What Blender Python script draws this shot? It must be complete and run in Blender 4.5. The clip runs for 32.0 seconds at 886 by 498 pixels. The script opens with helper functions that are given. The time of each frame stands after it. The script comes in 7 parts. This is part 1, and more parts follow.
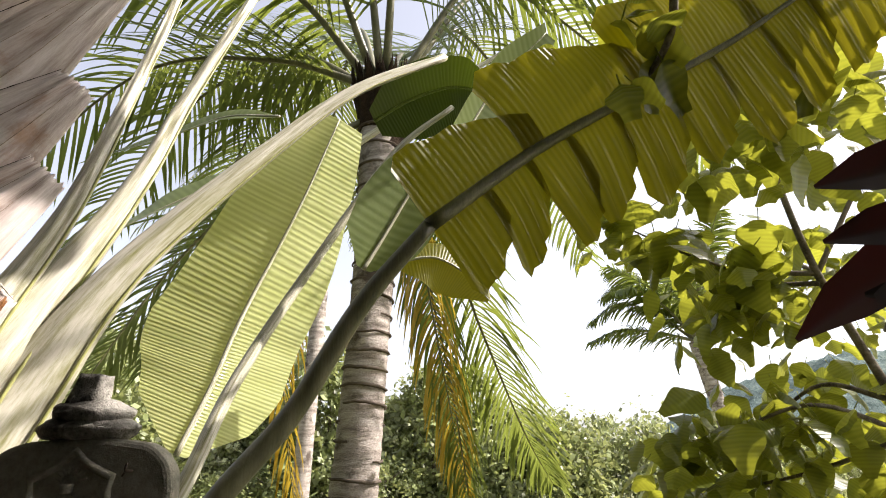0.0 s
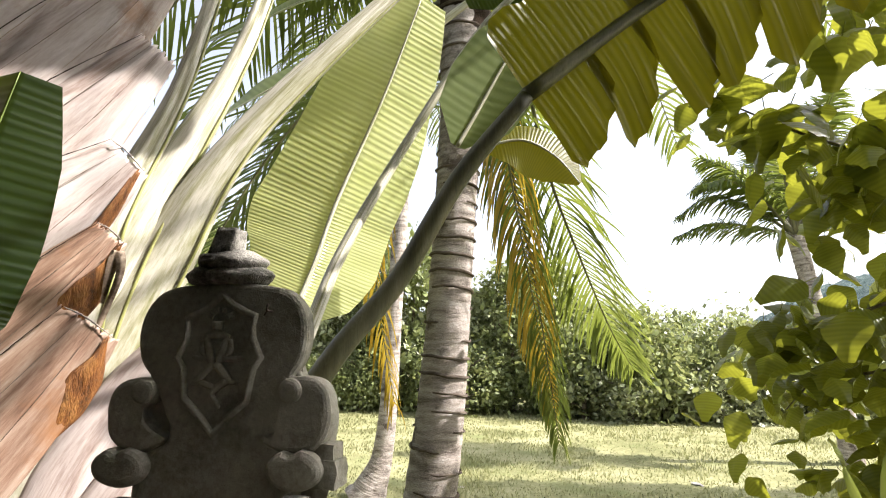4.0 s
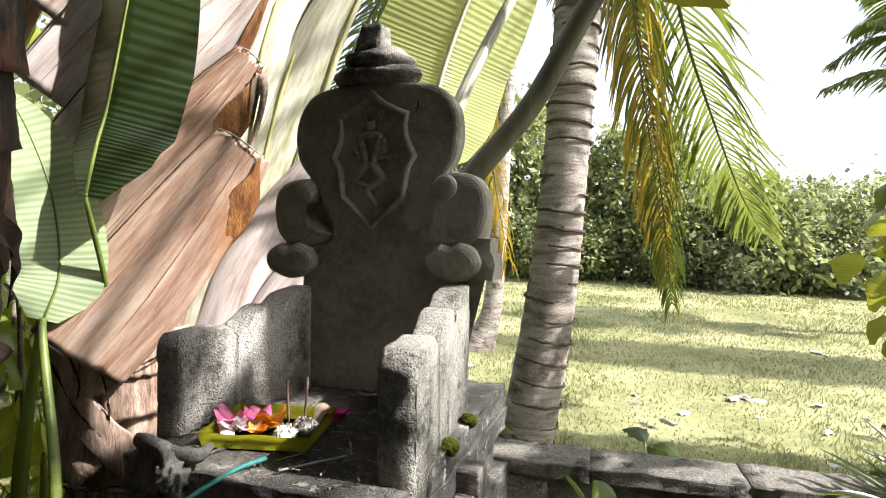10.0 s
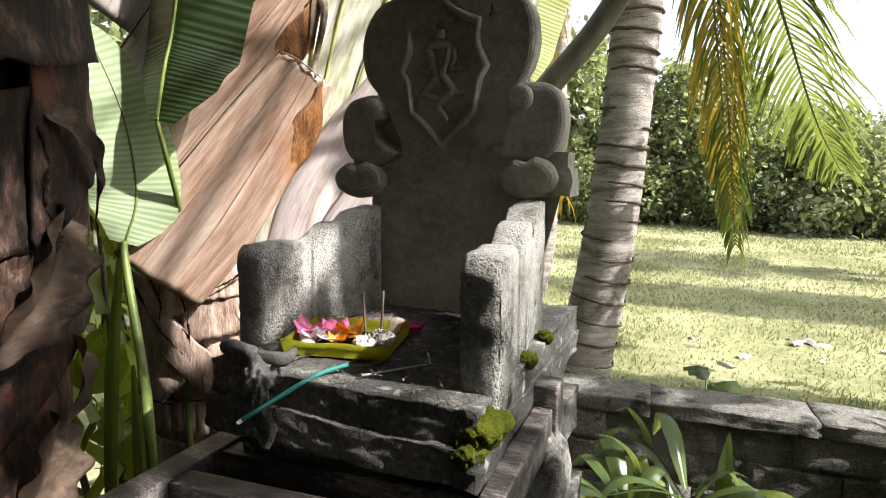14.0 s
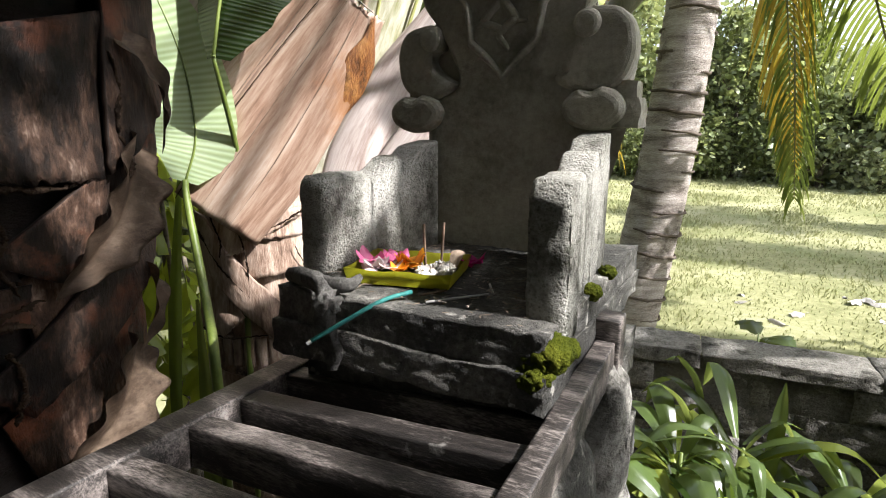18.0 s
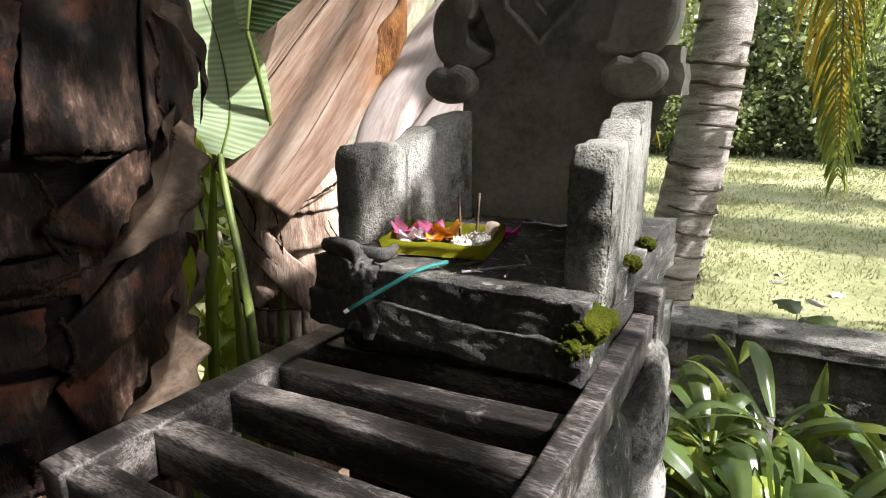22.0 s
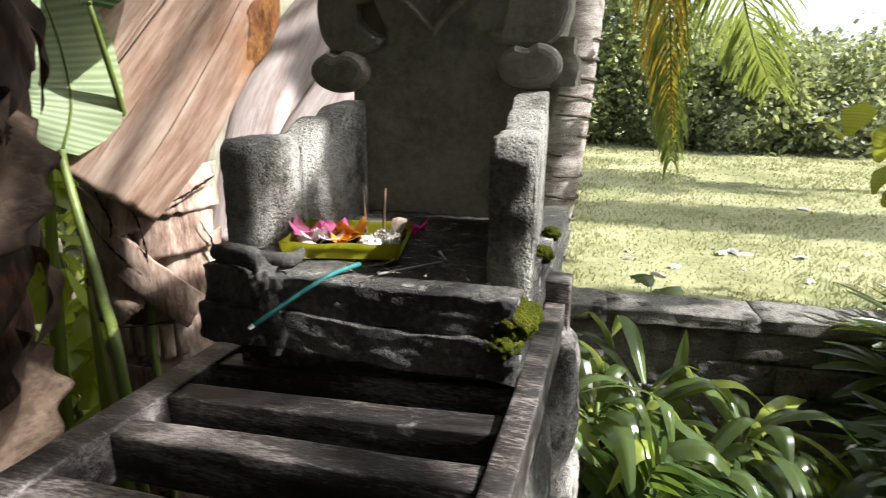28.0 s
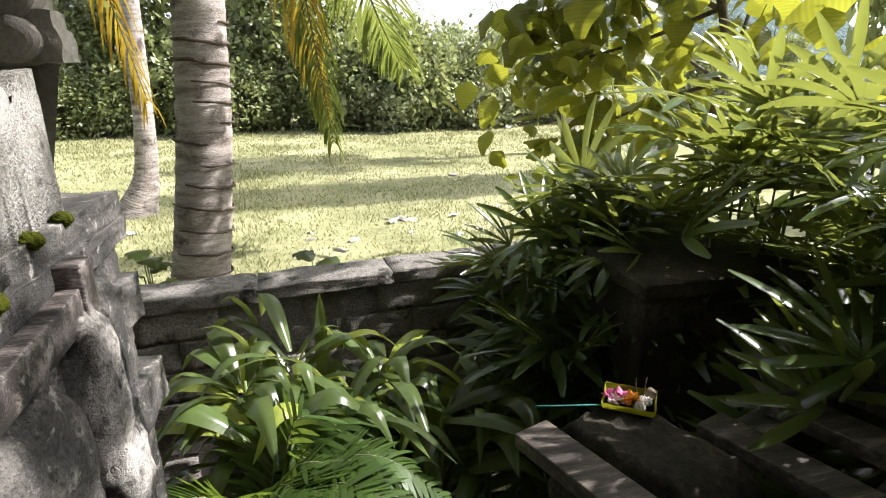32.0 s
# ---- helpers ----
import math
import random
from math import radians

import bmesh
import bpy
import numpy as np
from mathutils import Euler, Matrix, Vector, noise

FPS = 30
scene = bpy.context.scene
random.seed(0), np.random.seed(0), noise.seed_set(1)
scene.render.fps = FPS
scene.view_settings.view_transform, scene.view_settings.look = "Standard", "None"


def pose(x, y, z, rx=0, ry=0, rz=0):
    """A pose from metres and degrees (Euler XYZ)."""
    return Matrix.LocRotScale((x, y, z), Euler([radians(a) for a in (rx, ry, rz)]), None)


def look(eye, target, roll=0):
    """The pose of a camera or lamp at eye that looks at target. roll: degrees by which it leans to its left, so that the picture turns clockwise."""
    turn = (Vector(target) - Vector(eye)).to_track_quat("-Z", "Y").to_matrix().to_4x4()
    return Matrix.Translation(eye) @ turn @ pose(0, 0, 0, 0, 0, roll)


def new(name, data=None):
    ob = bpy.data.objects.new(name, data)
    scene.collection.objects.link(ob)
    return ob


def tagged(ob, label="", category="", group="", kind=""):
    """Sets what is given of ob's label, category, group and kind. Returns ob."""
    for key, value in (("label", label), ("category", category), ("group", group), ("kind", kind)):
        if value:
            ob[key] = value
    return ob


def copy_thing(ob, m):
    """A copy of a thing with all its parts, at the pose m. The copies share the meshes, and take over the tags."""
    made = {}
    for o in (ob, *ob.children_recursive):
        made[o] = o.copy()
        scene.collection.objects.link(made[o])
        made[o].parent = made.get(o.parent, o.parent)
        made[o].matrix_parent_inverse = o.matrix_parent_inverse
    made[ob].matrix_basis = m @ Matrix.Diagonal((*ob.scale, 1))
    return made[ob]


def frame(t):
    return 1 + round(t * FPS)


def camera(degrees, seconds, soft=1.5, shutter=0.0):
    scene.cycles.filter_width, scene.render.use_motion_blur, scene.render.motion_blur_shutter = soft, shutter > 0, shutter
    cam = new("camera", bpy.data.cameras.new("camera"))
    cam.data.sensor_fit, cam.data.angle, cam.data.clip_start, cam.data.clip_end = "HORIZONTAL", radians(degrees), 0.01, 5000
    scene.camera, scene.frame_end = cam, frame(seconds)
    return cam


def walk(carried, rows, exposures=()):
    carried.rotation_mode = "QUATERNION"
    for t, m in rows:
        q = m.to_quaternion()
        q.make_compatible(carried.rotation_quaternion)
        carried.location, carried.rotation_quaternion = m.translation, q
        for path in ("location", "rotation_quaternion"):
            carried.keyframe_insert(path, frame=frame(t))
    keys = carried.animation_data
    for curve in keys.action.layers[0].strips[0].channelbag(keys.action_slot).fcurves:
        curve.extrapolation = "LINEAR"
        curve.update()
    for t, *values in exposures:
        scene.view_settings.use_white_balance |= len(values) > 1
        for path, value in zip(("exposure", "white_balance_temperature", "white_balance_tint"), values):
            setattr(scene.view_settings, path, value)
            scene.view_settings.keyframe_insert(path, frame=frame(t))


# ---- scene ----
cam = camera(77.0, 32.0, soft=1.0, shutter=0.3)
PATH = [
    (0, (0.424, -0.653, 1.663), (0.397, 1.208, 2.394), -1.4),
    (0.5, (0.418, -0.658, 1.658), (0.357, 1.216, 2.355), -1.1),
    (1, (0.41, -0.66, 1.654), (0.313, 1.226, 2.312), -0.8),
    (1.5, (0.405, -0.657, 1.648), (0.273, 1.238, 2.273), -0.6),
    (2, (0.403, -0.658, 1.641), (0.23, 1.247, 2.224), -0.4),
    (2.5, (0.398, -0.657, 1.636), (0.191, 1.258, 2.175), -0.1),
    (3, (0.392, -0.653, 1.628), (0.15, 1.271, 2.119), 0.1),
    (3.5, (0.386, -0.647, 1.622), (0.108, 1.285, 2.06), 0.3),
    (5.5, (0.356, -0.618, 1.585), (-0.058, 1.324, 1.82), 0.4),
    (6, (0.352, -0.622, 1.579), (-0.098, 1.316, 1.778), 0.5),
    (6.5, (0.349, -0.621, 1.571), (-0.134, 1.312, 1.74), 0.4),
    (7, (0.347, -0.622, 1.567), (-0.166, 1.306, 1.697), 0.8),
    (7.5, (0.342, -0.622, 1.561), (-0.199, 1.301, 1.657), 0.8),
    (8, (0.336, -0.624, 1.555), (-0.231, 1.293, 1.611), 0.8),
    (8.5, (0.331, -0.624, 1.548), (-0.262, 1.286, 1.569), 0.8),
    (9, (0.324, -0.62, 1.54), (-0.295, 1.282, 1.524), 0.7),
    (9.5, (0.32, -0.62, 1.535), (-0.324, 1.273, 1.486), 0.8),
    (10, (0.312, -0.618, 1.528), (-0.355, 1.266, 1.449), 0.8),
    (10.5, (0.307, -0.616, 1.523), (-0.384, 1.258, 1.415), 0.9),
    (11, (0.304, -0.615, 1.52), (-0.413, 1.247, 1.383), 1.0),
    (11.5, (0.301, -0.614, 1.515), (-0.437, 1.238, 1.354), 0.9),
    (12, (0.296, -0.613, 1.511), (-0.461, 1.229, 1.324), 0.9),
    (12.5, (0.292, -0.612, 1.506), (-0.482, 1.22, 1.298), 0.8),
    (13, (0.288, -0.612, 1.502), (-0.503, 1.211, 1.27), 0.6),
    (13.5, (0.285, -0.612, 1.497), (-0.522, 1.201, 1.245), 0.4),
    (14, (0.282, -0.613, 1.495), (-0.541, 1.188, 1.215), 0.3),
    (14.5, (0.28, -0.614, 1.492), (-0.559, 1.176, 1.19), 0.1),
    (16.5, (0.268, -0.619, 1.478), (-0.629, 1.128, 1.096), -0.1),
    (17, (0.266, -0.619, 1.476), (-0.646, 1.115, 1.074), -0.0),
    (17.5, (0.264, -0.619, 1.473), (-0.662, 1.103, 1.053), 0.1),
    (18, (0.263, -0.62, 1.471), (-0.677, 1.09, 1.032), 0.1),
    (18.5, (0.261, -0.62, 1.469), (-0.689, 1.08, 1.011), 0.1),
    (19, (0.26, -0.62, 1.466), (-0.701, 1.07, 0.994), -0.0),
    (19.5, (0.258, -0.62, 1.465), (-0.71, 1.062, 0.979), -0.0),
    (20, (0.258, -0.62, 1.464), (-0.719, 1.053, 0.969), -0.1),
    (20.5, (0.257, -0.62, 1.464), (-0.726, 1.047, 0.963), -0.1),
    (21, (0.258, -0.62, 1.463), (-0.734, 1.043, 0.962), -0.2),
    (21.5, (0.257, -0.621, 1.463), (-0.742, 1.036, 0.958), -0.3),
    (22, (0.256, -0.622, 1.463), (-0.762, 1.022, 0.949), -0.4),
    (22.5, (0.256, -0.623, 1.463), (-0.786, 1.002, 0.938), -0.6),
    (23, (0.255, -0.625, 1.465), (-0.811, 0.979, 0.925), -0.9),
    (23.5, (0.254, -0.626, 1.465), (-0.835, 0.958, 0.913), -1.1),
    (24, (0.254, -0.627, 1.464), (-0.862, 0.935, 0.904), -1.5),
    (24.5, (0.253, -0.627, 1.463), (-0.888, 0.914, 0.894), -1.8),
    (26.5, (0.215, -0.645, 1.465), (-0.882, 0.938, 0.927), -1.5),
    (27, (0.201, -0.646, 1.469), (-0.756, 1.025, 0.929), -0.7),
    (27.5, (0.2, -0.63, 1.467), (-0.611, 1.117, 0.927), -0.4),
    (28, (0.21, -0.611, 1.462), (-0.384, 1.218, 0.916), 0.2),
    (28.5, (0.229, -0.607, 1.46), (-0.157, 1.276, 0.908), 0.5),
    (29, (0.26, -0.615, 1.46), (0.082, 1.297, 0.903), 0.8),
    (29.5, (0.297, -0.632, 1.46), (0.269, 1.289, 0.905), 0.2),
    (30, (0.322, -0.639, 1.459), (0.441, 1.277, 0.899), -0.1),
    (30.5, (0.336, -0.646, 1.457), (0.575, 1.257, 0.89), -0.1),
    (31, (0.355, -0.646, 1.454), (0.688, 1.239, 0.875), -0.4),
    (31.5, (0.374, -0.644, 1.45), (0.765, 1.227, 0.862), -0.7),
    (32, (0.383, -0.645, 1.449), (0.813, 1.216, 0.855), -0.9),
]
EXPOSURES = [(0.0, 1.58, 6600, 16), (3.0, 1.74, 6450, 15), (8.0, 1.86, 6250, 13), (13.0, 1.82, 6150, 13), (20.0, 1.80, 6000, 12), (27.0, 1.76, 6000, 12), (32.0, 1.80, 6100, 16)]
walk(cam, [(t, look(eye, target, roll)) for t, eye, target, roll in PATH], EXPOSURES)

# ---- world and sun ----
SUN_DIR = Vector((0.72, 0.03, 0.69)).normalized()
world = bpy.data.worlds.new("sky")
scene.world = world
world.use_nodes = True
wn = world.node_tree.nodes
sky = wn.new("ShaderNodeTexSky")
sky.sky_type = "NISHITA"
sky.sun_disc = False
sky.sun_elevation = math.asin(SUN_DIR.z)
sky.sun_rotation = math.atan2(SUN_DIR.x, SUN_DIR.y)
sky.air_density, sky.dust_density, sky.ozone_density = 1.0, 3.0, 1.0
wn["Background"].inputs["Strength"].default_value = 0.095
# humid tropical haze: the sky is nearly white
haze = wn.new("ShaderNodeHueSaturation")
haze.inputs["Saturation"].default_value, haze.inputs["Value"].default_value = 0.42, 1.2
world.node_tree.links.new(sky.outputs[0], haze.inputs["Color"])
world.node_tree.links.new(haze.outputs[0], wn["Background"].inputs["Color"])
sun_data = bpy.data.lights.new("sun", "SUN")
sun_data.energy, sun_data.angle, sun_data.color = 3.3, radians(0.55), (1.0, 0.95, 0.88)
sun = new("sun", sun_data)
sun.matrix_world = look(SUN_DIR * 30, (0, 0, 0))


# ---- materials ----
def shader(name):
    m = bpy.data.materials.new(name)
    m.use_nodes = True
    return m, m.node_tree.nodes, m.node_tree.links, m.node_tree.nodes["Principled BSDF"]


def ramp(nodes, stops):
    r = nodes.new("ShaderNodeValToRGB")
    while len(r.color_ramp.elements) < len(stops):
        r.color_ramp.elements.new(0.5)
    for e, (p, c) in zip(r.color_ramp.elements, stops):
        e.position, e.color = p, (*c, 1)
    return r


def noise_tex(nodes, links, scale, detail=6, rough=0.6, coords="Object", stretch=None):
    tc = nodes.new("ShaderNodeTexCoord")
    n = nodes.new("ShaderNodeTexNoise")
    n.inputs["Scale"].default_value, n.inputs["Detail"].default_value, n.inputs["Roughness"].default_value = scale, detail, rough
    if stretch:
        mp = nodes.new("ShaderNodeMapping")
        mp.inputs["Scale"].default_value = stretch
        links.new(tc.outputs[coords], mp.inputs["Vector"])
        links.new(mp.outputs[0], n.inputs["Vector"])
    else:
        links.new(tc.outputs[coords], n.inputs["Vector"])
    return n


def mixed(nodes, links, a, b, fac, mode="MIX"):
    mx = nodes.new("ShaderNodeMix")
    mx.data_type, mx.blend_type = "RGBA", mode
    for sock, v in ((mx.inputs[6], a), (mx.inputs[7], b)):
        if isinstance(v, tuple):
            sock.default_value = (*v, 1)
        else:
            links.new(v, sock)
    if isinstance(fac, (int, float)):
        mx.inputs[0].default_value = fac
    else:
        links.new(fac, mx.inputs[0])
    return mx.outputs[2]


def surface(name, stops, scale=8.0, fine=90.0, rough=0.8, bump=0.4, depth=0.004, stains=None, stretch=None, spec=0.3, vary=0.0, coords="Object", pits=None):
    """A matt natural surface: two scales of noise in the colour, relief from both."""
    m, n, l, b = shader(name)
    big = noise_tex(n, l, scale, 5, 0.6, coords, stretch)
    small = noise_tex(n, l, fine, 8, 0.7, coords, stretch)
    col = ramp(n, stops)
    add = n.new("ShaderNodeMath")
    add.operation = "MULTIPLY_ADD"
    l.new(small.outputs[0], add.inputs[0])
    add.inputs[1].default_value = 0.95
    half = n.new("ShaderNodeMath")
    half.operation = "MULTIPLY_ADD"
    l.new(big.outputs[0], half.inputs[0])
    half.inputs[1].default_value, half.inputs[2].default_value = 1.35, -0.65
    l.new(half.outputs[0], add.inputs[2])
    l.new(add.outputs[0], col.inputs[0])
    out = col.outputs[0]
    if stains:
        sc, colour, lo, hi = stains
        sn = noise_tex(n, l, sc, 7, 0.65, coords)
        sr = ramp(n, [(lo, (0, 0, 0)), (hi, (1, 1, 1))])
        l.new(sn.outputs[0], sr.inputs[0])
        out = mixed(n, l, out, colour, sr.outputs[0])
    if vary:
        oi = n.new("ShaderNodeObjectInfo")
        hv = n.new("ShaderNodeHueSaturation")
        mr = n.new("ShaderNodeMapRange")
        mr.inputs["To Min"].default_value, mr.inputs["To Max"].default_value = 1 - vary, 1 + vary
        l.new(oi.outputs["Random"], mr.inputs["Value"])
        l.new(mr.outputs[0], hv.inputs["Value"])
        l.new(out, hv.inputs["Color"])
        out = hv.outputs[0]
    l.new(out, b.inputs["Base Color"])
    b.inputs["Roughness"].default_value = rough
    b.inputs["Specular IOR Level"].default_value = spec
    bp = n.new("ShaderNodeBump")
    bp.inputs["Strength"].default_value, bp.inputs["Distance"].default_value = bump, depth
    height = add.outputs[0]
    if pits:
        tc = n.new("ShaderNodeTexCoord")
        vo = n.new("ShaderNodeTexVoronoi")
        vo.inputs["Scale"].default_value, vo.inputs["Randomness"].default_value = pits[0], 1.0
        l.new(tc.outputs[coords], vo.inputs["Vector"])
        pr = ramp(n, [(0.05, (0, 0, 0)), (pits[1], (1, 1, 1))])
        l.new(vo.outputs["Distance"], pr.inputs[0])
        dn = n.new("ShaderNodeMath")
        dn.operation = "MULTIPLY_ADD"
        l.new(pr.outputs[0], dn.inputs[0])
        dn.inputs[1].default_value = 0.25
        l.new(height, dn.inputs[2])
        height = dn.outputs[0]
        l.new(mixed(n, l, out, mixed(n, l, (0.62, 0.60, 0.57), (1.0, 1.0, 1.0), pr.outputs[0]), 1.0, "MULTIPLY"), b.inputs["Base Color"])
    l.new(height, bp.inputs["Height"])
    l.new(bp.outputs[0], b.inputs["Normal"])
    return m


def foliage(name, dark, light, through_col, gloss=0.35, trans=0.45, ribs=0.0, rib_depth=0.002, island=True, blotch=None, spots=5.0, span=(0.65, 1.3)):
    """Leaf: colour varying from leaf to leaf, light passing through, a waxy sheen, ribs across the blade where asked."""
    m, n, l, b = shader(name)
    ns = noise_tex(n, l, spots, 4, 0.6)
    col = mixed(n, l, dark, light, ns.outputs[0])
    hv = n.new("ShaderNodeHueSaturation")
    mr = n.new("ShaderNodeMapRange")
    mr.inputs["To Min"].default_value, mr.inputs["To Max"].default_value = span
    if island:
        l.new(n.new("ShaderNodeNewGeometry").outputs["Random Per Island"], mr.inputs["Value"])
    else:
        l.new(n.new("ShaderNodeObjectInfo").outputs["Random"], mr.inputs["Value"])
    l.new(mr.outputs[0], hv.inputs["Value"])
    l.new(col, hv.inputs["Color"])
    out = hv.outputs[0]
    if blotch:
        bn = noise_tex(n, l, blotch[0], 6, 0.7)
        br = ramp(n, [(blotch[2], (0, 0, 0)), (blotch[2] + 0.12, (1, 1, 1))])
        l.new(bn.outputs[0], br.inputs[0])
        out = mixed(n, l, out, blotch[1], br.outputs[0])
    l.new(out, b.inputs["Base Color"])
    b.inputs["Roughness"].default_value = gloss
    b.inputs["Specular IOR Level"].default_value = 0.5
    tr = n.new("ShaderNodeBsdfTranslucent")
    tc = mixed(n, l, out, through_col, 0.75)
    l.new(tc, tr.inputs["Color"])
    mx = n.new("ShaderNodeMixShader")
    mx.inputs[0].default_value = trans
    l.new(b.outputs[0], mx.inputs[1])
    l.new(tr.outputs[0], mx.inputs[2])
    l.new(mx.outputs[0], n["Material Output"].inputs["Surface"])
    if ribs:
        uv = n.new("ShaderNodeTexCoord")
        mp = n.new("ShaderNodeMapping")
        wv = n.new("ShaderNodeTexWave")
        wv.wave_type, wv.bands_direction, wv.wave_profile = "BANDS", "X", "SIN"
        mp.inputs["Scale"].default_value = (ribs, 0.05, 1)
        l.new(uv.outputs["UV"], mp.inputs["Vector"])
        l.new(mp.outputs[0], wv.inputs["Vector"])
        wv.inputs["Scale"].default_value, wv.inputs["Distortion"].default_value = 1.0, 3.0
        wv.inputs["Detail"].default_value, wv.inputs["Detail Scale"].default_value = 2.0, 1.5
        bp = n.new("ShaderNodeBump")
        bp.inputs["Strength"].default_value, bp.inputs["Distance"].default_value = 0.5, rib_depth * 0.6
        l.new(wv.outputs[0], bp.inputs["Height"])
        l.new(bp.outputs[0], b.inputs["Normal"])
        dk = mixed(n, l, tc, (0.0, 0.0, 0.0), 0.0)
        sh = mixed(n, l, dk, (0.86, 0.86, 0.80), wv.outputs[0], "MULTIPLY")
        l.new(sh, tr.inputs["Color"])
        l.new(mixed(n, l, out, (0.70, 0.73, 0.60), wv.outputs[0], "MULTIPLY"), b.inputs["Base Color"])
    return m


STONE = surface("weathered_stone", [(0.2, (0.10, 0.094, 0.08)), (0.5, (0.34, 0.323, 0.283)), (0.85, (0.54, 0.517, 0.465))], 14, 180, 0.9, 0.8, 0.005, (18, (0.04, 0.038, 0.032), 0.50, 0.62), spec=0.2, pits=(330, 0.35))
PLASTER_STONE = surface("smooth_grey_stone", [(0.2, (0.21, 0.196, 0.152)), (0.55, (0.37, 0.348, 0.28)), (0.9, (0.50, 0.47, 0.385))], 7, 150, 0.92, 0.6, 0.003, (9, (0.13, 0.128, 0.098), 0.53, 0.70), spec=0.2, pits=(190, 0.10))
ROUGH_STONE = surface("pitted_concrete", [(0.2, (0.17, 0.164, 0.137)), (0.5, (0.40, 0.387, 0.335)), (0.8, (0.58, 0.56, 0.50))], 14, 160, 0.95, 1.0, 0.007, (26, (0.12, 0.116, 0.092), 0.55, 0.66), spec=0.15, pits=(330, 0.42))
# dark stone; on the lumps below the seat its darkness stands for shade
DARK_STONE = surface("dark_stone_with_shade", [(0.2, (0.018, 0.0175, 0.015)), (0.5, (0.075, 0.071, 0.062)), (0.85, (0.24, 0.225, 0.195))], 12, 170, 0.65, 0.9, 0.006, (48, (0.36, 0.34, 0.30), 0.60, 0.66), spec=0.35, pits=(300, 0.3))
# brown stone darkened in the colour to stand for shade under the leaves
SHADED_BLOCK = surface("shaded_brown_stone", [(0.2, (0.008, 0.007, 0.005)), (0.5, (0.03, 0.025, 0.017)), (0.85, (0.085, 0.07, 0.048))], 6, 90, 0.85, 0.9, 0.006, (9, (0.02, 0.024, 0.010), 0.5, 0.62), spec=0.2)
MOSS = surface("moss", [(0.2, (0.035, 0.045, 0.006)), (0.6, (0.10, 0.115, 0.012)), (0.9, (0.17, 0.17, 0.02))], 30, 400, 1.0, 1.0, 0.006, spec=0.05)
WOOD = surface("old_dark_timber", [(0.25, (0.006, 0.005, 0.004)), (0.50, (0.034, 0.028, 0.024)), (0.84, (0.33, 0.285, 0.255))], 7, 130, 0.5, 0.6, 0.0015, (22, (0.26, 0.245, 0.22), 0.63, 0.70), (1, 5, 5), 0.5, 0.15)
PALE_WOOD = surface("grey_pallet_timber", [(0.2, (0.015, 0.012, 0.010)), (0.55, (0.06, 0.05, 0.04)), (0.85, (0.19, 0.16, 0.13))], 6, 60, 0.6, 0.6, 0.002, (9, (0.012, 0.010, 0.008), 0.55, 0.74), (1, 9, 9), 0.3, 0.2)
BARK = surface("peeling_sheath_brown", [(0.18, (0.13, 0.072, 0.048)), (0.42, (0.33, 0.205, 0.14)), (0.62, (0.48, 0.345, 0.255)), (0.85, (0.63, 0.52, 0.43))], 2.2, 11.0, 0.38, 0.4, 0.003, (3.5, (0.36, 0.155, 0.05), 0.55, 0.70), (11, 1.3, 1), 0.5, 0.15, "UV")
# brown rust-stained sheath, blackened in the colour to stand for deep shade
SHADED_PLATE = surface("shaded_fibrous_sheath", [(0.30, (0.003, 0.0023, 0.002)), (0.52, (0.016, 0.0095, 0.006)), (0.70, (0.075, 0.043, 0.028)), (0.94, (0.30, 0.22, 0.17))], 1.6, 9.0, 0.6, 1.0, 0.005, (9, (0.12, 0.040, 0.018), 0.54, 0.66), (14, 5.0, 1), 0.2, 0.35, "UV")
OLD_SHEATH = surface("tan_fibrous_sheath", [(0.2, (0.05, 0.028, 0.018)), (0.40, (0.24, 0.16, 0.115)), (0.62, (0.42, 0.32, 0.25)), (0.9, (0.60, 0.51, 0.44))], 1.0, 6.0, 0.6, 0.7, 0.003, (7, (0.10, 0.055, 0.035), 0.56, 0.68), (26, 5.0, 1), 0.3, 0.3, "UV")
FLAP = surface("papery_brown_flap", [(0.2, (0.05, 0.032, 0.02)), (0.5, (0.10, 0.068, 0.045)), (0.85, (0.26, 0.19, 0.135))], 9, 70, 0.6, 0.6, 0.003, (12, (0.03, 0.018, 0.011), 0.55, 0.66), (1, 1, 2), 0.3, 0.3)
# near black, so gaps between the plates have their shade in the colour
CORE_BARK = surface("shaded_fibrous_core", [(0.2, (0.003, 0.0022, 0.002)), (0.8, (0.022, 0.014, 0.010))], 14, 80, 0.7, 0.9, 0.006, None, (1, 1, 3), 0.3)
TAN_CORE = surface("tan_trunk_core", [(0.2, (0.06, 0.032, 0.02)), (0.5, (0.26, 0.17, 0.12)), (0.85, (0.46, 0.36, 0.29))], 7, 50, 0.6, 0.7, 0.006, (10, (0.03, 0.017, 0.011), 0.54, 0.62), (2, 2, 1), 0.3)
PALE_SHEATH = surface("pale_pink_sheath", [(0.15, (0.27, 0.19, 0.155)), (0.42, (0.50, 0.42, 0.375)), (0.75, (0.70, 0.635, 0.595))], 2.4, 12.0, 0.45, 0.4, 0.003, (4, (0.36, 0.20, 0.11), 0.60, 0.74), (12, 1.2, 1), 0.4, 0.1, "UV")
RAW_BARK = surface("raw_orange_bark", [(0.15, (0.05, 0.02, 0.008)), (0.5, (0.26, 0.10, 0.025)), (0.85, (0.50, 0.24, 0.07))], 9, 60, 0.5, 0.9, 0.004, (12, (0.03, 0.014, 0.008), 0.56, 0.66), (6, 6, 1.5), 0.4)
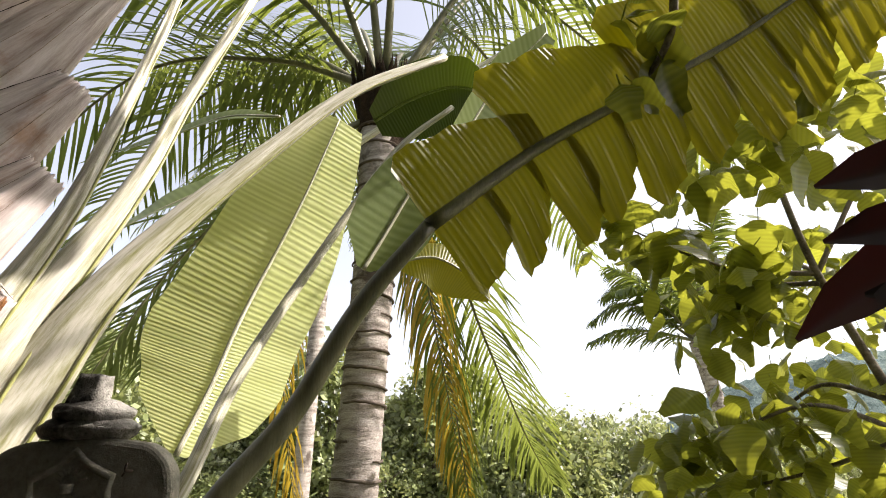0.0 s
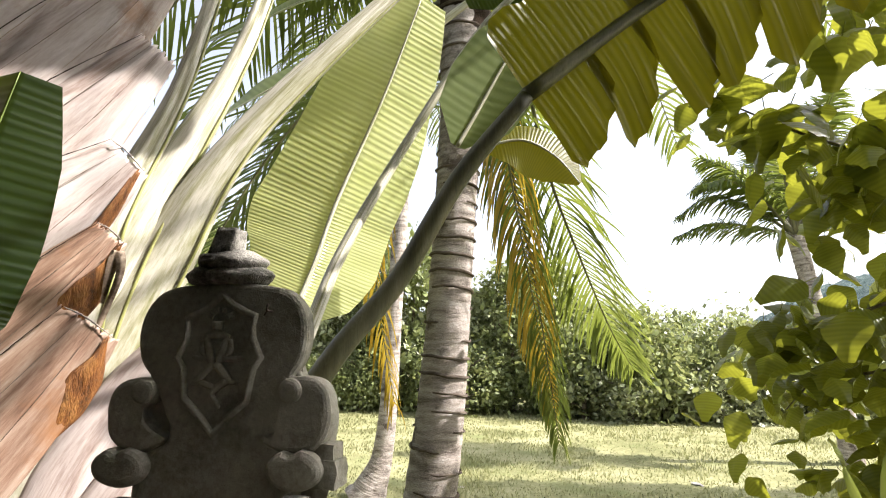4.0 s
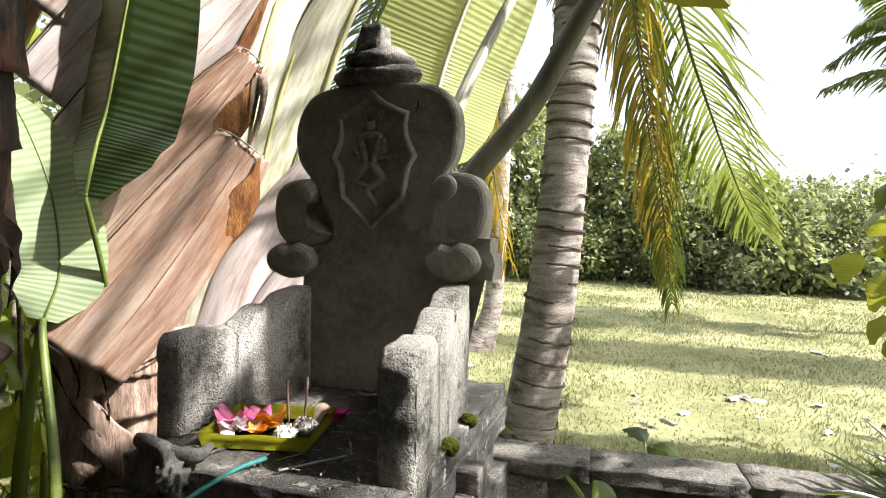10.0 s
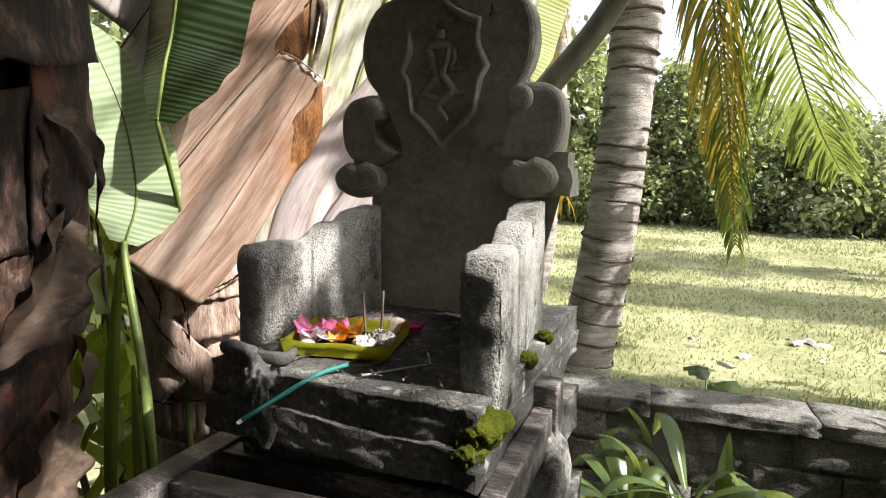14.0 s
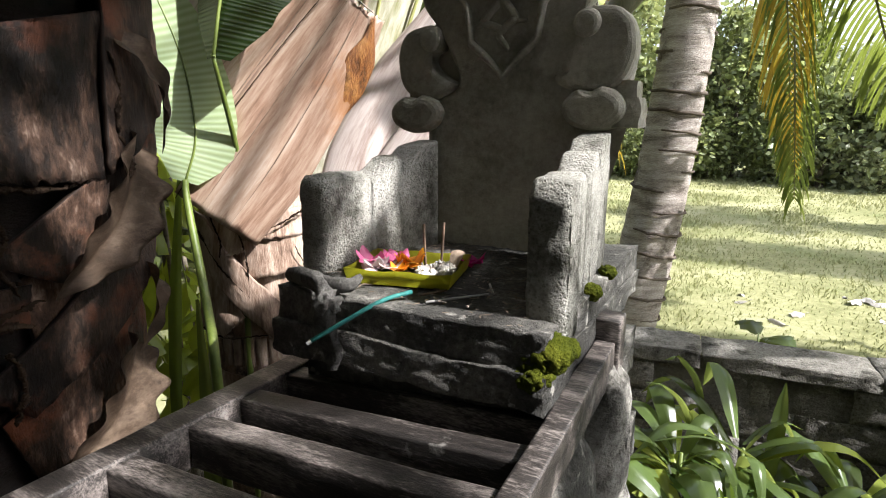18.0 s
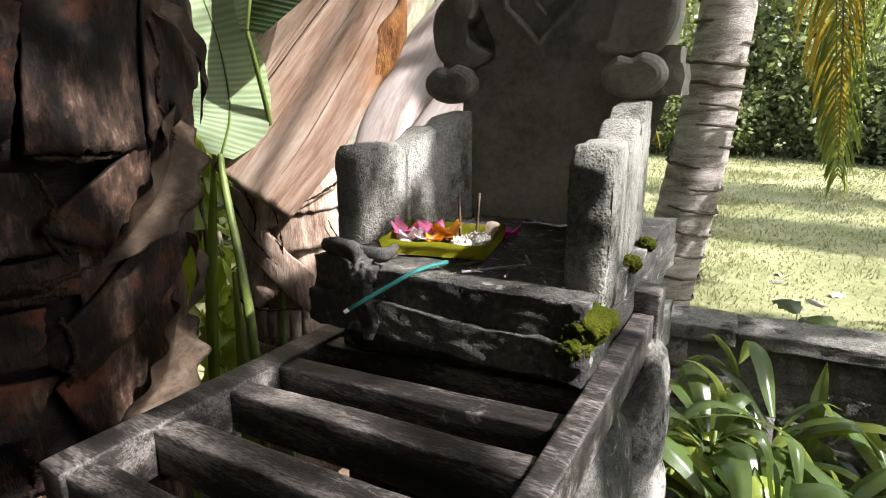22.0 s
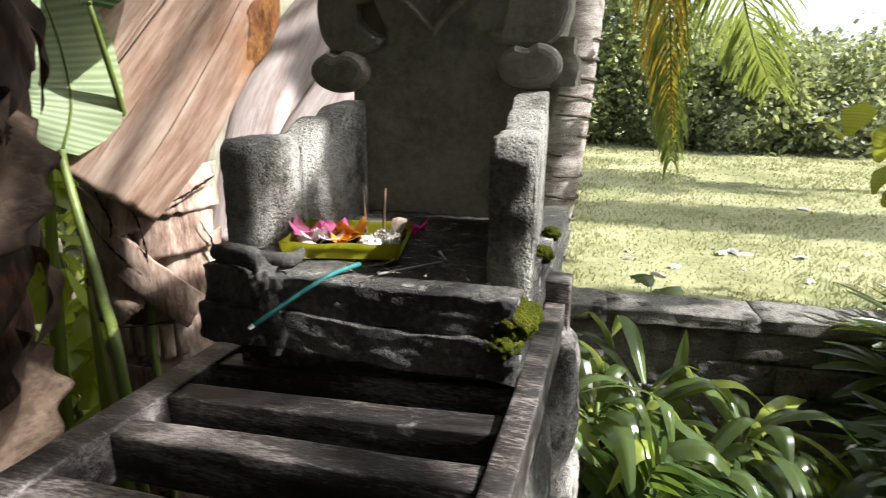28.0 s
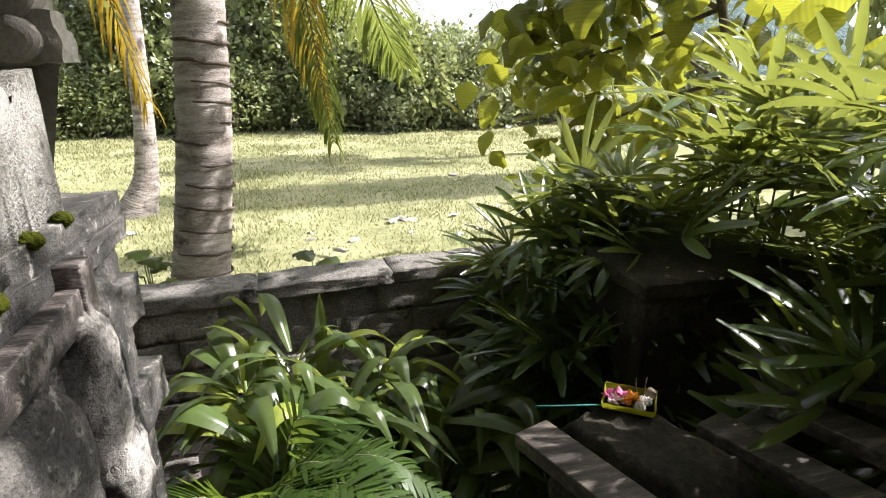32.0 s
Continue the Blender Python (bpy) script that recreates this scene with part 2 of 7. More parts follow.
PETIOLE = surface("pale_green_petiole", [(0.2, (0.20, 0.20, 0.07)), (0.45, (0.39, 0.375, 0.26)), (0.6, (0.52, 0.50, 0.40)), (0.9, (0.66, 0.63, 0.55))], 2.0, 11.0, 0.40, 0.4, 0.002, (1.2, (0.30, 0.20, 0.12), 0.60, 0.72), (9, 1.4, 1), 0.5, 0.1, "UV")
LIME = foliage("lime_shrub_leaves", (0.18, 0.235, 0.035), (0.38, 0.43, 0.09), (0.66, 0.70, 0.10), 0.25, 0.48, island=False, span=(0.4, 1.5))
DARK_PETIOLE = surface("olive_petiole", [(0.15, (0.07, 0.07, 0.035)), (0.5, (0.13, 0.125, 0.06)), (0.85, (0.21, 0.195, 0.11))], 5, 60, 0.45, 0.3, 0.0015, None, (6, 6, 0.5), 0.5, 0.1)
MARGIN = surface("yellow_green_margin", [(0.2, (0.22, 0.23, 0.06)), (0.8, (0.42, 0.42, 0.16))], 8, 60, 0.5, 0.2, 0.001, None, (5, 5, 0.5), 0.4)
GREEN_STEM = surface("green_stem", [(0.2, (0.08, 0.12, 0.02)), (0.8, (0.20, 0.25, 0.05))], 8, 60, 0.45, 0.2, 0.001, None, (5, 5, 0.5), 0.5)
PALM_BARK = surface("ringed_palm_bark", [(0.2, (0.12, 0.10, 0.083)), (0.5, (0.35, 0.305, 0.27)), (0.8, (0.55, 0.505, 0.46))], 5, 60, 0.9, 0.9, 0.006, (7, (0.10, 0.08, 0.066), 0.55, 0.66), (1, 1, 5), 0.15)
SCAR = surface("leaf_scar_bark", [(0.2, (0.06, 0.046, 0.036)), (0.8, (0.20, 0.165, 0.135))], 8, 50, 0.95, 0.9, 0.005, None, (1, 1, 4), 0.1)
FIBRE = surface("palm_fibre", [(0.2, (0.006, 0.004, 0.003)), (0.8, (0.05, 0.032, 0.02))], 12, 90, 0.95, 1.0, 0.006, None, None, 0.1)
BLOCK = surface("concrete_block", [(0.2, (0.09, 0.085, 0.073)), (0.5, (0.25, 0.235, 0.205)), (0.85, (0.44, 0.42, 0.375))], 9, 130, 0.95, 0.9, 0.008, (9, (0.06, 0.056, 0.047), 0.52, 0.64), None, 0.12, 0.15, pits=(140, 0.4))
MORTAR = surface("mortar", [(0.2, (0.08, 0.075, 0.065)), (0.8, (0.24, 0.225, 0.195))], 9, 120, 0.97, 1.0, 0.010, None, None, 0.1)
# kept dark so the added enclosure throws little light back into the yard
LIGHT_BLOCKER = surface("dark_light_blocking_wall", [(0.2, (0.025, 0.03, 0.018)), (0.8, (0.10, 0.10, 0.075))], 2, 40, 0.95, 0.4, 0.003, None, None, 0.1)
GROUND = surface("grass_ground", [(0.15, (0.14, 0.145, 0.062)), (0.5, (0.275, 0.272, 0.135)), (0.85, (0.39, 0.372, 0.22))], 0.7, 14, 0.98, 0.8, 0.02, (0.8, (0.19, 0.215, 0.09), 0.53, 0.70), None, 0.05)
SOIL = surface("dark_leafy_soil", [(0.2, (0.010, 0.008, 0.006)), (0.5, (0.04, 0.032, 0.022)), (0.85, (0.14, 0.11, 0.075))], 5, 60, 0.95, 1.0, 0.02, (14, (0.03, 0.045, 0.012), 0.54, 0.62), None, 0.1)
BRANCH = surface("grey_branch_bark", [(0.2, (0.07, 0.055, 0.04)), (0.6, (0.19, 0.16, 0.125)), (0.9, (0.34, 0.30, 0.25))], 12, 90, 0.9, 0.7, 0.003, None, None, 0.15)
DEAD_LEAF = surface("dry_leaf", [(0.2, (0.10, 0.065, 0.04)), (0.6, (0.28, 0.22, 0.16)), (0.9, (0.48, 0.42, 0.35))], 10, 80, 0.7, 0.5, 0.002, None, None, 0.3, 0.4)
PALE_DRY = surface("bleached_dry_leaf", [(0.2, (0.28, 0.25, 0.21)), (0.8, (0.62, 0.58, 0.52))], 10, 80, 0.7, 0.5, 0.002, None, None, 0.3, 0.3)
STEEL = surface("rusty_nail", [(0.2, (0.02, 0.015, 0.012)), (0.8, (0.08, 0.05, 0.035))], 60, 300, 0.6, 0.5, 0.0005)
CLOTH = surface("grey_rag", [(0.2, (0.06, 0.057, 0.05)), (0.6, (0.17, 0.16, 0.145)), (0.9, (0.28, 0.265, 0.24))], 25, 240, 0.95, 0.9, 0.003, None, None, 0.1)
TEAL = surface("teal_dyed_bamboo", [(0.2, (0.02, 0.13, 0.115)), (0.8, (0.05, 0.25, 0.22))], 40, 300, 0.6, 0.2, 0.0004)
ASH = surface("ash_tip", [(0.2, (0.35, 0.33, 0.31)), (0.8, (0.65, 0.63, 0.60))], 90, 400, 0.95, 0.6, 0.0006)
STICK = surface("brown_incense", [(0.2, (0.07, 0.045, 0.03)), (0.8, (0.22, 0.15, 0.10))], 60, 300, 0.9, 0.4, 0.0004)
RICE = surface("cooked_rice", [(0.2, (0.50, 0.45, 0.38)), (0.8, (0.82, 0.78, 0.70))], 90, 500, 0.7, 1.0, 0.002)
GRASS = foliage("grass_blades", (0.19, 0.20, 0.085), (0.33, 0.325, 0.16), (0.37, 0.375, 0.15), 0.65, 0.30, spots=0.7, span=(0.88, 1.12))
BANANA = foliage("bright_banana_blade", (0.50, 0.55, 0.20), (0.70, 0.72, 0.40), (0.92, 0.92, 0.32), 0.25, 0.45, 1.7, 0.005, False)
BACKLIT = foliage("yellow_green_blade", (0.085, 0.094, 0.009), (0.15, 0.145, 0.014), (0.52, 0.45, 0.022), 0.4, 0.55, 2.6, 0.006, False, (4.0, (0.13, 0.08, 0.022), 0.64))
GREY_BLADE = foliage("grey_green_blade", (0.13, 0.17, 0.07), (0.22, 0.26, 0.12), (0.32, 0.38, 0.10), 0.3, 0.3, 1.2, 0.001, False)
# leaf green taken almost to black: the blade's shade is in its colour
SHADED_BLADE = foliage("shaded_green_blade", (0.006, 0.017, 0.003), (0.014, 0.034, 0.005), (0.24, 0.34, 0.015), 0.35, 0.15, 2.6, 0.0025, False)
# glossy leaf whose pale tone puts sun glare into the colour
SHINY_BLADE = foliage("glossy_glare_blade", (0.30, 0.40, 0.20), (0.56, 0.63, 0.44), (0.5, 0.62, 0.18), 0.2, 0.25, 3.2, 0.0012, False, spots=14)
FROND = foliage("coconut_leaflets", (0.035, 0.06, 0.014), (0.08, 0.115, 0.028), (0.34, 0.40, 0.06), 0.35, 0.35)
DRY_FROND = foliage("yellowed_leaflets", (0.26, 0.17, 0.02), (0.42, 0.30, 0.05), (0.6, 0.42, 0.04), 0.5, 0.4)
FAR_LEAF = foliage("woodland_leaves", (0.07, 0.098, 0.034), (0.30, 0.335, 0.15), (0.45, 0.48, 0.17), 0.4, 0.38, spots=1.2, span=(0.3, 1.8))
PALE_BUSH = foliage("pale_bush_leaves", (0.18, 0.21, 0.10), (0.42, 0.44, 0.26), (0.52, 0.55, 0.24), 0.5, 0.3, spots=1.2, span=(0.4, 1.5))
TEAK = foliage("broad_yellow_green_leaves", (0.045, 0.068, 0.010), (0.13, 0.155, 0.026), (0.54, 0.55, 0.05), 0.38, 0.43, 1.6, 0.003, False, (3.0, (0.20, 0.11, 0.02), 0.66), span=(0.35, 1.4))
RHAPIS = foliage("lady_palm_leaves", (0.026, 0.048, 0.014), (0.075, 0.11, 0.034), (0.52, 0.58, 0.10), 0.19, 0.27, island=False, span=(0.5, 1.5))
LILY = foliage("strap_leaves", (0.045, 0.075, 0.018), (0.11, 0.15, 0.048), (0.40, 0.47, 0.10), 0.26, 0.33, island=False, span=(0.25, 1.4))
FERN = foliage("fern_pinnae", (0.03, 0.065, 0.012), (0.07, 0.12, 0.022), (0.3, 0.42, 0.05), 0.45, 0.35)
RED_LEAF = foliage("dark_red_leaves", (0.010, 0.003, 0.003), (0.024, 0.005, 0.004), (0.05, 0.006, 0.004), 0.55, 0.10, island=False)
PINK = foliage("pink_petals", (0.70, 0.10, 0.30), (0.85, 0.30, 0.50), (0.9, 0.2, 0.4), 0.6, 0.35, spots=30)
MAGENTA = foliage("magenta_petals", (0.60, 0.03, 0.26), (0.75, 0.06, 0.36), (0.8, 0.05, 0.3), 0.6, 0.3, spots=30)
ORANGE = foliage("orange_petals", (0.75, 0.28, 0.01), (0.9, 0.42, 0.02), (0.9, 0.4, 0.02), 0.6, 0.3, spots=30)
WHITE_PETAL = foliage("white_pink_petals", (0.75, 0.60, 0.62), (0.85, 0.78, 0.76), (0.8, 0.6, 0.6), 0.6, 0.3, spots=30)
TRAY_LEAF = foliage("yellow_palm_leaf_box", (0.33, 0.33, 0.02), (0.48, 0.46, 0.04), (0.6, 0.6, 0.03), 0.4, 0.35, island=False, spots=20)
# bluish grey-green, with the haze of distance put into the colour
HILL = surface("distant_wooded_hill", [(0.25, (0.10, 0.14, 0.13)), (0.6, (0.17, 0.22, 0.20)), (0.85, (0.26, 0.31, 0.27))], 0.9, 3.0, 1.0, 1.0, 0.6, None, None, 0.0)


# ---- building helpers ----
def base_of(ob):
    p = Vector((0, 0, 0))
    while ob:
        p += ob.location
        ob = ob.parent
    return p


def thing(name, loc, label, category, group="", kind=""):
    ob = new(name)
    ob.location = loc
    ob.empty_display_size = 0.05
    return tagged(ob, label, category, group, kind)


def part(name, bm, material, parent=None, label="", smooth=True):
    """One mesh from a bmesh in world coordinates, under a thing or under a part."""
    me = bpy.data.meshes.new(name)
    off = base_of(parent) if parent else Vector((0, 0, 0))
    bmesh.ops.translate(bm, verts=bm.verts, vec=-off)
    bm.to_mesh(me)
    bm.free()
    me.materials.append(material)
    if smooth:
        me.polygons.foreach_set("use_smooth", [True] * len(me.polygons))
    ob = new(name, me)
    ob.parent = parent
    return tagged(ob, label)


def raw(name, verts, faces, material, parent=None, label="", smooth=False, local=False):
    """One mesh from arrays of corners and faces."""
    me = bpy.data.meshes.new(name)
    off = np.array(base_of(parent)) if parent and not local else np.zeros(3)
    me.from_pydata((np.asarray(verts) - off).tolist(), [], faces if isinstance(faces, list) else faces.tolist())
    me.materials.append(material)
    if smooth:
        me.polygons.foreach_set("use_smooth", [True] * len(me.polygons))
    ob = new(name, me)
    ob.parent = parent
    return tagged(ob, label)


def share(name, src, parent, loc, turn=None, size=1.0):
    """A piece that shares the mesh of another."""
    ob = new(name, src.data)
    ob.parent = parent
    ob.matrix_basis = Matrix.LocRotScale(Vector(loc), turn or Euler(), (size, size, size) if isinstance(size, (int, float)) else size)
    return ob


def spline(pts, n):
    """A smooth line through the points: n + 1 places."""
    p = [Vector(q) for q in pts]
    p = [2 * p[0] - p[1], *p, 2 * p[-1] - p[-2]]
    out = []
    for i in range(n + 1):
        s = i / n * (len(p) - 3)
        k = min(int(s), len(p) - 4)
        u = s - k
        a, b, c, d = p[k:k + 4]
        out.append(0.5 * (2 * b + (c - a) * u + (2 * a - 5 * b + 4 * c - d) * u * u + (3 * b - a - 3 * c + d) * u ** 3))
    return out


def lerp_list(vals, s):
    x = s * (len(vals) - 1)
    k = min(int(x), len(vals) - 2)
    return vals[k] + (vals[k + 1] - vals[k]) * (x - k)


def tube(bm, pts, radii, seg=8, n=None, flat=1.0, wobble=0.0, seed=0):
    """A round bar along a smooth line; flat squeezes it sideways."""
    line = spline(pts, n or 4 * (len(pts) - 1))
    rnd = random.Random(seed)
    rings, side, run = [], None, [0.0]
    uvl = bm.loops.layers.uv.verify()
    for a, b in zip(line, line[1:]):
        run.append(run[-1] + (b - a).length)
    for i, p in enumerate(line):
        t = (line[min(i + 1, len(line) - 1)] - line[max(i - 1, 0)]).normalized()
        side = (side - t * side.dot(t)).normalized() if side else t.cross(Vector((0.3, 0.9, 0.2))).normalized()
        up = side.cross(t)
        r = lerp_list(radii, i / (len(line) - 1))
        rings.append([bm.verts.new(p + (side * math.cos(a) + up * math.sin(a) * flat) * r * (1 + wobble * rnd.uniform(-1, 1))) for a in [2 * math.pi * k / seg for k in range(seg)]])
    for i, (a, b) in enumerate(zip(rings, rings[1:])):
        for k in range(seg):
            f = bm.faces.new((a[k], a[(k + 1) % seg], b[(k + 1) % seg], b[k]))
            for lp, uv in zip(f.loops, ((k, i), (k + 1, i), (k + 1, i + 1), (k, i + 1))):
                lp[uvl].uv = (seed * 1.3 + uv[0] / seg, seed * 2.7 + run[uv[1]])
    bm.faces.new(rings[0][::-1])
    bm.faces.new(rings[-1])
    return bm


def box(bm, lo, hi, bevel=0.003, rough=0.0, cuts=0, seed=0, turn=None):
    """A block between two corners, edges worn, faces a little uneven."""
    lo, hi = Vector(lo), Vector(hi)
    old = set(bm.verts)
    r = bmesh.ops.create_cube(bm, size=1)
    vs = r["verts"]
    c, s = (lo + hi) / 2, hi - lo
    for v in vs:
        v.co = Vector((v.co.x * s.x, v.co.y * s.y, v.co.z * s.z))
    es = list({e for v in vs for e in v.link_edges})
    if cuts:
        bmesh.ops.subdivide_edges(bm, edges=es, cuts=cuts, use_grid_fill=True)
    elif bevel:
        bmesh.ops.bevel(bm, geom=es, offset=bevel, segments=2, affect="EDGES", profile=0.6)
    for v in [v for v in bm.verts if v not in old]:
        if rough:
            q = (v.co + c) * 23 + Vector((seed, seed * 0.7, 0))
            v.co += noise.noise_vector(q) * rough + noise.noise_vector(q * 3.1) * rough * 0.5
        if turn:
            v.co = turn @ v.co
        v.co += c
    return bm


def blade(bm, pts, widths, across, n=40, m=6, fold=0.25, ripple=0.0, droop=0.0, seed=0, wave=9.0, lean=0.0):
    """A long leaf: a midrib line, half-widths along it, and the direction across it. Its two halves fold up from the rib."""
    uvl = bm.loops.layers.uv.verify()
    line = spline(pts, n)
    rnd = random.Random(seed)
    ph = rnd.uniform(0, 6)
    length = sum((b - a).length for a, b in zip(line, line[1:]))
    rows = []
    for i, p in enumerate(line):
        t = (line[min(i + 1, n)] - line[max(i - 1, 0)]).normalized()
        x = Vector(across)
        x = (x - t * x.dot(t)).normalized()
        nrm = x.cross(t).normalized()
        s = i / n
        w = lerp_list(widths, s)
        row = []
        for k in range(-m, m + 1):
            u = k / m
            edge = 1 + 0.03 * math.sin(wave * 2.3 * s * length + ph + (2 if k > 0 else 0)) * abs(u)
            q = p + x * (u * w * edge) + nrm * (fold * abs(u) * w + ripple * abs(u) * math.sin(wave * 6.3 * s * length + ph + (1.3 if k > 0 else 0)) * w) + t * (lean * abs(u) * w)
            q += Vector((0, 0, -droop * u * u * w))
            row.append((bm.verts.new(q), (s * length * 10, u)))
        rows.append(row)
    for a, b in zip(rows, rows[1:]):
        for k in range(2 * m):
            quad = (a[k], a[k + 1], b[k + 1], b[k])
            f = bm.faces.new([v for v, _ in quad])
            for lp, (_, uv) in zip(f.loops, quad):
                lp[uvl].uv = uv
    return bm


def lobed(bm, line, s0, s1, side, width, across, droop, seed):
    """One torn lobe of a large blade, from s0 to s1 of its rib line, hanging outward."""
    uvl = bm.loops.layers.uv.verify()
    rnd = random.Random(seed)
    n, m = 10, 7
    N = len(line) - 1
    rows = []
    lag = rnd.uniform(-0.12, 0.12)
    for i in range(n + 1):
        s = s0 + (s1 - s0) * i / n
        x = s * N
        k = min(int(x), N - 1)
        p = line[k].lerp(line[k + 1], x - k)
        t = (line[k + 1] - line[k]).normalized()
        a = Vector(across)
        a = (a - t * a.dot(t)).normalized() * side
        e = i / n
        w = width * (1 - 0.5 * e ** 2.4) * min(1, 0.86 + 1.6 * e) * (0.97 + 0.03 * math.sin(i * 1.7 + seed))
        pull = (s1 - s0) * 0.5 * (0.5 - i / n) * 0.12
        row = []
        for j in range(m + 1):
            u = j / m
            q = p + a * (u * w * math.cos(droop * u)) + Vector((0, 0, -1)) * (u * w * math.sin(droop * u)) + t * (u * u * (lag * 0.25 + pull) * w * 4)
            q += a.cross(t) * (0.012 * math.sin(i * 2.6 + seed) * u)
            row.append((bm.verts.new(q), (s * 12, u * side)))
        rows.append(row)
    for r0, r1 in zip(rows, rows[1:]):
        for j in range(m):
            quad = (r0[j], r0[j + 1], r1[j + 1], r1[j])
            f = bm.faces.new([v for v, _ in quad])
            for lp, (_, uv) in zip(f.loops, quad):
                lp[uvl].uv = uv
    return bm


def strip(verts, faces, p, d, up, length, width, bend, n=3, fold=0.0):
    """A narrow leaflet, added to corner and face lists; it bends by gravity."""
    d, s0 = Vector(d).normalized(), len(verts)
    side = d.cross(Vector(up))
    side = side.normalized() if side.length > 1e-4 else Vector((1, 0, 0))
    q = Vector(p)
    for i in range(n + 1):
        s = i / n
        w = width * (0.55 + 1.2 * s) * (1 - s) ** 0.6 if s < 1 else 0
        if i == n:
            verts.append(tuple(q))
        else:
            verts.append(tuple(q - side * w))
            verts.append(tuple(q + side * w))
        d = (d + Vector((0, 0, -bend / n))).normalized()
        q = q + d * (length / n)
    for i in range(n - 1):
        a = s0 + 2 * i
        faces.append((a, a + 1, a + 3, a + 2))
    a = s0 + 2 * (n - 1)
    faces.append((a, a + 1, a + 2))


# ---- ground, wall ----
def build_ground():
    xs = np.concatenate([-np.geomspace(160, 4, 18), np.linspace(-3.5, 5, 35), np.geomspace(5.5, 160, 18)])
    ys = np.concatenate([-np.geomspace(120, 3, 10), np.linspace(-2.5, 18, 83), np.geomspace(19, 220, 16)])
    verts = []
    for y in ys:
        for x in xs:
            h = 0.035 * noise.noise(Vector((x * 0.55, y * 0.55, 3))) + 0.015 * noise.noise(Vector((x * 2.1, y * 2.1, 7)))
            if y > 16:
                h += 0.02 * (y - 16)
            verts.append((x, y, h))
    nx = len(xs)
    faces = [(j * nx + i, j * nx + i + 1, (j + 1) * nx + i + 1, (j + 1) * nx + i) for j in range(len(ys) - 1) for i in range(nx - 1)]
    g = raw("ground", verts, faces, GROUND, None, smooth=True)
    tagged(g, "sunlit rough grass field with bare yellowish patches", "ground", kind="structure")


def build_soil():
    # bare leafy earth of the yard
    nx, ny = 52, 52
    verts = []
    for j in range(ny):
        for i in range(nx):
            x, y = -2.5 + 5.1 * i / (nx - 1), -3.2 + (4.05 + 0.05 * i / (nx - 1)) * j / (ny - 1)
            verts.append((x, y, max(ground_z(x, y), 0) + 0.05 + 0.012 * noise.noise(Vector((x * 6, y * 6, 1)))))
    faces = [(j * nx + i, j * nx + i + 1, (j + 1) * nx + i + 1, (j + 1) * nx + i) for j in range(ny - 1) for i in range(nx - 1)]
    tagged(raw("yard_soil", verts, faces, SOIL, None, smooth=True), "dark bare earth of the yard with leaf litter", "soil", kind="structure")


def ground_z(x, y):
    return 0.035 * noise.noise(Vector((x * 0.55, y * 0.55, 3))) + 0.015 * noise.noise(Vector((x * 2.1, y * 2.1, 7))) + (0.02 * (y - 16) if y > 16 else 0)


def build_grass():
    rng = np.random.default_rng(5)
    verts, faces = [], []
    for _ in range(85000):
        y = 1.25 + 15.5 * rng.random() ** 1.7
        half = 1.2 + 0.75 * y
        x = rng.uniform(-half * 0.9, half * 0.8)
        tuft = noise.noise(Vector((x * 0.8, y * 0.8, 11))) + 0.6 * noise.noise(Vector((x * 3, y * 3, 2)))
        if rng.random() > 0.72 + 0.6 * tuft:
            continue
        z = ground_z(x, y)
        hgt = (0.022 + 0.05 * max(0, tuft + 0.25)) * rng.uniform(0.5, 1.2) * (1 + 0.03 * y)
        if y < 1.9:
            hgt *= 1.8
        a = rng.uniform(0, 6.283)
        w = 0.0022 * (1 + 0.35 * y)
        lx, ly = rng.normal(0, 0.6, 2) * hgt
        s = len(verts)
        dx, dy = math.cos(a) * w, math.sin(a) * w
        verts += [(x - dx, y - dy, z - 0.004), (x + dx, y + dy, z - 0.004), (x + lx * 0.4 + dx * 0.7, y + ly * 0.4 + dy * 0.7, z + hgt * 0.6), (x + lx * 0.4 - dx * 0.7, y + ly * 0.4 - dy * 0.7, z + hgt * 0.6), (x + lx, y + ly, z + hgt)]
        faces += [(s, s + 1, s + 2, s + 3), (s + 3, s + 2, s + 4)]
    tagged(raw("grass", verts, faces, GRASS), "short tufted sunlit meadow grass, yellowish green", "grass", kind="stuff")


WALL_A, WALL_B, WALL_TOP, WALL_T = Vector((-0.60, 0.865, 0)), Vector((1.45, 1.075, 0)), 0.872, 0.13


def build_enclosure():
    # plain unseen walls and ceiling behind and beside the walk, added to block sun and sky
    for name, lo, hi in (("wall_south", (-2.7, -3.4, -0.05), (2.8, -3.2, 4.05)), ("wall_west", (-2.7, -3.2, -0.05), (-2.5, 0.55, 3.6)), ("wall_east", (2.6, -3.2, -0.05), (2.8, -0.42, 4.3)), ("ceiling", (-2.7, -1.95, 3.6), (1.6, -0.1, 3.72))):
        bm = bmesh.new()
        box(bm, lo, hi, 0, 0.004, 4)
        tagged(part(name, bm, LIGHT_BLOCKER, None, smooth=False), "plain unseen enclosure added to shade the yard", "ceiling" if name == "ceiling" else "wall", kind="structure")


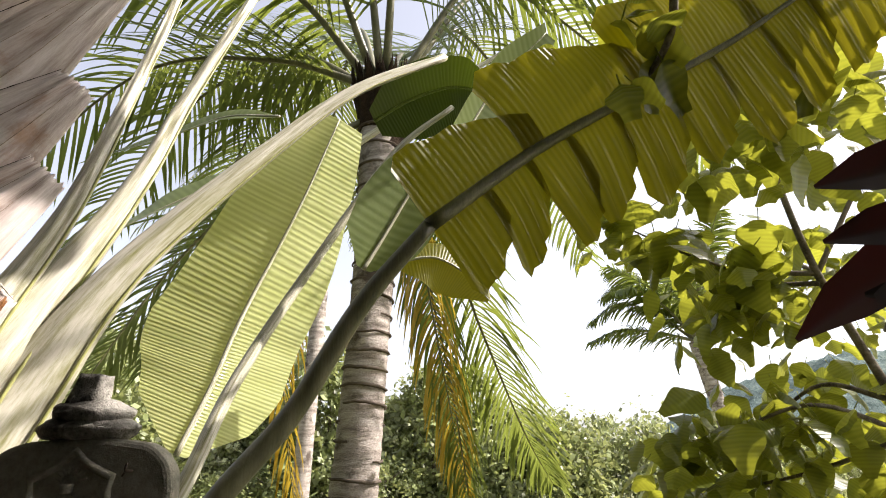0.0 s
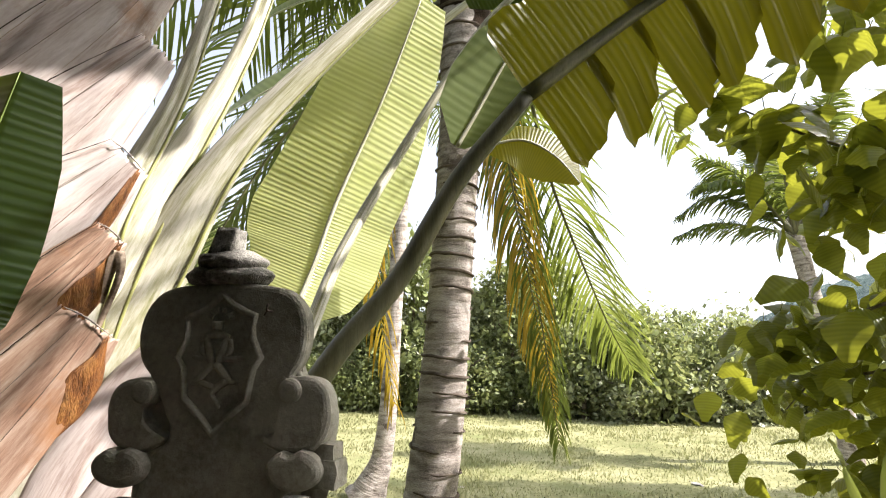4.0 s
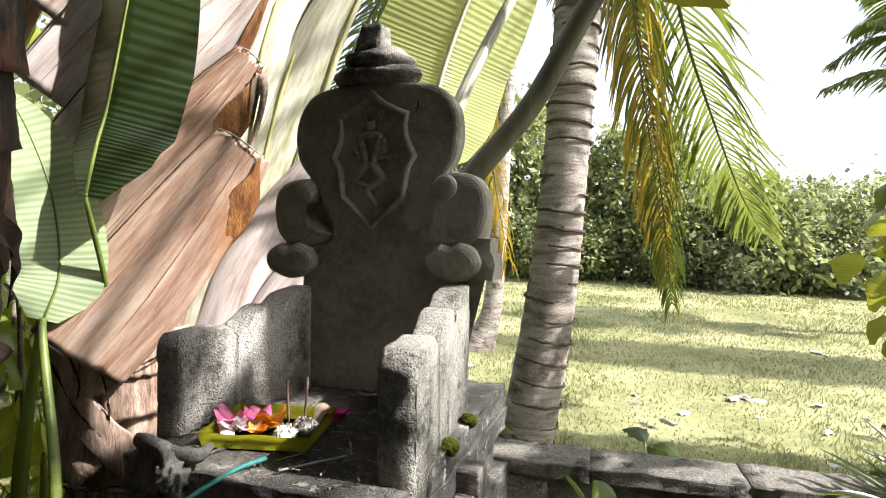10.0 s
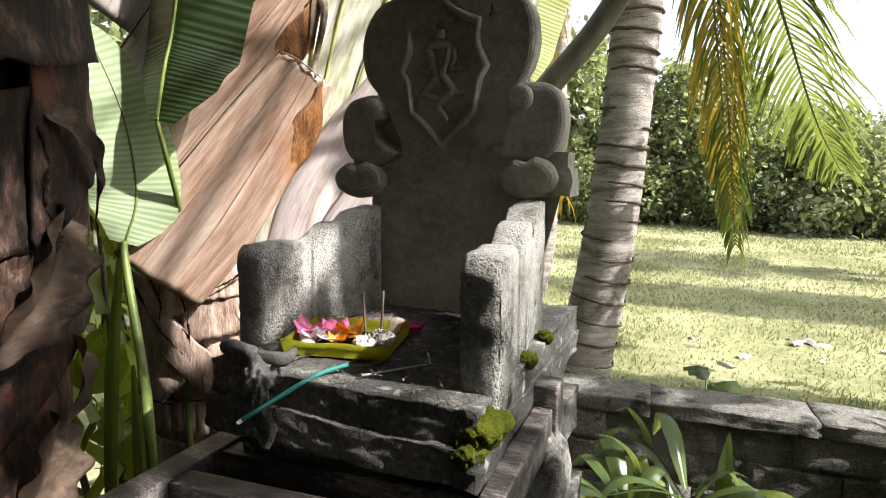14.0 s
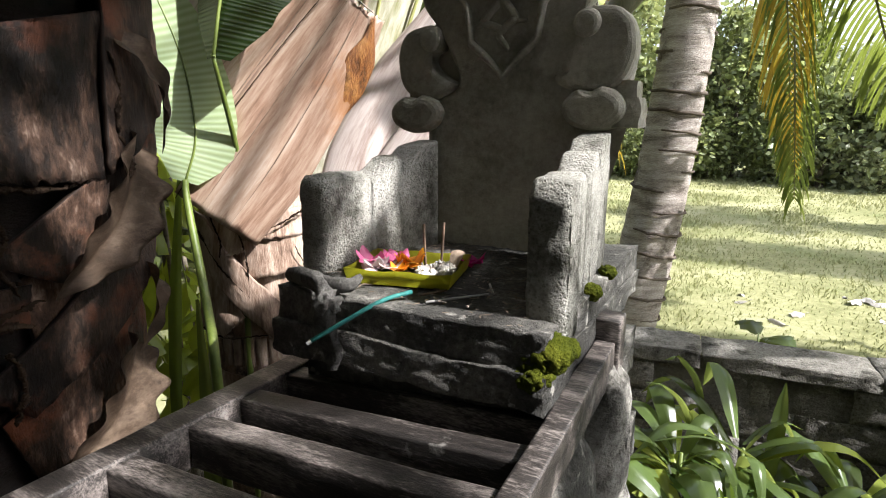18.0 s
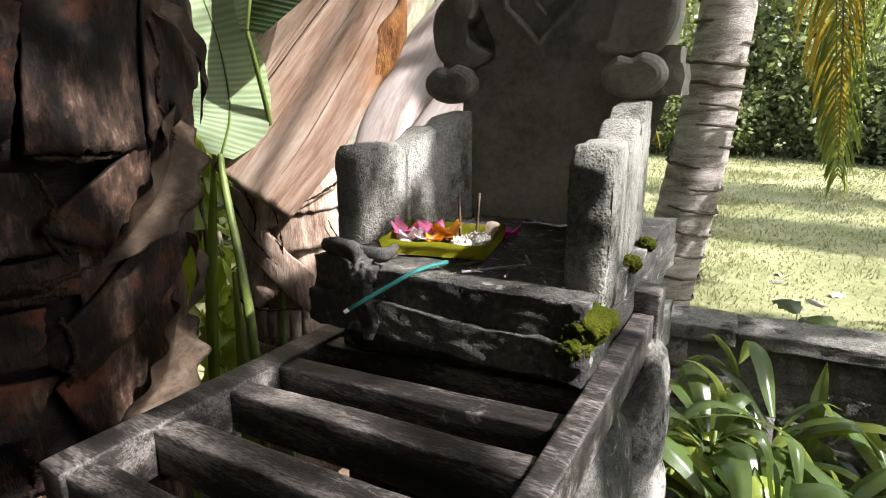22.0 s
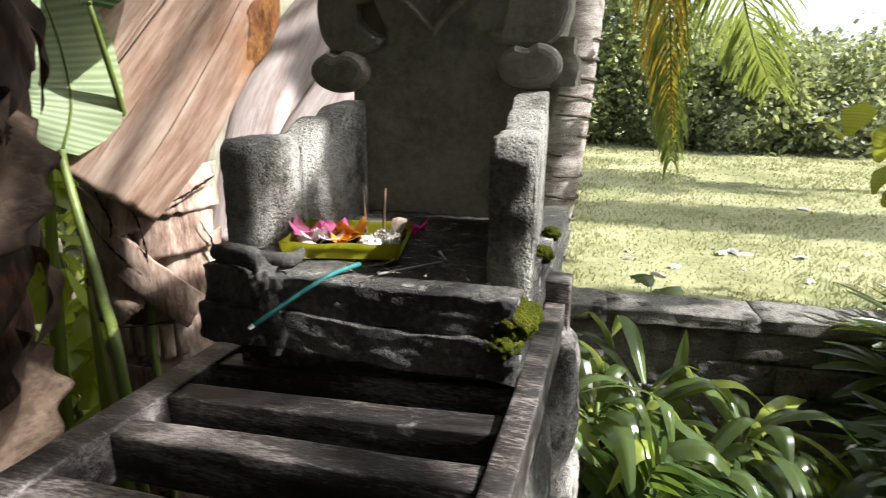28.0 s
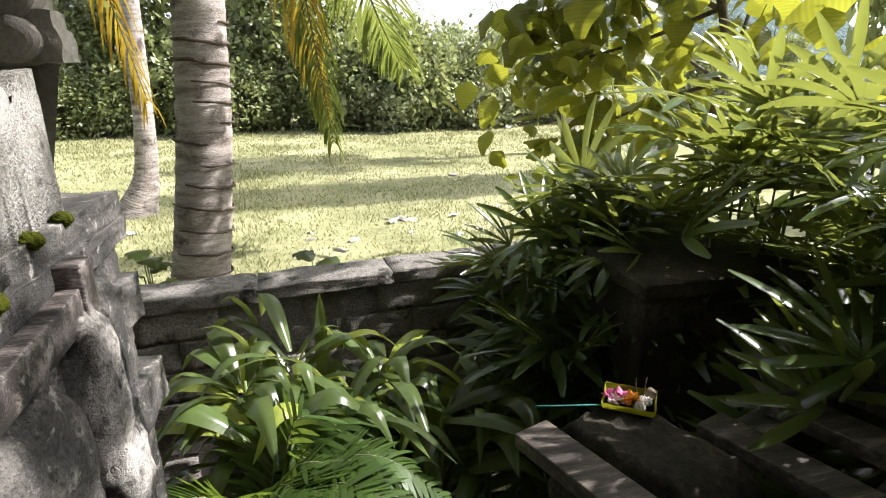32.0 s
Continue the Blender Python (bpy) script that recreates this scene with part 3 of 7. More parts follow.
def build_wall():
    along = (WALL_B - WALL_A).normalized()
    back = Vector((-along.y, along.x, 0))
    ang = math.atan2(along.y, along.x)
    length = (WALL_B - WALL_A).length
    turn = Euler((0, 0, ang)).to_matrix()
    bm = bmesh.new()
    box(bm, (0, 0.001, -0.1), (length, WALL_T - 0.004, WALL_TOP - 0.03), 0)
    bmesh.ops.rotate(bm, verts=bm.verts, matrix=turn)
    bmesh.ops.translate(bm, verts=bm.verts, vec=WALL_A)
    wall = part("wall_garden", bm, MORTAR, None, smooth=False)
    tagged(wall, "low weathered concrete block wall with a rough coping", "wall", kind="structure")
    kinds = []
    for s in range(4):
        b2 = bmesh.new()
        box(b2, (-0.113, -0.002, -0.0445), (0.113, WALL_T, 0.0445), 0, 0.0045, 6, s * 9)
        me = bpy.data.meshes.new("block")
        b2.to_mesh(me)
        b2.free()
        me.materials.append(BLOCK)
        me.polygons.foreach_set("use_smooth", [True] * len(me.polygons))
        kinds.append(me)
    rnd = random.Random(4)
    for c in range(8):
        z = WALL_TOP - 0.04 - 0.046 - c * 0.095
        x = 0.115 * (c % 2)
        while x < length:
            ob = new("block", kinds[rnd.randrange(4)])
            ob.parent = wall
            p = WALL_A + along * (x + 0.115) + Vector((0, 0, z)) + back * rnd.uniform(-0.006, 0.006)
            ob.matrix_basis = Matrix.LocRotScale(p, Euler((rnd.uniform(-0.01, 0.01), 0, ang + rnd.uniform(-0.012, 0.012))), (1, 1, 1))
            x += 0.23
    caps = []
    for s in range(3):
        b2 = bmesh.new()
        box(b2, (-0.2, -0.010, -0.020), (0.2, WALL_T + 0.012, 0.020), 0, 0.006, 8, s * 5 + 2)
        me = bpy.data.meshes.new("coping_stone")
        b2.to_mesh(me)
        b2.free()
        me.materials.append(BLOCK)
        me.polygons.foreach_set("use_smooth", [True] * len(me.polygons))
        caps.append(me)
    x = 0.0
    while x < length:
        ob = new("coping_stone", caps[rnd.randrange(3)])
        ob.parent = wall
        p = WALL_A + along * (x + 0.2) + Vector((0, 0, WALL_TOP - 0.020 + rnd.uniform(-0.003, 0.002)))
        ob.matrix_basis = Matrix.LocRotScale(p, Euler((0, rnd.uniform(-0.01, 0.01), ang)), (1, 1, 1))
        x += 0.402
    return wall


# ---- the stone seat shrine ----
def extrude_outline(bm, outline, y0, y1, rough=0.0, seed=0, chamfer=0.006):
    """A slab from an outline in x and z, between two depths, front edge worn round."""
    if sum(a[0] * b[1] - b[0] * a[1] for a, b in zip(outline, outline[1:] + outline[:1])) < 0:
        outline = outline[::-1]
    rings = []
    for y, inset in ((y0, chamfer), (y0 + chamfer * 0.12, chamfer * 0.55), (y0 + chamfer * 0.45, chamfer * 0.15), (y0 + chamfer, 0), (y1 - chamfer * 0.5, 0), (y1, chamfer)):
        ring = []
        n = len(outline)
        for i, (x, z) in enumerate(outline):
            a, b = Vector((*outline[i - 1], 0)), Vector((*outline[(i + 1) % n], 0))
            t = (b - a).normalized()
            nx, nz = -t.y, t.x
            q = Vector((x + nx * inset, y, z + nz * inset))
            if rough:
                q += noise.noise_vector(q * 40 + Vector((seed, 0, 0))) * rough
            ring.append(bm.verts.new(q))
        rings.append(ring)
    for r0, r1 in zip(rings, rings[1:]):
        for i in range(len(r0)):
            j = (i + 1) % len(r0)
            bm.faces.new((r0[i], r0[j], r1[j], r1[i]))
    front = bm.faces.new(rings[0][::-1])
    rear = bm.faces.new(rings[-1])
    bmesh.ops.triangulate(bm, faces=[front, rear])
    bmesh.ops.recalc_face_normals(bm, faces=bm.faces)
    return bm


def dense(pts, step=0.012):
    out = []
    for a, b in zip(pts, pts[1:] + pts[:1]):
        k = max(1, int(math.dist(a, b) / step))
        out += [(a[0] + (b[0] - a[0]) * i / k, a[1] + (b[1] - a[1]) * i / k) for i in range(k)]
    return out


def arc(cx, cz, r, a0, a1, n=10, rz=None):
    return [(cx + r * math.cos(radians(a0 + (a1 - a0) * i / n)), cz + (rz or r) * math.sin(radians(a0 + (a1 - a0) * i / n))) for i in range(n + 1)]


def build_throne():
    th = thing("stone_shrine_throne", (0, -0.05, 0), "grey carved stone shrine throne with scrolled back, weathered and mossy", "shrine")
    # back slab: head, waist and lower panel, before a plain rear plate
    right = [(0.0, 1.704), (0.055, 1.701), (0.083, 1.694), (0.102, 1.677), (0.111, 1.652), (0.111, 1.628), (0.105, 1.607), (0.092, 1.589), (0.078, 1.568), (0.066, 1.546), (0.058, 1.526), (0.062, 1.512), (0.082, 1.504), (0.097, 1.488), (0.101, 1.45), (0.101, 1.31)]
    rear = [(0.0, 1.690), (0.060, 1.688), (0.092, 1.660), (0.094, 1.605), (0.112, 1.580), (0.130, 1.574), (0.140, 1.555), (0.142, 1.535), (0.138, 1.510), (0.143, 1.490), (0.136, 1.469), (0.099, 1.460), (0.097, 1.31)]
    for nm, half, y0, y1, ch in (("backrest", right, 0.0, 0.026, 0.007), ("rear_plate", rear, 0.017, 0.042, 0.004)):
        line = spline([(x, 0, z) for x, z in half], 70)
        outline = [(p.x, p.z) for p in line] + [(-p.x, p.z) for p in line[-1:0:-1]]
        part(nm, extrude_outline(bmesh.new(), outline, y0, y1, 0.0014, 3, ch), PLASTER_STONE, th, smooth=False)
    # scrolls on both sides: an S band that ends in a knob over a deep slot
    for sx in (1, -1):
        band = [(0.060, 1.521), (0.076, 1.529), (0.091, 1.540), (0.098, 1.552), (0.094, 1.558), (0.084, 1.562), (0.080, 1.573), (0.085, 1.585), (0.097, 1.591), (0.115, 1.591), (0.132, 1.586), (0.143, 1.573), (0.147, 1.553), (0.145, 1.533), (0.138, 1.517), (0.125, 1.507), (0.105, 1.503), (0.085, 1.505), (0.068, 1.512)]
        k = 1.0 if sx > 0 else 0.965
        line = spline([(sx * k * x, 0, z - (0.004 if sx < 0 else 0)) for x, z in band + band[:1]], 110)[:-1]
        sc = part("scroll", extrude_outline(bmesh.new(), [(p.x, p.z) for p in line], -0.004, 0.026, 0.0013, sx * 5, 0.008), PLASTER_STONE, th, smooth=False)
        knob = arc(sx * 0.0965 * k, 1.5745 - (0.004 if sx < 0 else 0), 0.0155, 0, 350, 30)
        part("knob", extrude_outline(bmesh.new(), knob, -0.009, 0.01, 0.0012, 4 * sx, 0.007), PLASTER_STONE, sc, smooth=False)
        # round boss under the scroll, dented above
        rx, cx, cz = (0.034, 0.108, 1.487) if sx > 0 else (0.037, -0.113, 1.483)
        boss = [(x, z - 0.007 * max(0, 1 - abs(x - cx + 0.004) / 0.012) * (z > cz)) for x, z in arc(cx, cz, rx, 0, 354, 60, 0.0235)]
        part("boss", extrude_outline(bmesh.new(), boss, -0.014, 0.028, 0.0016, 9 * sx, 0.010), PLASTER_STONE, th, smooth=False)
    # broken lumps at the outer end of one boss
    for lo, hi, sd in (((0.128, -0.004, 1.468), (0.156, 0.036, 1.497), 2), ((0.124, 0.000, 1.497), (0.151, 0.034, 1.515), 6)):
        bm = box(bmesh.new(), lo, hi, 0, 0.004, 8, sd)
        part("broken_edge", bm, PLASTER_STONE, th, "rough broken stone edge", smooth=False)
    # raised lozenge frame
    loz = [(0, 1.690), (0.014, 1.677), (0.029, 1.669), (0.046, 1.662), (0.043, 1.648), (0.044, 1.634), (0.055, 1.612), (0.046, 1.599), (0.043, 1.580), (0.041, 1.562), (0.024, 1.548), (0.010, 1.535), (0, 1.523)]
    full = loz + [(-x, z) for x, z in loz[-2:0:-1]]
    bm = bmesh.new()
    n = len(full)
    ring = []
    for i, (x, z) in enumerate(full):
        d = Vector((x, 0, z - 1.61))
        d.normalize()
        p = Vector((x, 0, z))
        ring.append([bm.verts.new(p + d * 0.005 + Vector((0, 0.002, 0))), bm.verts.new(p + d * 0.002 + Vector((0, -0.0055, 0))), bm.verts.new(p - d * 0.003 + Vector((0, -0.0055, 0))), bm.verts.new(p - d * 0.006 + Vector((0, 0.002, 0)))])
    for i in range(n):
        a, b = ring[i], ring[(i + 1) % n]
        for k in range(3):
            bm.faces.new((a[k], b[k], b[k + 1], a[k + 1]))
    bmesh.ops.recalc_face_normals(bm, faces=bm.faces)
    part("lozenge_frame", bm, PLASTER_STONE, th)
    # worn relief inside it: one plain carved shape
    bm = bmesh.new()
    def limb(pts, r):
        tube(bm, [(x, -0.003, z) for x, z in pts], r, 8, flat=1.0)
    limb([(-0.018, 1.637), (-0.003, 1.640), (0.013, 1.636)], [0.004, 0.006, 0.004])
    limb([(-0.003, 1.656), (-0.003, 1.645)], [0.008, 0.007])
    for sx in (1, -1):
        limb([(sx * 0.014 - 0.003, 1.636), (sx * 0.008 - 0.003, 1.618), (sx * 0.004 - 0.003, 1.606)], [0.004, 0.006, 0.005])
        limb([(sx * 0.017 - 0.003, 1.634), (sx * 0.019 - 0.003, 1.622), (sx * 0.012 - 0.003, 1.612)], [0.004, 0.004, 0.003])
        limb([(sx * 0.008, 1.612), (sx * 0.022, 1.611), (sx * 0.033, 1.613)], [0.0045, 0.0035, 0.002])
    limb([(-0.001, 1.606), (0.013, 1.590), (0.018, 1.584), (0.029, 1.583)], [0.006, 0.005, 0.004, 0.002])
    limb([(-0.004, 1.606), (-0.020, 1.590), (-0.024, 1.584), (-0.006, 1.578), (0.003, 1.572)], [0.005, 0.005, 0.004, 0.004, 0.003])
    limb([(0.016, 1.586), (-0.004, 1.571), (0.004, 1.558), (0.007, 1.553)], [0.005, 0.004, 0.003, 0.002])
    limb([(-0.024, 1.584), (-0.033, 1.580)], [0.004, 0.002])
    for k in range(9):
        a = radians(20 + 17 * k)
        limb([(0.010 * math.cos(a), 1.656 + 0.010 * math.sin(a)), (0.019 * math.cos(a), 1.656 + 0.017 * math.sin(a))], [0.003, 0.0015])
    for v in bm.verts:
        v.co.y *= 0.6
    part("carved_relief", bm, PLASTER_STONE, th, "worn low relief in the same grey stone")
    # cap stones and finial
    for z, rx, rz, dx in ((1.714, 0.060, 0.014, -0.003), (1.731, 0.046, 0.014, -0.001)):
        bm = bmesh.new()
        r = bmesh.ops.create_uvsphere(bm, u_segments=36, v_segments=18, radius=1)
        for v in r["verts"]:
            k = math.hypot(v.co.x, v.co.y)
            k = (k ** 0.55) / max(k, 1e-4)
            v.co = Vector((v.co.x * rx * k + dx, v.co.y * 0.034 * k + 0.018, v.co.z * rz + z)) + noise.noise_vector(v.co * 1.6 + Vector((z * 90, 0, 0))) * 0.004 + noise.noise_vector(v.co * 6) * 0.0012
        part("cap_stone", bm, STONE, th, "flat weathered cap stone")
    bm = bmesh.new()
    box(bm, (-0.030, 0.000, 1.734), (0.008, 0.036, 1.777), 0, 0.003, 6, 4)
    for v in bm.verts:
        k = 1 - 6.5 * max(0, v.co.z - 1.736)
        v.co.x = -0.011 + (v.co.x + 0.011) * k + 0.12 * (v.co.z - 1.732)
        v.co.y = 0.019 + (v.co.y - 0.019) * k
    part("finial", bm, STONE, th, "blocky broken finial stub")
    # arms: low front, higher towards the back
    for sx in (1, -1):
        prof = [(-0.225, 1.30), (-0.225, 1.418), (-0.217, 1.430), (-0.165, 1.432), (-0.155, 1.424), (-0.150, 1.404), (-0.143, 1.418), (-0.102, 1.444), (-0.090, 1.446), (-0.083, 1.434), (-0.050, 1.456), (-0.01, 1.462), (-0.01, 1.30)]
        bm = bmesh.new()
        rings = []
        for x, ins in ((0.1185, 0.0035), (0.1195, 0.001), (0.124, 0), (0.135, -0.0005), (0.146, 0), (0.1505, 0.001), (0.1515, 0.0035)):
            ring = []
            for y, z in dense(prof, 0.006):
                q = Vector((x - 0.10 * (y + 0.225) if sx > 0 else 0.022 - x - 0.08 * (y + 0.225) * -1, (y if sx > 0 else y * 0.91) + (ins if y < -0.15 else -ins), (z if sx > 0 else 1.30 + (z - 1.30) * 0.93) - (ins if z > 1.35 else 0)))
                q += (noise.noise_vector(q * 55 + Vector((sx * 7, 0, 0))) * 0.0014 + noise.noise_vector(q * 170) * 0.0012)
                ring.append(bm.verts.new(q))
            rings.append(ring)
        for a, b in zip(rings, rings[1:]):
            for i in range(len(a)):
                j = (i + 1) % len(a)
                bm.faces.new((a[i], a[j], b[j], b[i]))
        e0, e1 = bm.faces.new(rings[0]), bm.faces.new(rings[-1][::-1])
        bmesh.ops.triangulate(bm, faces=[e0, e1])
        bmesh.ops.recalc_face_normals(bm, faces=bm.faces)
        part("armrest", bm, ROUGH_STONE, th, "pitted pale concrete armrest")
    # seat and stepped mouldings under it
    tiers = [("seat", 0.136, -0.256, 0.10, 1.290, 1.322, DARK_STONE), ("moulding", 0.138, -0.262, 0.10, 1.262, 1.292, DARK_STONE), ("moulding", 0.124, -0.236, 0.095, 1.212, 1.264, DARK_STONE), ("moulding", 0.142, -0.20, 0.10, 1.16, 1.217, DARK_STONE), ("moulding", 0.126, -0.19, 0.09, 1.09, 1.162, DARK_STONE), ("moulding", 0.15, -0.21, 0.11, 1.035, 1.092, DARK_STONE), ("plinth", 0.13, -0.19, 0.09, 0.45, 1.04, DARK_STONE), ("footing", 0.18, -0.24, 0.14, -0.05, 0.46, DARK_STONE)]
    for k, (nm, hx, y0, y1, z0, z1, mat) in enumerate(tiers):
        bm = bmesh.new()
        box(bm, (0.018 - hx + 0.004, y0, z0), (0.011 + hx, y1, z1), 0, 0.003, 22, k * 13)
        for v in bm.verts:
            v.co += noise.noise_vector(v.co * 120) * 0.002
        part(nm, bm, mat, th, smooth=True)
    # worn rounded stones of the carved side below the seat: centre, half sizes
    # the dark ones have shade put into their colour, beside paler STONE ones
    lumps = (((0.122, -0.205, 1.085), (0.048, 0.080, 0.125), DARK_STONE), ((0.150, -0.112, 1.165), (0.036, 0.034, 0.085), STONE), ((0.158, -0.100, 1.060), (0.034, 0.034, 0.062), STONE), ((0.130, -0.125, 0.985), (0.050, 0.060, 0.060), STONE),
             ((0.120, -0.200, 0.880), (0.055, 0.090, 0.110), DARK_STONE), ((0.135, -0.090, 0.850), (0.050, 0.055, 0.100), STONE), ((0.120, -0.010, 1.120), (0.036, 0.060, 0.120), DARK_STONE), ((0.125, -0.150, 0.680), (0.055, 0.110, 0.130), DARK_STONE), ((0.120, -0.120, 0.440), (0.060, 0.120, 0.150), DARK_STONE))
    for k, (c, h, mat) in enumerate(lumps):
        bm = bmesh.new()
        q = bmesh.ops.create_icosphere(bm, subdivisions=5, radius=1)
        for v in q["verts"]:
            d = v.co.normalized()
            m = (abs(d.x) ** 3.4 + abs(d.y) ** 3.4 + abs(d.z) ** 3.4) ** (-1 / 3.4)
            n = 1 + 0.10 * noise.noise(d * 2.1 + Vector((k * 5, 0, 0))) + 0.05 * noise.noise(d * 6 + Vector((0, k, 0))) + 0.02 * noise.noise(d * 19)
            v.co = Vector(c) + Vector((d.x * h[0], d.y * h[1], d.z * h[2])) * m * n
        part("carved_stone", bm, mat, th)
    # moss cushions
    for x, y, z, r in ((0.142, -0.238, 1.303, 0.020), (0.148, -0.215, 1.298, 0.013), (0.147, -0.13, 1.322, 0.010), (0.146, -0.06, 1.324, 0.009), (0.135, -0.236, 1.235, 0.008), (0.138, -0.252, 1.288, 0.014)):
        bm = bmesh.new()
        q = bmesh.ops.create_icosphere(bm, subdivisions=4, radius=1)
        for v in q["verts"]:
            d = 1 + 0.25 * noise.noise(v.co * 3 + Vector((x * 100, 0, 0))) + 0.22 * noise.noise(v.co * 11)
            v.co = Vector((x, y, z)) + Vector((v.co.x, v.co.y, v.co.z * 0.8)) * r * d
        part("moss_cushion", bm, MOSS, th, "thick yellow-green moss")
    bm = bmesh.new()
    tube(bm, [(0.065, 0.004, 1.668), (0.065, -0.012, 1.668), (0.066, -0.013, 1.676)], [0.0016, 0.0016, 0.0012], 6)
    tube(bm, [(0.065, -0.011, 1.668), (0.062, -0.012, 1.662)], [0.0014, 0.001], 6)
    part("bent_nail", bm, STEEL, th, "bent rusty nail")
    return th


# ---- timber rack in front of the seat ----
def build_rack():
    rk = thing("timber_rack", (0.0, -0.33, 0.0), "dark weathered open slatted timber rack before the throne", "rack")
    tilt = Matrix.Rotation(radians(-4.6), 3, "Y")
    def bar(name, lo, hi, seed, turn=None, cent=None):
        lo, hi = Vector(lo), Vector(hi)
        bm = bmesh.new()
        bmesh.ops.create_cube(bm, size=1)
        size = hi - lo
        for v in bm.verts:
            v.co = Vector((v.co.x * size.x, v.co.y * size.y, v.co.z * size.z))
        long = max(range(3), key=lambda k: size[k])
        bmesh.ops.subdivide_edges(bm, edges=[e for e in bm.edges if abs((e.verts[0].co - e.verts[1].co)[long]) > size[long] * 0.5], cuts=24)
        bmesh.ops.bevel(bm, geom=[e for e in bm.edges if len(e.link_faces) == 2 and e.calc_face_angle() > 0.5], offset=0.0022, segments=2, affect="EDGES", profile=0.6)
        for v in bm.verts:
            q = v.co * 1.0 + Vector((seed * 3.1, seed, 0))
            v.co += noise.noise_vector(q * 14) * 0.0011 + noise.noise_vector(q * 90) * 0.0004 + (lo + hi) / 2
        if turn:
            bmesh.ops.rotate(bm, cent=cent or (lo + hi) / 2, verts=bm.verts, matrix=turn)
        return part(name, bm, WOOD, rk)
    bar("rail", (-0.147, -0.49, 1.190), (-0.119, -0.165, 1.231), 1)
    bar("rail", (0.149, -0.48, 1.214), (0.168, -0.105, 1.250), 2, Matrix.Rotation(radians(4.0), 3, "X"), (0.16, -0.40, 1.25))
    bar("end_post", (0.144, -0.112, 1.232), (0.172, -0.082, 1.292), 3)
    for k, y in enumerate((-0.233, -0.292, -0.346, -0.413, -0.474)):
        bar("slat", (-0.121, y - 0.0125, 1.200), (0.149, y + 0.0115, 1.237), 4 + k, tilt, (0, y, 1.218))
    for x in (-0.133, 0.159):
        bar("leg", (x - 0.013, -0.488, 0.0), (x + 0.013, -0.458, 1.200), 12 + x)


# ---- offerings ----
def flower(name, centre, r, material, parent, petals=7, seed=0, label=""):
    rnd = random.Random(seed)
    bm = bmesh.new()
    for k in range(petals):
        a = 6.283 * k / petals + rnd.uniform(-0.3, 0.3)
        lift = rnd.uniform(0.2, 1.0)
        d = Vector((math.cos(a), math.sin(a), lift)).normalized()
        c = Vector(centre)
        blade(bm, [c, c + d * r * 0.55, c + d * r + Vector((0, 0, rnd.uniform(-0.3, 0.2) * r))], [0.12 * r, 0.42 * r, 0.34 * r, 0.05 * r], (-math.sin(a), math.cos(a), rnd.uniform(-0.3, 0.3)), 6, 2, 0.35, 0.15, 0, seed + k, 60)
    return part(name, bm, material, parent, label)


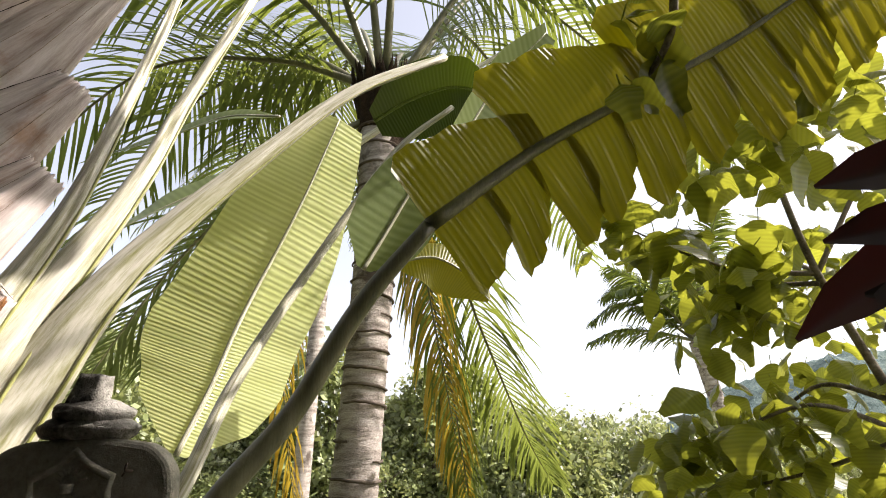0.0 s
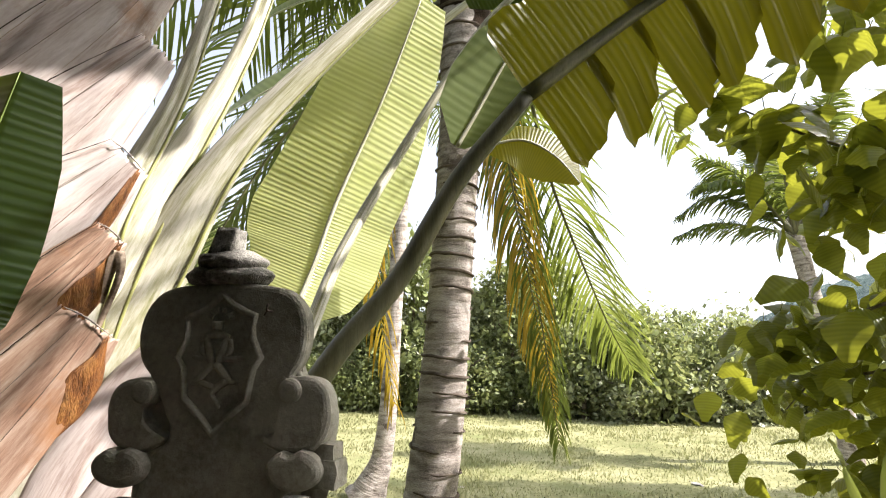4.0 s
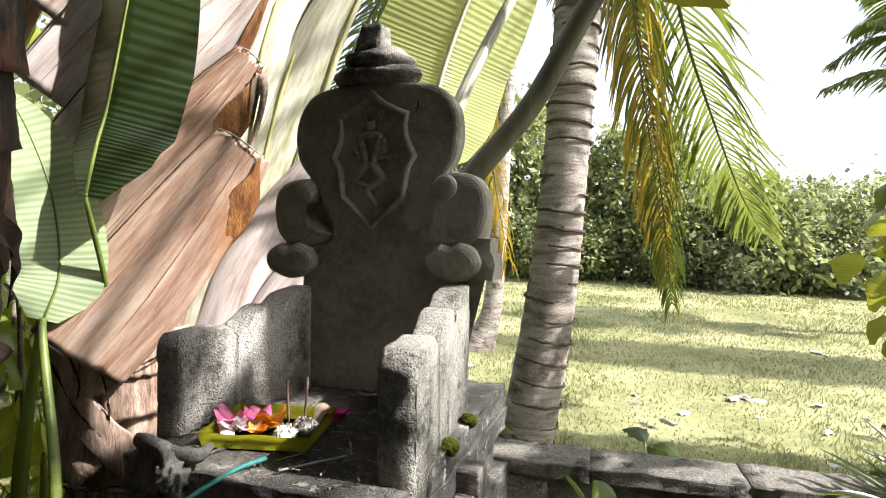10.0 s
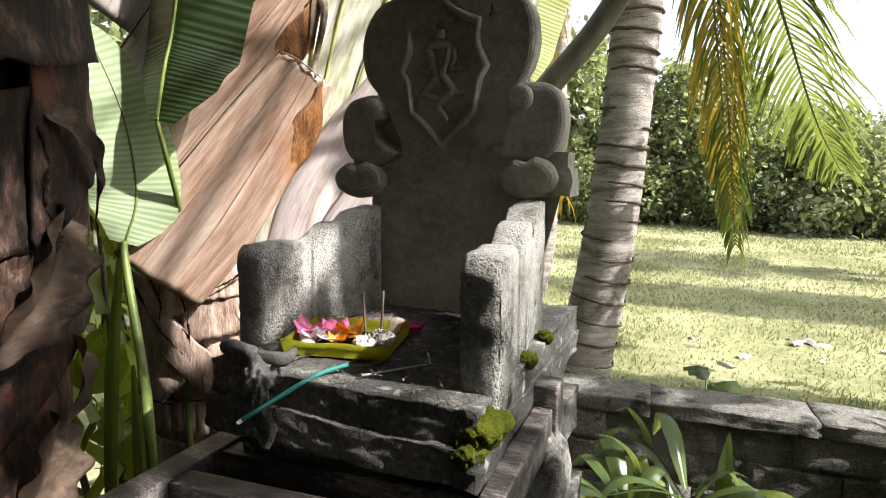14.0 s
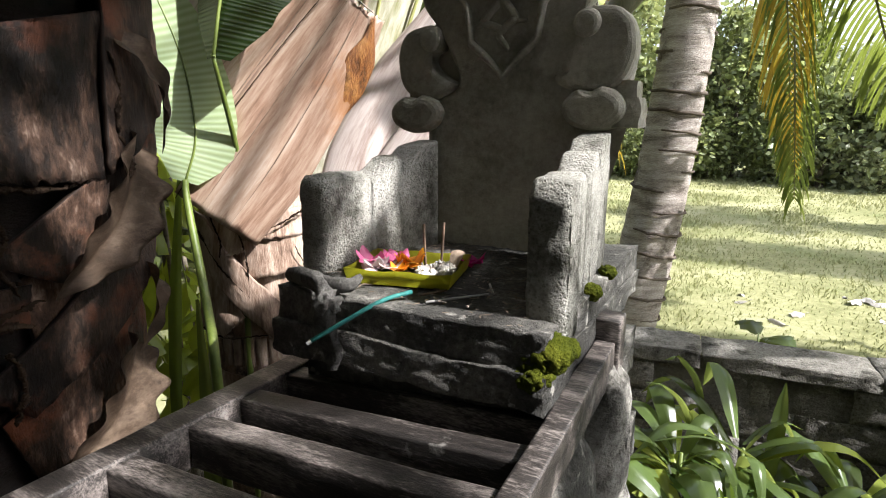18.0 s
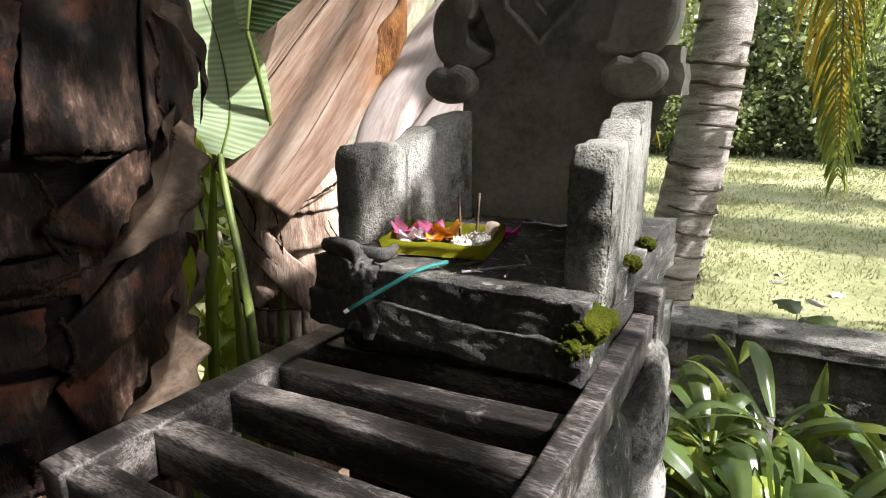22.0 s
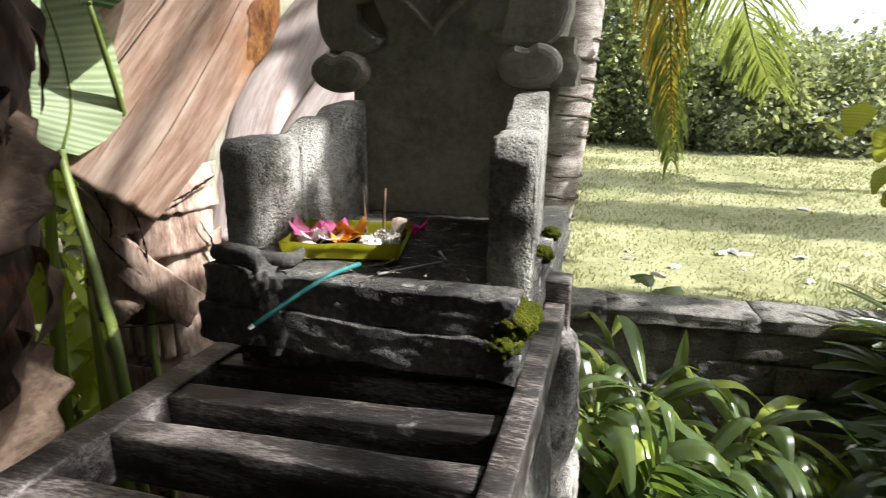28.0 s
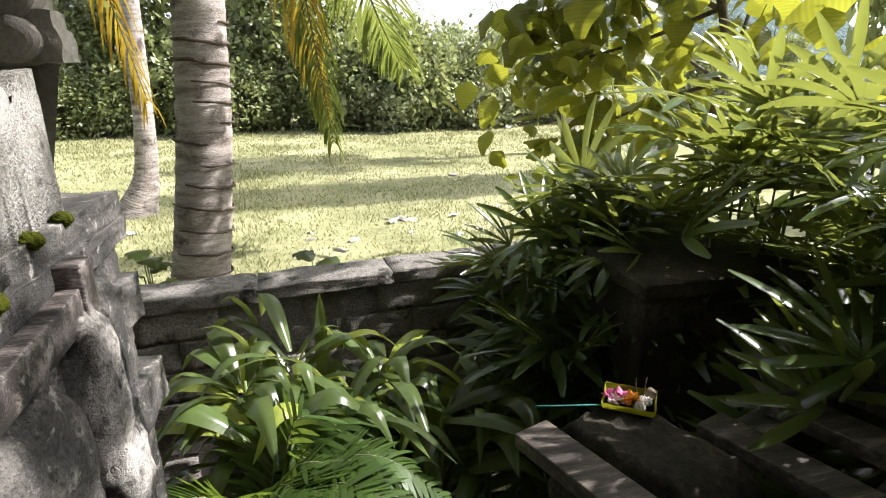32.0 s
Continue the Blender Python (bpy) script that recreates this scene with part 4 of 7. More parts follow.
def leaf_tray(centre, turn, size, label, tilt=0.0):
    """A shallow folded palm-leaf box with flowers, rice and incense."""
    cx, cy, cz = centre
    tr = thing("offering_tray", centre, label, "offering")
    rot = Euler((tilt, 0, turn)).to_matrix()
    def at(x, y, z):
        return rot @ Vector((x, y, z)) * size + Vector(centre)
    hx, hy, h = 0.058, 0.048, 0.017
    bm = bmesh.new()
    vs = [bm.verts.new(at(x, y, 0.001)) for x, y in ((-hx, -hy), (hx, -hy), (hx, hy), (-hx, hy))]
    bm.faces.new(vs)
    bmesh.ops.solidify(bm, geom=bm.faces, thickness=0.0012)
    part("base", bm, TRAY_LEAF, tr)
    for a, b in (((-hx, -hy), (hx, -hy)), ((hx, -hy), (hx, hy)), ((hx, hy), (-hx, hy)), ((-hx, hy), (-hx, -hy))):
        bm = bmesh.new()
        rows = []
        for i in range(9):
            s = i / 8
            x, y = a[0] + (b[0] - a[0]) * s, a[1] + (b[1] - a[1]) * s
            o = 1.07 + 0.012 * math.sin(s * 9)
            rows.append([bm.verts.new(at(x, y, 0)), bm.verts.new(at(x * 1.04, y * 1.04, h * 0.5)), bm.verts.new(at(x * o, y * o, h * (1 + 0.06 * math.sin(s * 14))))])
        for p, q in zip(rows, rows[1:]):
            for k in range(2):
                bm.faces.new((p[k], q[k], q[k + 1], p[k + 1]))
        bmesh.ops.solidify(bm, geom=bm.faces, thickness=0.0009)
        part("side", bm, TRAY_LEAF, tr)
    def fl(name, x, y, z, r, mat, petals, seed, lab=""):
        flower(name, at(x, y, z), r * size, mat, tr, petals, seed, lab)
    fl("flower", -0.046, -0.006, 0.014, 0.022, PINK, 8, 1, "bright pink petals")
    fl("flower", -0.034, -0.024, 0.012, 0.020, WHITE_PETAL, 9, 2, "white petals edged with pink")
    fl("flower", -0.020, 0.006, 0.014, 0.022, PINK, 8, 3, "pink petals")
    fl("flower", -0.018, -0.022, 0.013, 0.018, WHITE_PETAL, 8, 4, "white petals edged with pink")
    fl("flower", 0.004, -0.008, 0.016, 0.022, ORANGE, 12, 5, "orange marigold petals")
    fl("flower", -0.004, -0.026, 0.012, 0.014, ORANGE, 10, 6, "orange marigold petals")
    rnd = random.Random(12)
    for x, y, r in ((0.024, -0.020, 0.016), (0.040, 0.008, 0.013), (0.030, 0.018, 0.009)):
        bm = bmesh.new()
        q = bmesh.ops.create_icosphere(bm, subdivisions=3, radius=1)
        for v in q["verts"]:
            v.co = at(x, y, 0.004) + v.co * r * size * 0.86 * (1 + 0.25 * noise.noise(v.co * 4 + Vector((x * 90, 0, 0))))
        for k in range(60):
            d = Vector((rnd.gauss(0, 1), rnd.gauss(0, 1), abs(rnd.gauss(0, 0.8)))).normalized() * r * rnd.uniform(0.5, 1)
            c = at(x, y, 0.005) + d * size
            e = Vector((rnd.gauss(0, 1), rnd.gauss(0, 1), rnd.gauss(0, 1))).normalized() * 0.0032 * size
            tube(bm, [c - e, c + e], [0.0013 * size, 0.0013 * size], 5, 2)
        tagged(part("rice", bm, RICE, tr), "clump of white cooked rice", kind="stuff")
    for x, y, dx, hh in ((0.012, 0.022, -0.002, 0.058), (0.030, 0.026, 0.004, 0.060)):
        bm = bmesh.new()
        tube(bm, [at(x, y, 0.002), at(x + dx, y, hh)], [0.0017 * size, 0.0015 * size], 7)
        part("incense_stick", bm, STICK, tr, "short brown incense stick")
    bm = bmesh.new()
    blade(bm, [at(0.045, 0.03, 0.004), at(0.05, 0.036, 0.018), at(0.058, 0.04, 0.02)], [0.006, 0.011, 0.003], (1, -0.5, 0), 8, 2, 0.3)
    part("dry_leaf", bm, DEAD_LEAF, tr, "curled brown leaf")
    return tr


def build_offerings():
    leaf_tray((-0.022, -0.168, 1.3245), radians(14), 0.84, "yellow-green palm-leaf tray of pink and orange flowers on stone")
    f = thing("fallen_flower", (0.018, -0.108, 1.324), "magenta flower lying on the dark stone seat", "flower")
    flower("petals", (0.018, -0.108, 1.328), 0.016, MAGENTA, f, 9, 21)
    s = thing("teal_incense_stick", (0.0, -0.27, 1.33), "teal dyed incense stick with a pale burnt tip", "incense stick")
    bm = bmesh.new()
    tube(bm, [(0.014, -0.224, 1.3275), (-0.003, -0.252, 1.3225), (-0.033, -0.302, 1.300)], [0.0020, 0.0020, 0.0018], 8)
    part("stick", bm, TEAL, s)
    bm = bmesh.new()
    tube(bm, [(-0.033, -0.302, 1.300), (-0.035, -0.305, 1.298)], [0.0020, 0.0016], 8)
    part("tip", bm, ASH, s, "pale ash tip")
    for k, (a, b) in enumerate((((0.035, -0.235, 1.3245), (0.072, -0.188, 1.3245)), ((0.020, -0.222, 1.3245), (0.034, -0.196, 1.3245)), ((0.06, -0.16, 1.3245), (0.075, -0.185, 1.3245)))):
        st = thing("burnt_stick", a, "thin grey burnt incense stick on the seat", "incense stick", "burnt sticks on the seat")
        bm = bmesh.new()
        tube(bm, [a, b], [0.0012, 0.0010], 6)
        part("stick", bm, STICK if k == 1 else ASH, st)
    rnd = random.Random(31)
    verts, faces = [], []
    for k in range(420):
        x, y = rnd.uniform(-0.10, 0.13), rnd.uniform(-0.255, -0.02)
        z = 1.326
        a, r = rnd.uniform(0, 6.28), rnd.uniform(0.0006, 0.0035)
        strip(verts, faces, (x, y, z), (math.cos(a), math.sin(a), 0.15), (0, 0, 1), r * 3, r * 0.5, 0.3, 2)
    tagged(raw("litter", verts, faces, DEAD_LEAF), "dry leaf crumbs and ash scattered on the seat", "litter", kind="stuff")
    rg = thing("knotted_rag", (-0.045, -0.262, 1.327), "grey knotted rag rope tied at the throne corner", "rag")
    bm = bmesh.new()
    tube(bm, [(-0.117, -0.235, 1.328), (-0.088, -0.250, 1.334), (-0.058, -0.262, 1.335), (-0.045, -0.266, 1.327)], [0.007, 0.009, 0.010, 0.009], 12, 40, 0.75, 0.10, 2)
    tube(bm, [(-0.058, -0.262, 1.335), (-0.03, -0.258, 1.336), (-0.023, -0.246, 1.342)], [0.008, 0.007, 0.003], 10, 20, 0.7, 0.12, 5)
    part("rope", bm, CLOTH, rg)
    bm = bmesh.new()
    q = bmesh.ops.create_icosphere(bm, subdivisions=4, radius=1)
    for v in q["verts"]:
        v.co = Vector((-0.045, -0.268, 1.321)) + Vector((v.co.x * 0.012, v.co.y * 0.011, v.co.z * 0.013)) * (1 + 0.5 * noise.noise(v.co * 2.5) + 0.2 * noise.noise(v.co * 7))
    part("knot", bm, CLOTH, rg)
    for k, (dx, ln, w) in enumerate(((-0.006, 0.045, 0.006), (0.001, 0.058, 0.008), (0.007, 0.050, 0.006))):
        bm = bmesh.new()
        p = Vector((-0.045 + dx, -0.268 - 0.003 * k, 1.319))
        blade(bm, [p, p + Vector((0.002, -0.004, -ln * 0.4)), p + Vector((0.004 + dx * 0.3, 0.001, -ln * 0.8)), p + Vector((0.006, -0.002, -ln))], [w, w * 1.2, w * 0.9, w * 0.5], (0.8, 0.5, 0.1), 16, 4, 0.5, 0.25, 0, k, 60)
        bmesh.ops.solidify(bm, geom=bm.faces, thickness=0.002)
        part("rag_end", bm, CLOTH, rg, "frayed hanging end of the rag")


build_ground()
build_soil()
throne = build_throne()
build_rack()
build_offerings()


# ---- large fan-leaved plant behind the seat ----
def sheath(bm, pts, widths, out, curl=1.1, thick=0.004, n=26, m=10, jag=0.008, seed=0):
    """A clasping leaf base: a curved plate along a line, its free end torn, its sides curled in."""
    line = spline(pts, n)
    rnd = random.Random(seed)
    uvl = bm.loops.layers.uv.verify()
    length = sum((b - a).length for a, b in zip(line, line[1:]))
    outer, inner = [], []
    for i, p in enumerate(line):
        t = (line[min(i + 1, n)] - line[max(i - 1, 0)]).normalized()
        o = Vector(out)
        o = (o - t * o.dot(t)).normalized()
        side = t.cross(o)
        w = lerp_list(widths, i / n)
        r0, r1 = [], []
        for k in range(-m, m + 1):
            a = curl * k / m
            rad = w / curl * 1.15
            push = noise.noise(p * 9 + Vector((k * 0.25, seed, 0))) * 0.006
            q = p + side * (math.sin(a) * rad) + o * ((math.cos(a) - 1) * rad + push)
            if i >= n - 1:
                q += t * jag * rnd.uniform(-1, 1)
            r0.append(bm.verts.new(q))
            r1.append(bm.verts.new(q - o * thick))
        outer.append(r0)
        inner.append(r1)
    wide = max(widths)
    for i in range(n):
        for k in range(2 * m):
            f = bm.faces.new((outer[i][k], outer[i][k + 1], outer[i + 1][k + 1], outer[i + 1][k]))
            for lp, (a, b) in zip(f.loops, ((i, k), (i, k + 1), (i + 1, k + 1), (i + 1, k))):
                lp[uvl].uv = (seed * 1.37 + (b / m - 1) * wide, seed * 2.11 + a / n * length)
            bm.faces.new((inner[i][k + 1], inner[i][k], inner[i + 1][k], inner[i + 1][k + 1]))
        for k in (0, 2 * m):
            bm.faces.new((outer[i][k], outer[i + 1][k], inner[i + 1][k], inner[i][k]))
    for i in (0, n):
        for k in range(2 * m):
            bm.faces.new((outer[i][k], outer[i][k + 1], inner[i][k + 1], inner[i][k]))
    bmesh.ops.recalc_face_normals(bm, faces=bm.faces)
    return bm


def plate(bm, C, r, corners, lift=(0.004, 0.016), bulge=0.0, rag=0.004, seed=0, n=22, m=14, thick=0.005, flare=0.0):
    """A stiff old leaf-base plate bent round a trunk. corners: angle in degrees and height, upper left, upper right, lower right, lower left; it stands off by lift at its top and foot."""
    uvl = bm.loops.layers.uv.verify()
    (a0, h0), (a1, h1), (a2, h2), (a3, h3) = corners
    outer, inner = [], []
    for j in range(m + 1):
        v = j / m
        ro, ri = [], []
        for i in range(n + 1):
            u = i / n
            an = (a0 * (1 - u) + a1 * u) * (1 - v) + (a3 * (1 - u) + a2 * u) * v
            z = (h0 * (1 - u) + h1 * u) * (1 - v) + (h3 * (1 - u) + h2 * u) * v
            if v == 1:
                z += rag * (noise.noise(Vector((u * 14, seed, 0))) + 0.8 * noise.noise(Vector((u * 47, seed, 3))))
            if i in (0, n):
                an += rag * 140 * (noise.noise(Vector((v * 9, seed, 5 + i))) + 0.6 * noise.noise(Vector((v * 33, seed, i))))
            q = Vector((an * 0.05, z * 22, seed))
            rr = r + flare * (z - 1.2) + lift[0] + (lift[1] - lift[0]) * v * v + bulge * math.sin(math.pi * u) + 0.0045 * noise.noise(q) + 0.0016 * noise.noise(q * 4)
            d = Vector((math.cos(radians(an)), math.sin(radians(an)), 0))
            p = Vector((C.x, C.y, z))
            ro.append((bm.verts.new(p + d * rr), (radians(an) * r + seed * 0.37, z + seed * 0.21)))
            ri.append(bm.verts.new(p + d * (rr - thick)))
        outer.append(ro)
        inner.append(ri)
    for j in range(m):
        for i in range(n):
            quad = (outer[j][i], outer[j + 1][i], outer[j + 1][i + 1], outer[j][i + 1])
            f = bm.faces.new([w for w, _ in quad])
            for lp, (_, uv) in zip(f.loops, quad):
                lp[uvl].uv = uv
            bm.faces.new((inner[j][i], inner[j][i + 1], inner[j + 1][i + 1], inner[j + 1][i]))
        for i in (0, n):
            bm.faces.new((outer[j][i][0], inner[j][i], inner[j + 1][i], outer[j + 1][i][0]))
    for j in (0, m):
        for i in range(n):
            bm.faces.new((outer[j][i][0], outer[j][i + 1][0], inner[j][i + 1], inner[j][i]))
    bmesh.ops.recalc_face_normals(bm, faces=bm.faces)
    return bm


def ragged_line(bm, C, r, pts, width, seed, n=60):
    """A torn fibrous seam on a trunk, through places given as angle and height."""
    line = spline([C + Vector((math.cos(radians(a)), math.sin(radians(a)), 0)) * r + Vector((0, 0, z)) for a, z in pts], n)
    rnd = random.Random(seed)
    tube(bm, [p + noise.noise_vector(p * 160) * width * 0.9 for p in line], [width * 0.3] + [width * rnd.uniform(0.4, 1.3) for _ in range(14)] + [width * 0.2], 6, n * 2, 0.8, 0.5, seed)
    return bm


def build_fan_plant():
    fp = thing("travellers_palm", (-0.55, 0.16, 0), "tall fan-leaved palm with peeling brown sheaths and long pale stalks", "palm")
    bm = bmesh.new()
    tube(bm, [(-0.57, 0.13, -0.05), (-0.565, 0.14, 0.5), (-0.565, 0.17, 1.0), (-0.56, 0.2, 1.4), (-0.53, 0.26, 1.75)], [0.15, 0.14, 0.13, 0.075, 0.04], 22, 40, 1.0, 0.05, 3)
    part("trunk", bm, TAN_CORE, fp, "brown ringed trunk")
    # lower clasping plates round the trunk: crossing diagonal bands over blocks of old leaf scars
    CB = Vector((-0.565, 0.175, 0))
    bands = [
        (((-118, 1.33), (-62, 1.335), (-64, 1.25), (-104, 1.23)), (-0.004, 0.014)),
        (((-70, 1.335), (-8, 1.35), (-14, 1.28), (-66, 1.27)), (-0.006, 0.008)),
        (((-72, 1.31), (-14, 1.33), (-22, 1.215), (-66, 1.20)), (0.000, 0.012)),
        (((-150, 1.36), (-96, 1.31), (-32, 1.135), (-44, 1.085)), (0.012, 0.024)),
        (((-150, 1.28), (-100, 1.24), (-66, 1.13), (-86, 1.085)), (0.003, 0.014)),
        (((-62, 1.20), (-12, 1.24), (-16, 1.11), (-40, 1.12)), (0.000, 0.010)),
        (((-140, 1.16), (-96, 1.155), (-98, 1.09), (-140, 1.08)), (0.000, 0.008)),
        (((-52, 1.115), (-10, 1.12), (-12, 1.03), (-50, 1.02)), (0.000, 0.008)),
    ]
    for z in (0.93, 0.80, 0.66, 0.50, 0.34):
        bands.append((((-140, z + 0.09), (-70, z + 0.08), (-60, z - 0.05), (-130, z - 0.03)), (0.0, 0.012)))
        bands.append((((-80, z + 0.05), (-5, z + 0.10), (-10, z - 0.04), (-70, z - 0.07)), (0.004, 0.016)))
    for k, (c, lift) in enumerate(bands):
        bm = bmesh.new()
        plate(bm, CB, 0.136, c, lift, 0.004, 0.006, 20 + k)
        part("sheath", bm, OLD_SHEATH, fp)
    for k in range(6):
        a = -99 + 9.5 * k
        bm = bmesh.new()
        plate(bm, CB, 0.136, ((a, 1.085 + 0.003 * (k % 2)), (a + 8.3, 1.088), (a + 8.0, 1.032), (a + 0.5, 1.022 + 0.004 * (k % 3))), (0.004, 0.005), 0.002, 0.002, 60 + k, 8, 8)
        part("leaf_scar", bm, OLD_SHEATH, fp)
    for k, pts in enumerate((((-92, 1.36), (-84, 1.31), (-78, 1.27), (-80, 1.24)), ((-66, 1.30), (-62, 1.26), (-60, 1.20)), ((-104, 1.30), (-80, 1.225), (-56, 1.16), (-34, 1.105)), ((-60, 1.29), (-40, 1.30), (-18, 1.33)), ((-30, 1.26), (-24, 1.22), (-20, 1.14)), ((-110, 1.10), (-80, 1.092), (-50, 1.10)))):
        bm = bmesh.new()
        ragged_line(bm, CB, 0.1555, pts, 0.0019, k)
        part("ragged_seam", bm, FIBRE, fp, "black torn fibrous seam")
    # long flat sheaths of the fan, each rising to the right in one upright plane
    foot, along, toward = Vector((-0.56, 0.06, 0)), Vector((0.78, 0.62, 0)), Vector((0.62, -0.78, 0.05))
    big = [
        ([(0.0, 1.31), (0.072, 1.405), (0.146, 1.512), (0.208, 1.604), (0.247, 1.664)], [0.070, 0.078, 0.072, 0.060, 0.047], 0.046, BARK),
        ([(-0.03, 1.46), (0.035, 1.54), (0.118, 1.635), (0.208, 1.745), (0.262, 1.818)], [0.065, 0.062, 0.056, 0.046, 0.028], 0.034, BARK),
        ([(-0.03, 1.58), (0.10, 1.755), (0.19, 1.870), (0.272, 1.965)], [0.070, 0.075, 0.072, 0.040], 0.024, PALE_SHEATH),
        ([(-0.04, 1.72), (0.09, 1.895), (0.19, 2.030), (0.300, 2.190)], [0.075, 0.078, 0.074, 0.036], 0.016, PALE_SHEATH),
        ([(-0.05, 1.86), (0.08, 2.045), (0.20, 2.220), (0.310, 2.400)], [0.080, 0.084, 0.076, 0.034], 0.008, PALE_SHEATH),
        ([(-0.07, 2.00), (0.09, 2.240), (0.20, 2.420), (0.330, 2.680)], [0.085, 0.090, 0.080, 0.034], 0.000, PALE_SHEATH),
        ([(-0.10, 2.18), (0.05, 2.420), (0.20, 2.690), (0.300, 2.960)], [0.095, 0.10, 0.090, 0.040], -0.008, PALE_SHEATH),
        ([(-0.24, 1.70), (-0.14, 2.0), (-0.02, 2.3), (0.10, 2.7), (0.18, 3.0)], [0.08, 0.10, 0.10, 0.09, 0.05], -0.016, BARK),
    ]
    for k, (sz, w, off, mat) in enumerate(big):
        pts = [foot + along * s + toward * (off + (0.034, 0.022, 0.006, 0, 0)[j] * (k == 0)) + Vector((0, 0, z)) for j, (s, z) in enumerate(sz)]
        bm = bmesh.new()
        sheath(bm, pts, w, toward, 0.42, 0.003, 40, 14, 0.006, 40 + k)
        sh = part("sheath", bm, mat, fp, "pale pinkish papery sheath" if mat is PALE_SHEATH else "brown papery sheath with an orange tear")
        t = (pts[-1] - pts[-2]).normalized()
        dn = t.cross(toward).normalized()
        dn = dn if dn.z < 0 else -dn
        if k < 3:
            # raw orange edge where the sheath has torn along its lower margin
            a, b = pts[-3] + dn * w[-3] * 0.92, pts[-1] + dn * w[-1] * 0.8
            mid = pts[-2] + dn * w[-2] * 0.95
            bm = bmesh.new()
            sheath(bm, [a - toward * 0.014, mid - toward * 0.004, b - t * 0.006], [0.010, 0.026, 0.024, 0.010, 0.003] if k < 2 else [0.004, 0.012, 0.010, 0.004], toward + dn * 0.5, 0.6, 0.003, 26, 6, 0.006, 70 + k)
            part("torn_margin", bm, RAW_BARK, sh, "raw orange-brown torn margin")
            # pale frayed tip
            bm = bmesh.new()
            e0, e1 = pts[-1] - dn * w[-1] * 0.95, pts[-1] + dn * w[-1] * 0.95
            tube(bm, [e0 + toward * 0.003, e0.lerp(e1, 0.4) + t * 0.004 + toward * 0.002, e1 + toward * 0.001], [0.0005, 0.0014, 0.002, 0.0014, 0.0005], 6, 50, 0.6, 0.7, k)
            part("frayed_tip", bm, PALE_DRY, sh, "pale frayed tip")
        bm = bmesh.new()
        tube(bm, [p - dn * (lerp_list(w, j / (len(pts) - 1)) * 0.98) + toward * 0.001 for j, p in enumerate(pts)], [0.0008, 0.0014, 0.0008, 0.0011, 0.0005], 5, 60, 0.7, 0.6, k)
        part("dark_seam", bm, FIBRE, sh, "dark ragged seam")
        for g, f in enumerate((0.42, -0.35)):
            bm = bmesh.new()
            n0 = len(pts) - 1
            tube(bm, [p - dn * (lerp_list(w, j / n0) * f * (1 - 0.3 * j / n0)) + toward * 0.0015 for j, p in enumerate(pts)], [0.0002, 0.0008, 0.0005, 0.0009, 0.0002], 5, 60, 0.6, 0.6, k + 9 * g)
            part("crease", bm, DEAD_LEAF, sh, "thin brown crease")
    # long stalks; the first are wide flat bands that clasp one another at the foot
    stalks = [
        ([(-0.49, 0.20, 1.30), (-0.46, 0.25, 1.62), (-0.43, 0.30, 1.88), (-0.385, 0.40, 2.19), (-0.355, 0.47, 2.53), (-0.33, 0.53, 2.86), (-0.31, 0.58, 3.25)], [0.075, 0.070, 0.034, 0.021, 0.016, 0.013, 0.010], PETIOLE),
        ([(-0.46, 0.19, 1.25), (-0.455, 0.26, 1.60), (-0.405, 0.33, 1.85), (-0.32, 0.50, 2.29), (-0.272, 0.58, 2.60), (-0.20, 0.66, 2.95), (-0.12, 0.74, 3.32)], [0.085, 0.080, 0.050, 0.026, 0.019, 0.015, 0.012], PETIOLE),
        ([(-0.44, 0.18, 1.25), (-0.432, 0.26, 1.50), (-0.36, 0.36, 1.79), (-0.245, 0.44, 2.09), (-0.02, 0.60, 2.47), (0.17, 0.71, 2.725), (0.43, 0.86, 2.96)], [0.085, 0.085, 0.060, 0.034, 0.022, 0.016, 0.012], PETIOLE),
        ([(-0.41, 0.17, 1.20), (-0.385, 0.24, 1.40), (-0.33, 0.31, 1.56), (-0.25, 0.37, 1.72)], [0.060, 0.065, 0.055, 0.02], PALE_SHEATH),
        ([(-0.35, 0.18, 1.12), (-0.33, 0.24, 1.32), (-0.27, 0.30, 1.46), (-0.18, 0.35, 1.60)], [0.050, 0.055, 0.045, 0.012], PALE_SHEATH),
        ([(-0.30, 0.34, 1.20), (-0.19, 0.44, 1.45), (-0.12, 0.527, 1.632), (-0.076, 0.639, 1.866), (0.048, 0.801, 2.214), (0.259, 0.876, 2.598), (0.444, 0.93, 2.80)], [0.03, 0.024, 0.018, 0.016, 0.014, 0.012, 0.010], PETIOLE),
        ([(-0.20, 0.28, 1.22), (-0.08, 0.37, 1.47), (0.003, 0.416, 1.624), (0.108, 0.468, 1.771), (0.232, 0.486, 1.989), (0.378, 0.489, 2.169)], [0.034, 0.028, 0.024, 0.023, 0.022, 0.018], DARK_PETIOLE),
        ([(-0.52, 1.60, 2.3), (-0.42, 1.63, 2.78), (0.006, 1.677, 3.158), (0.428, 1.723, 3.494), (0.75, 1.76, 3.75)], [0.022, 0.022, 0.020, 0.018, 0.012], PETIOLE),
    ]
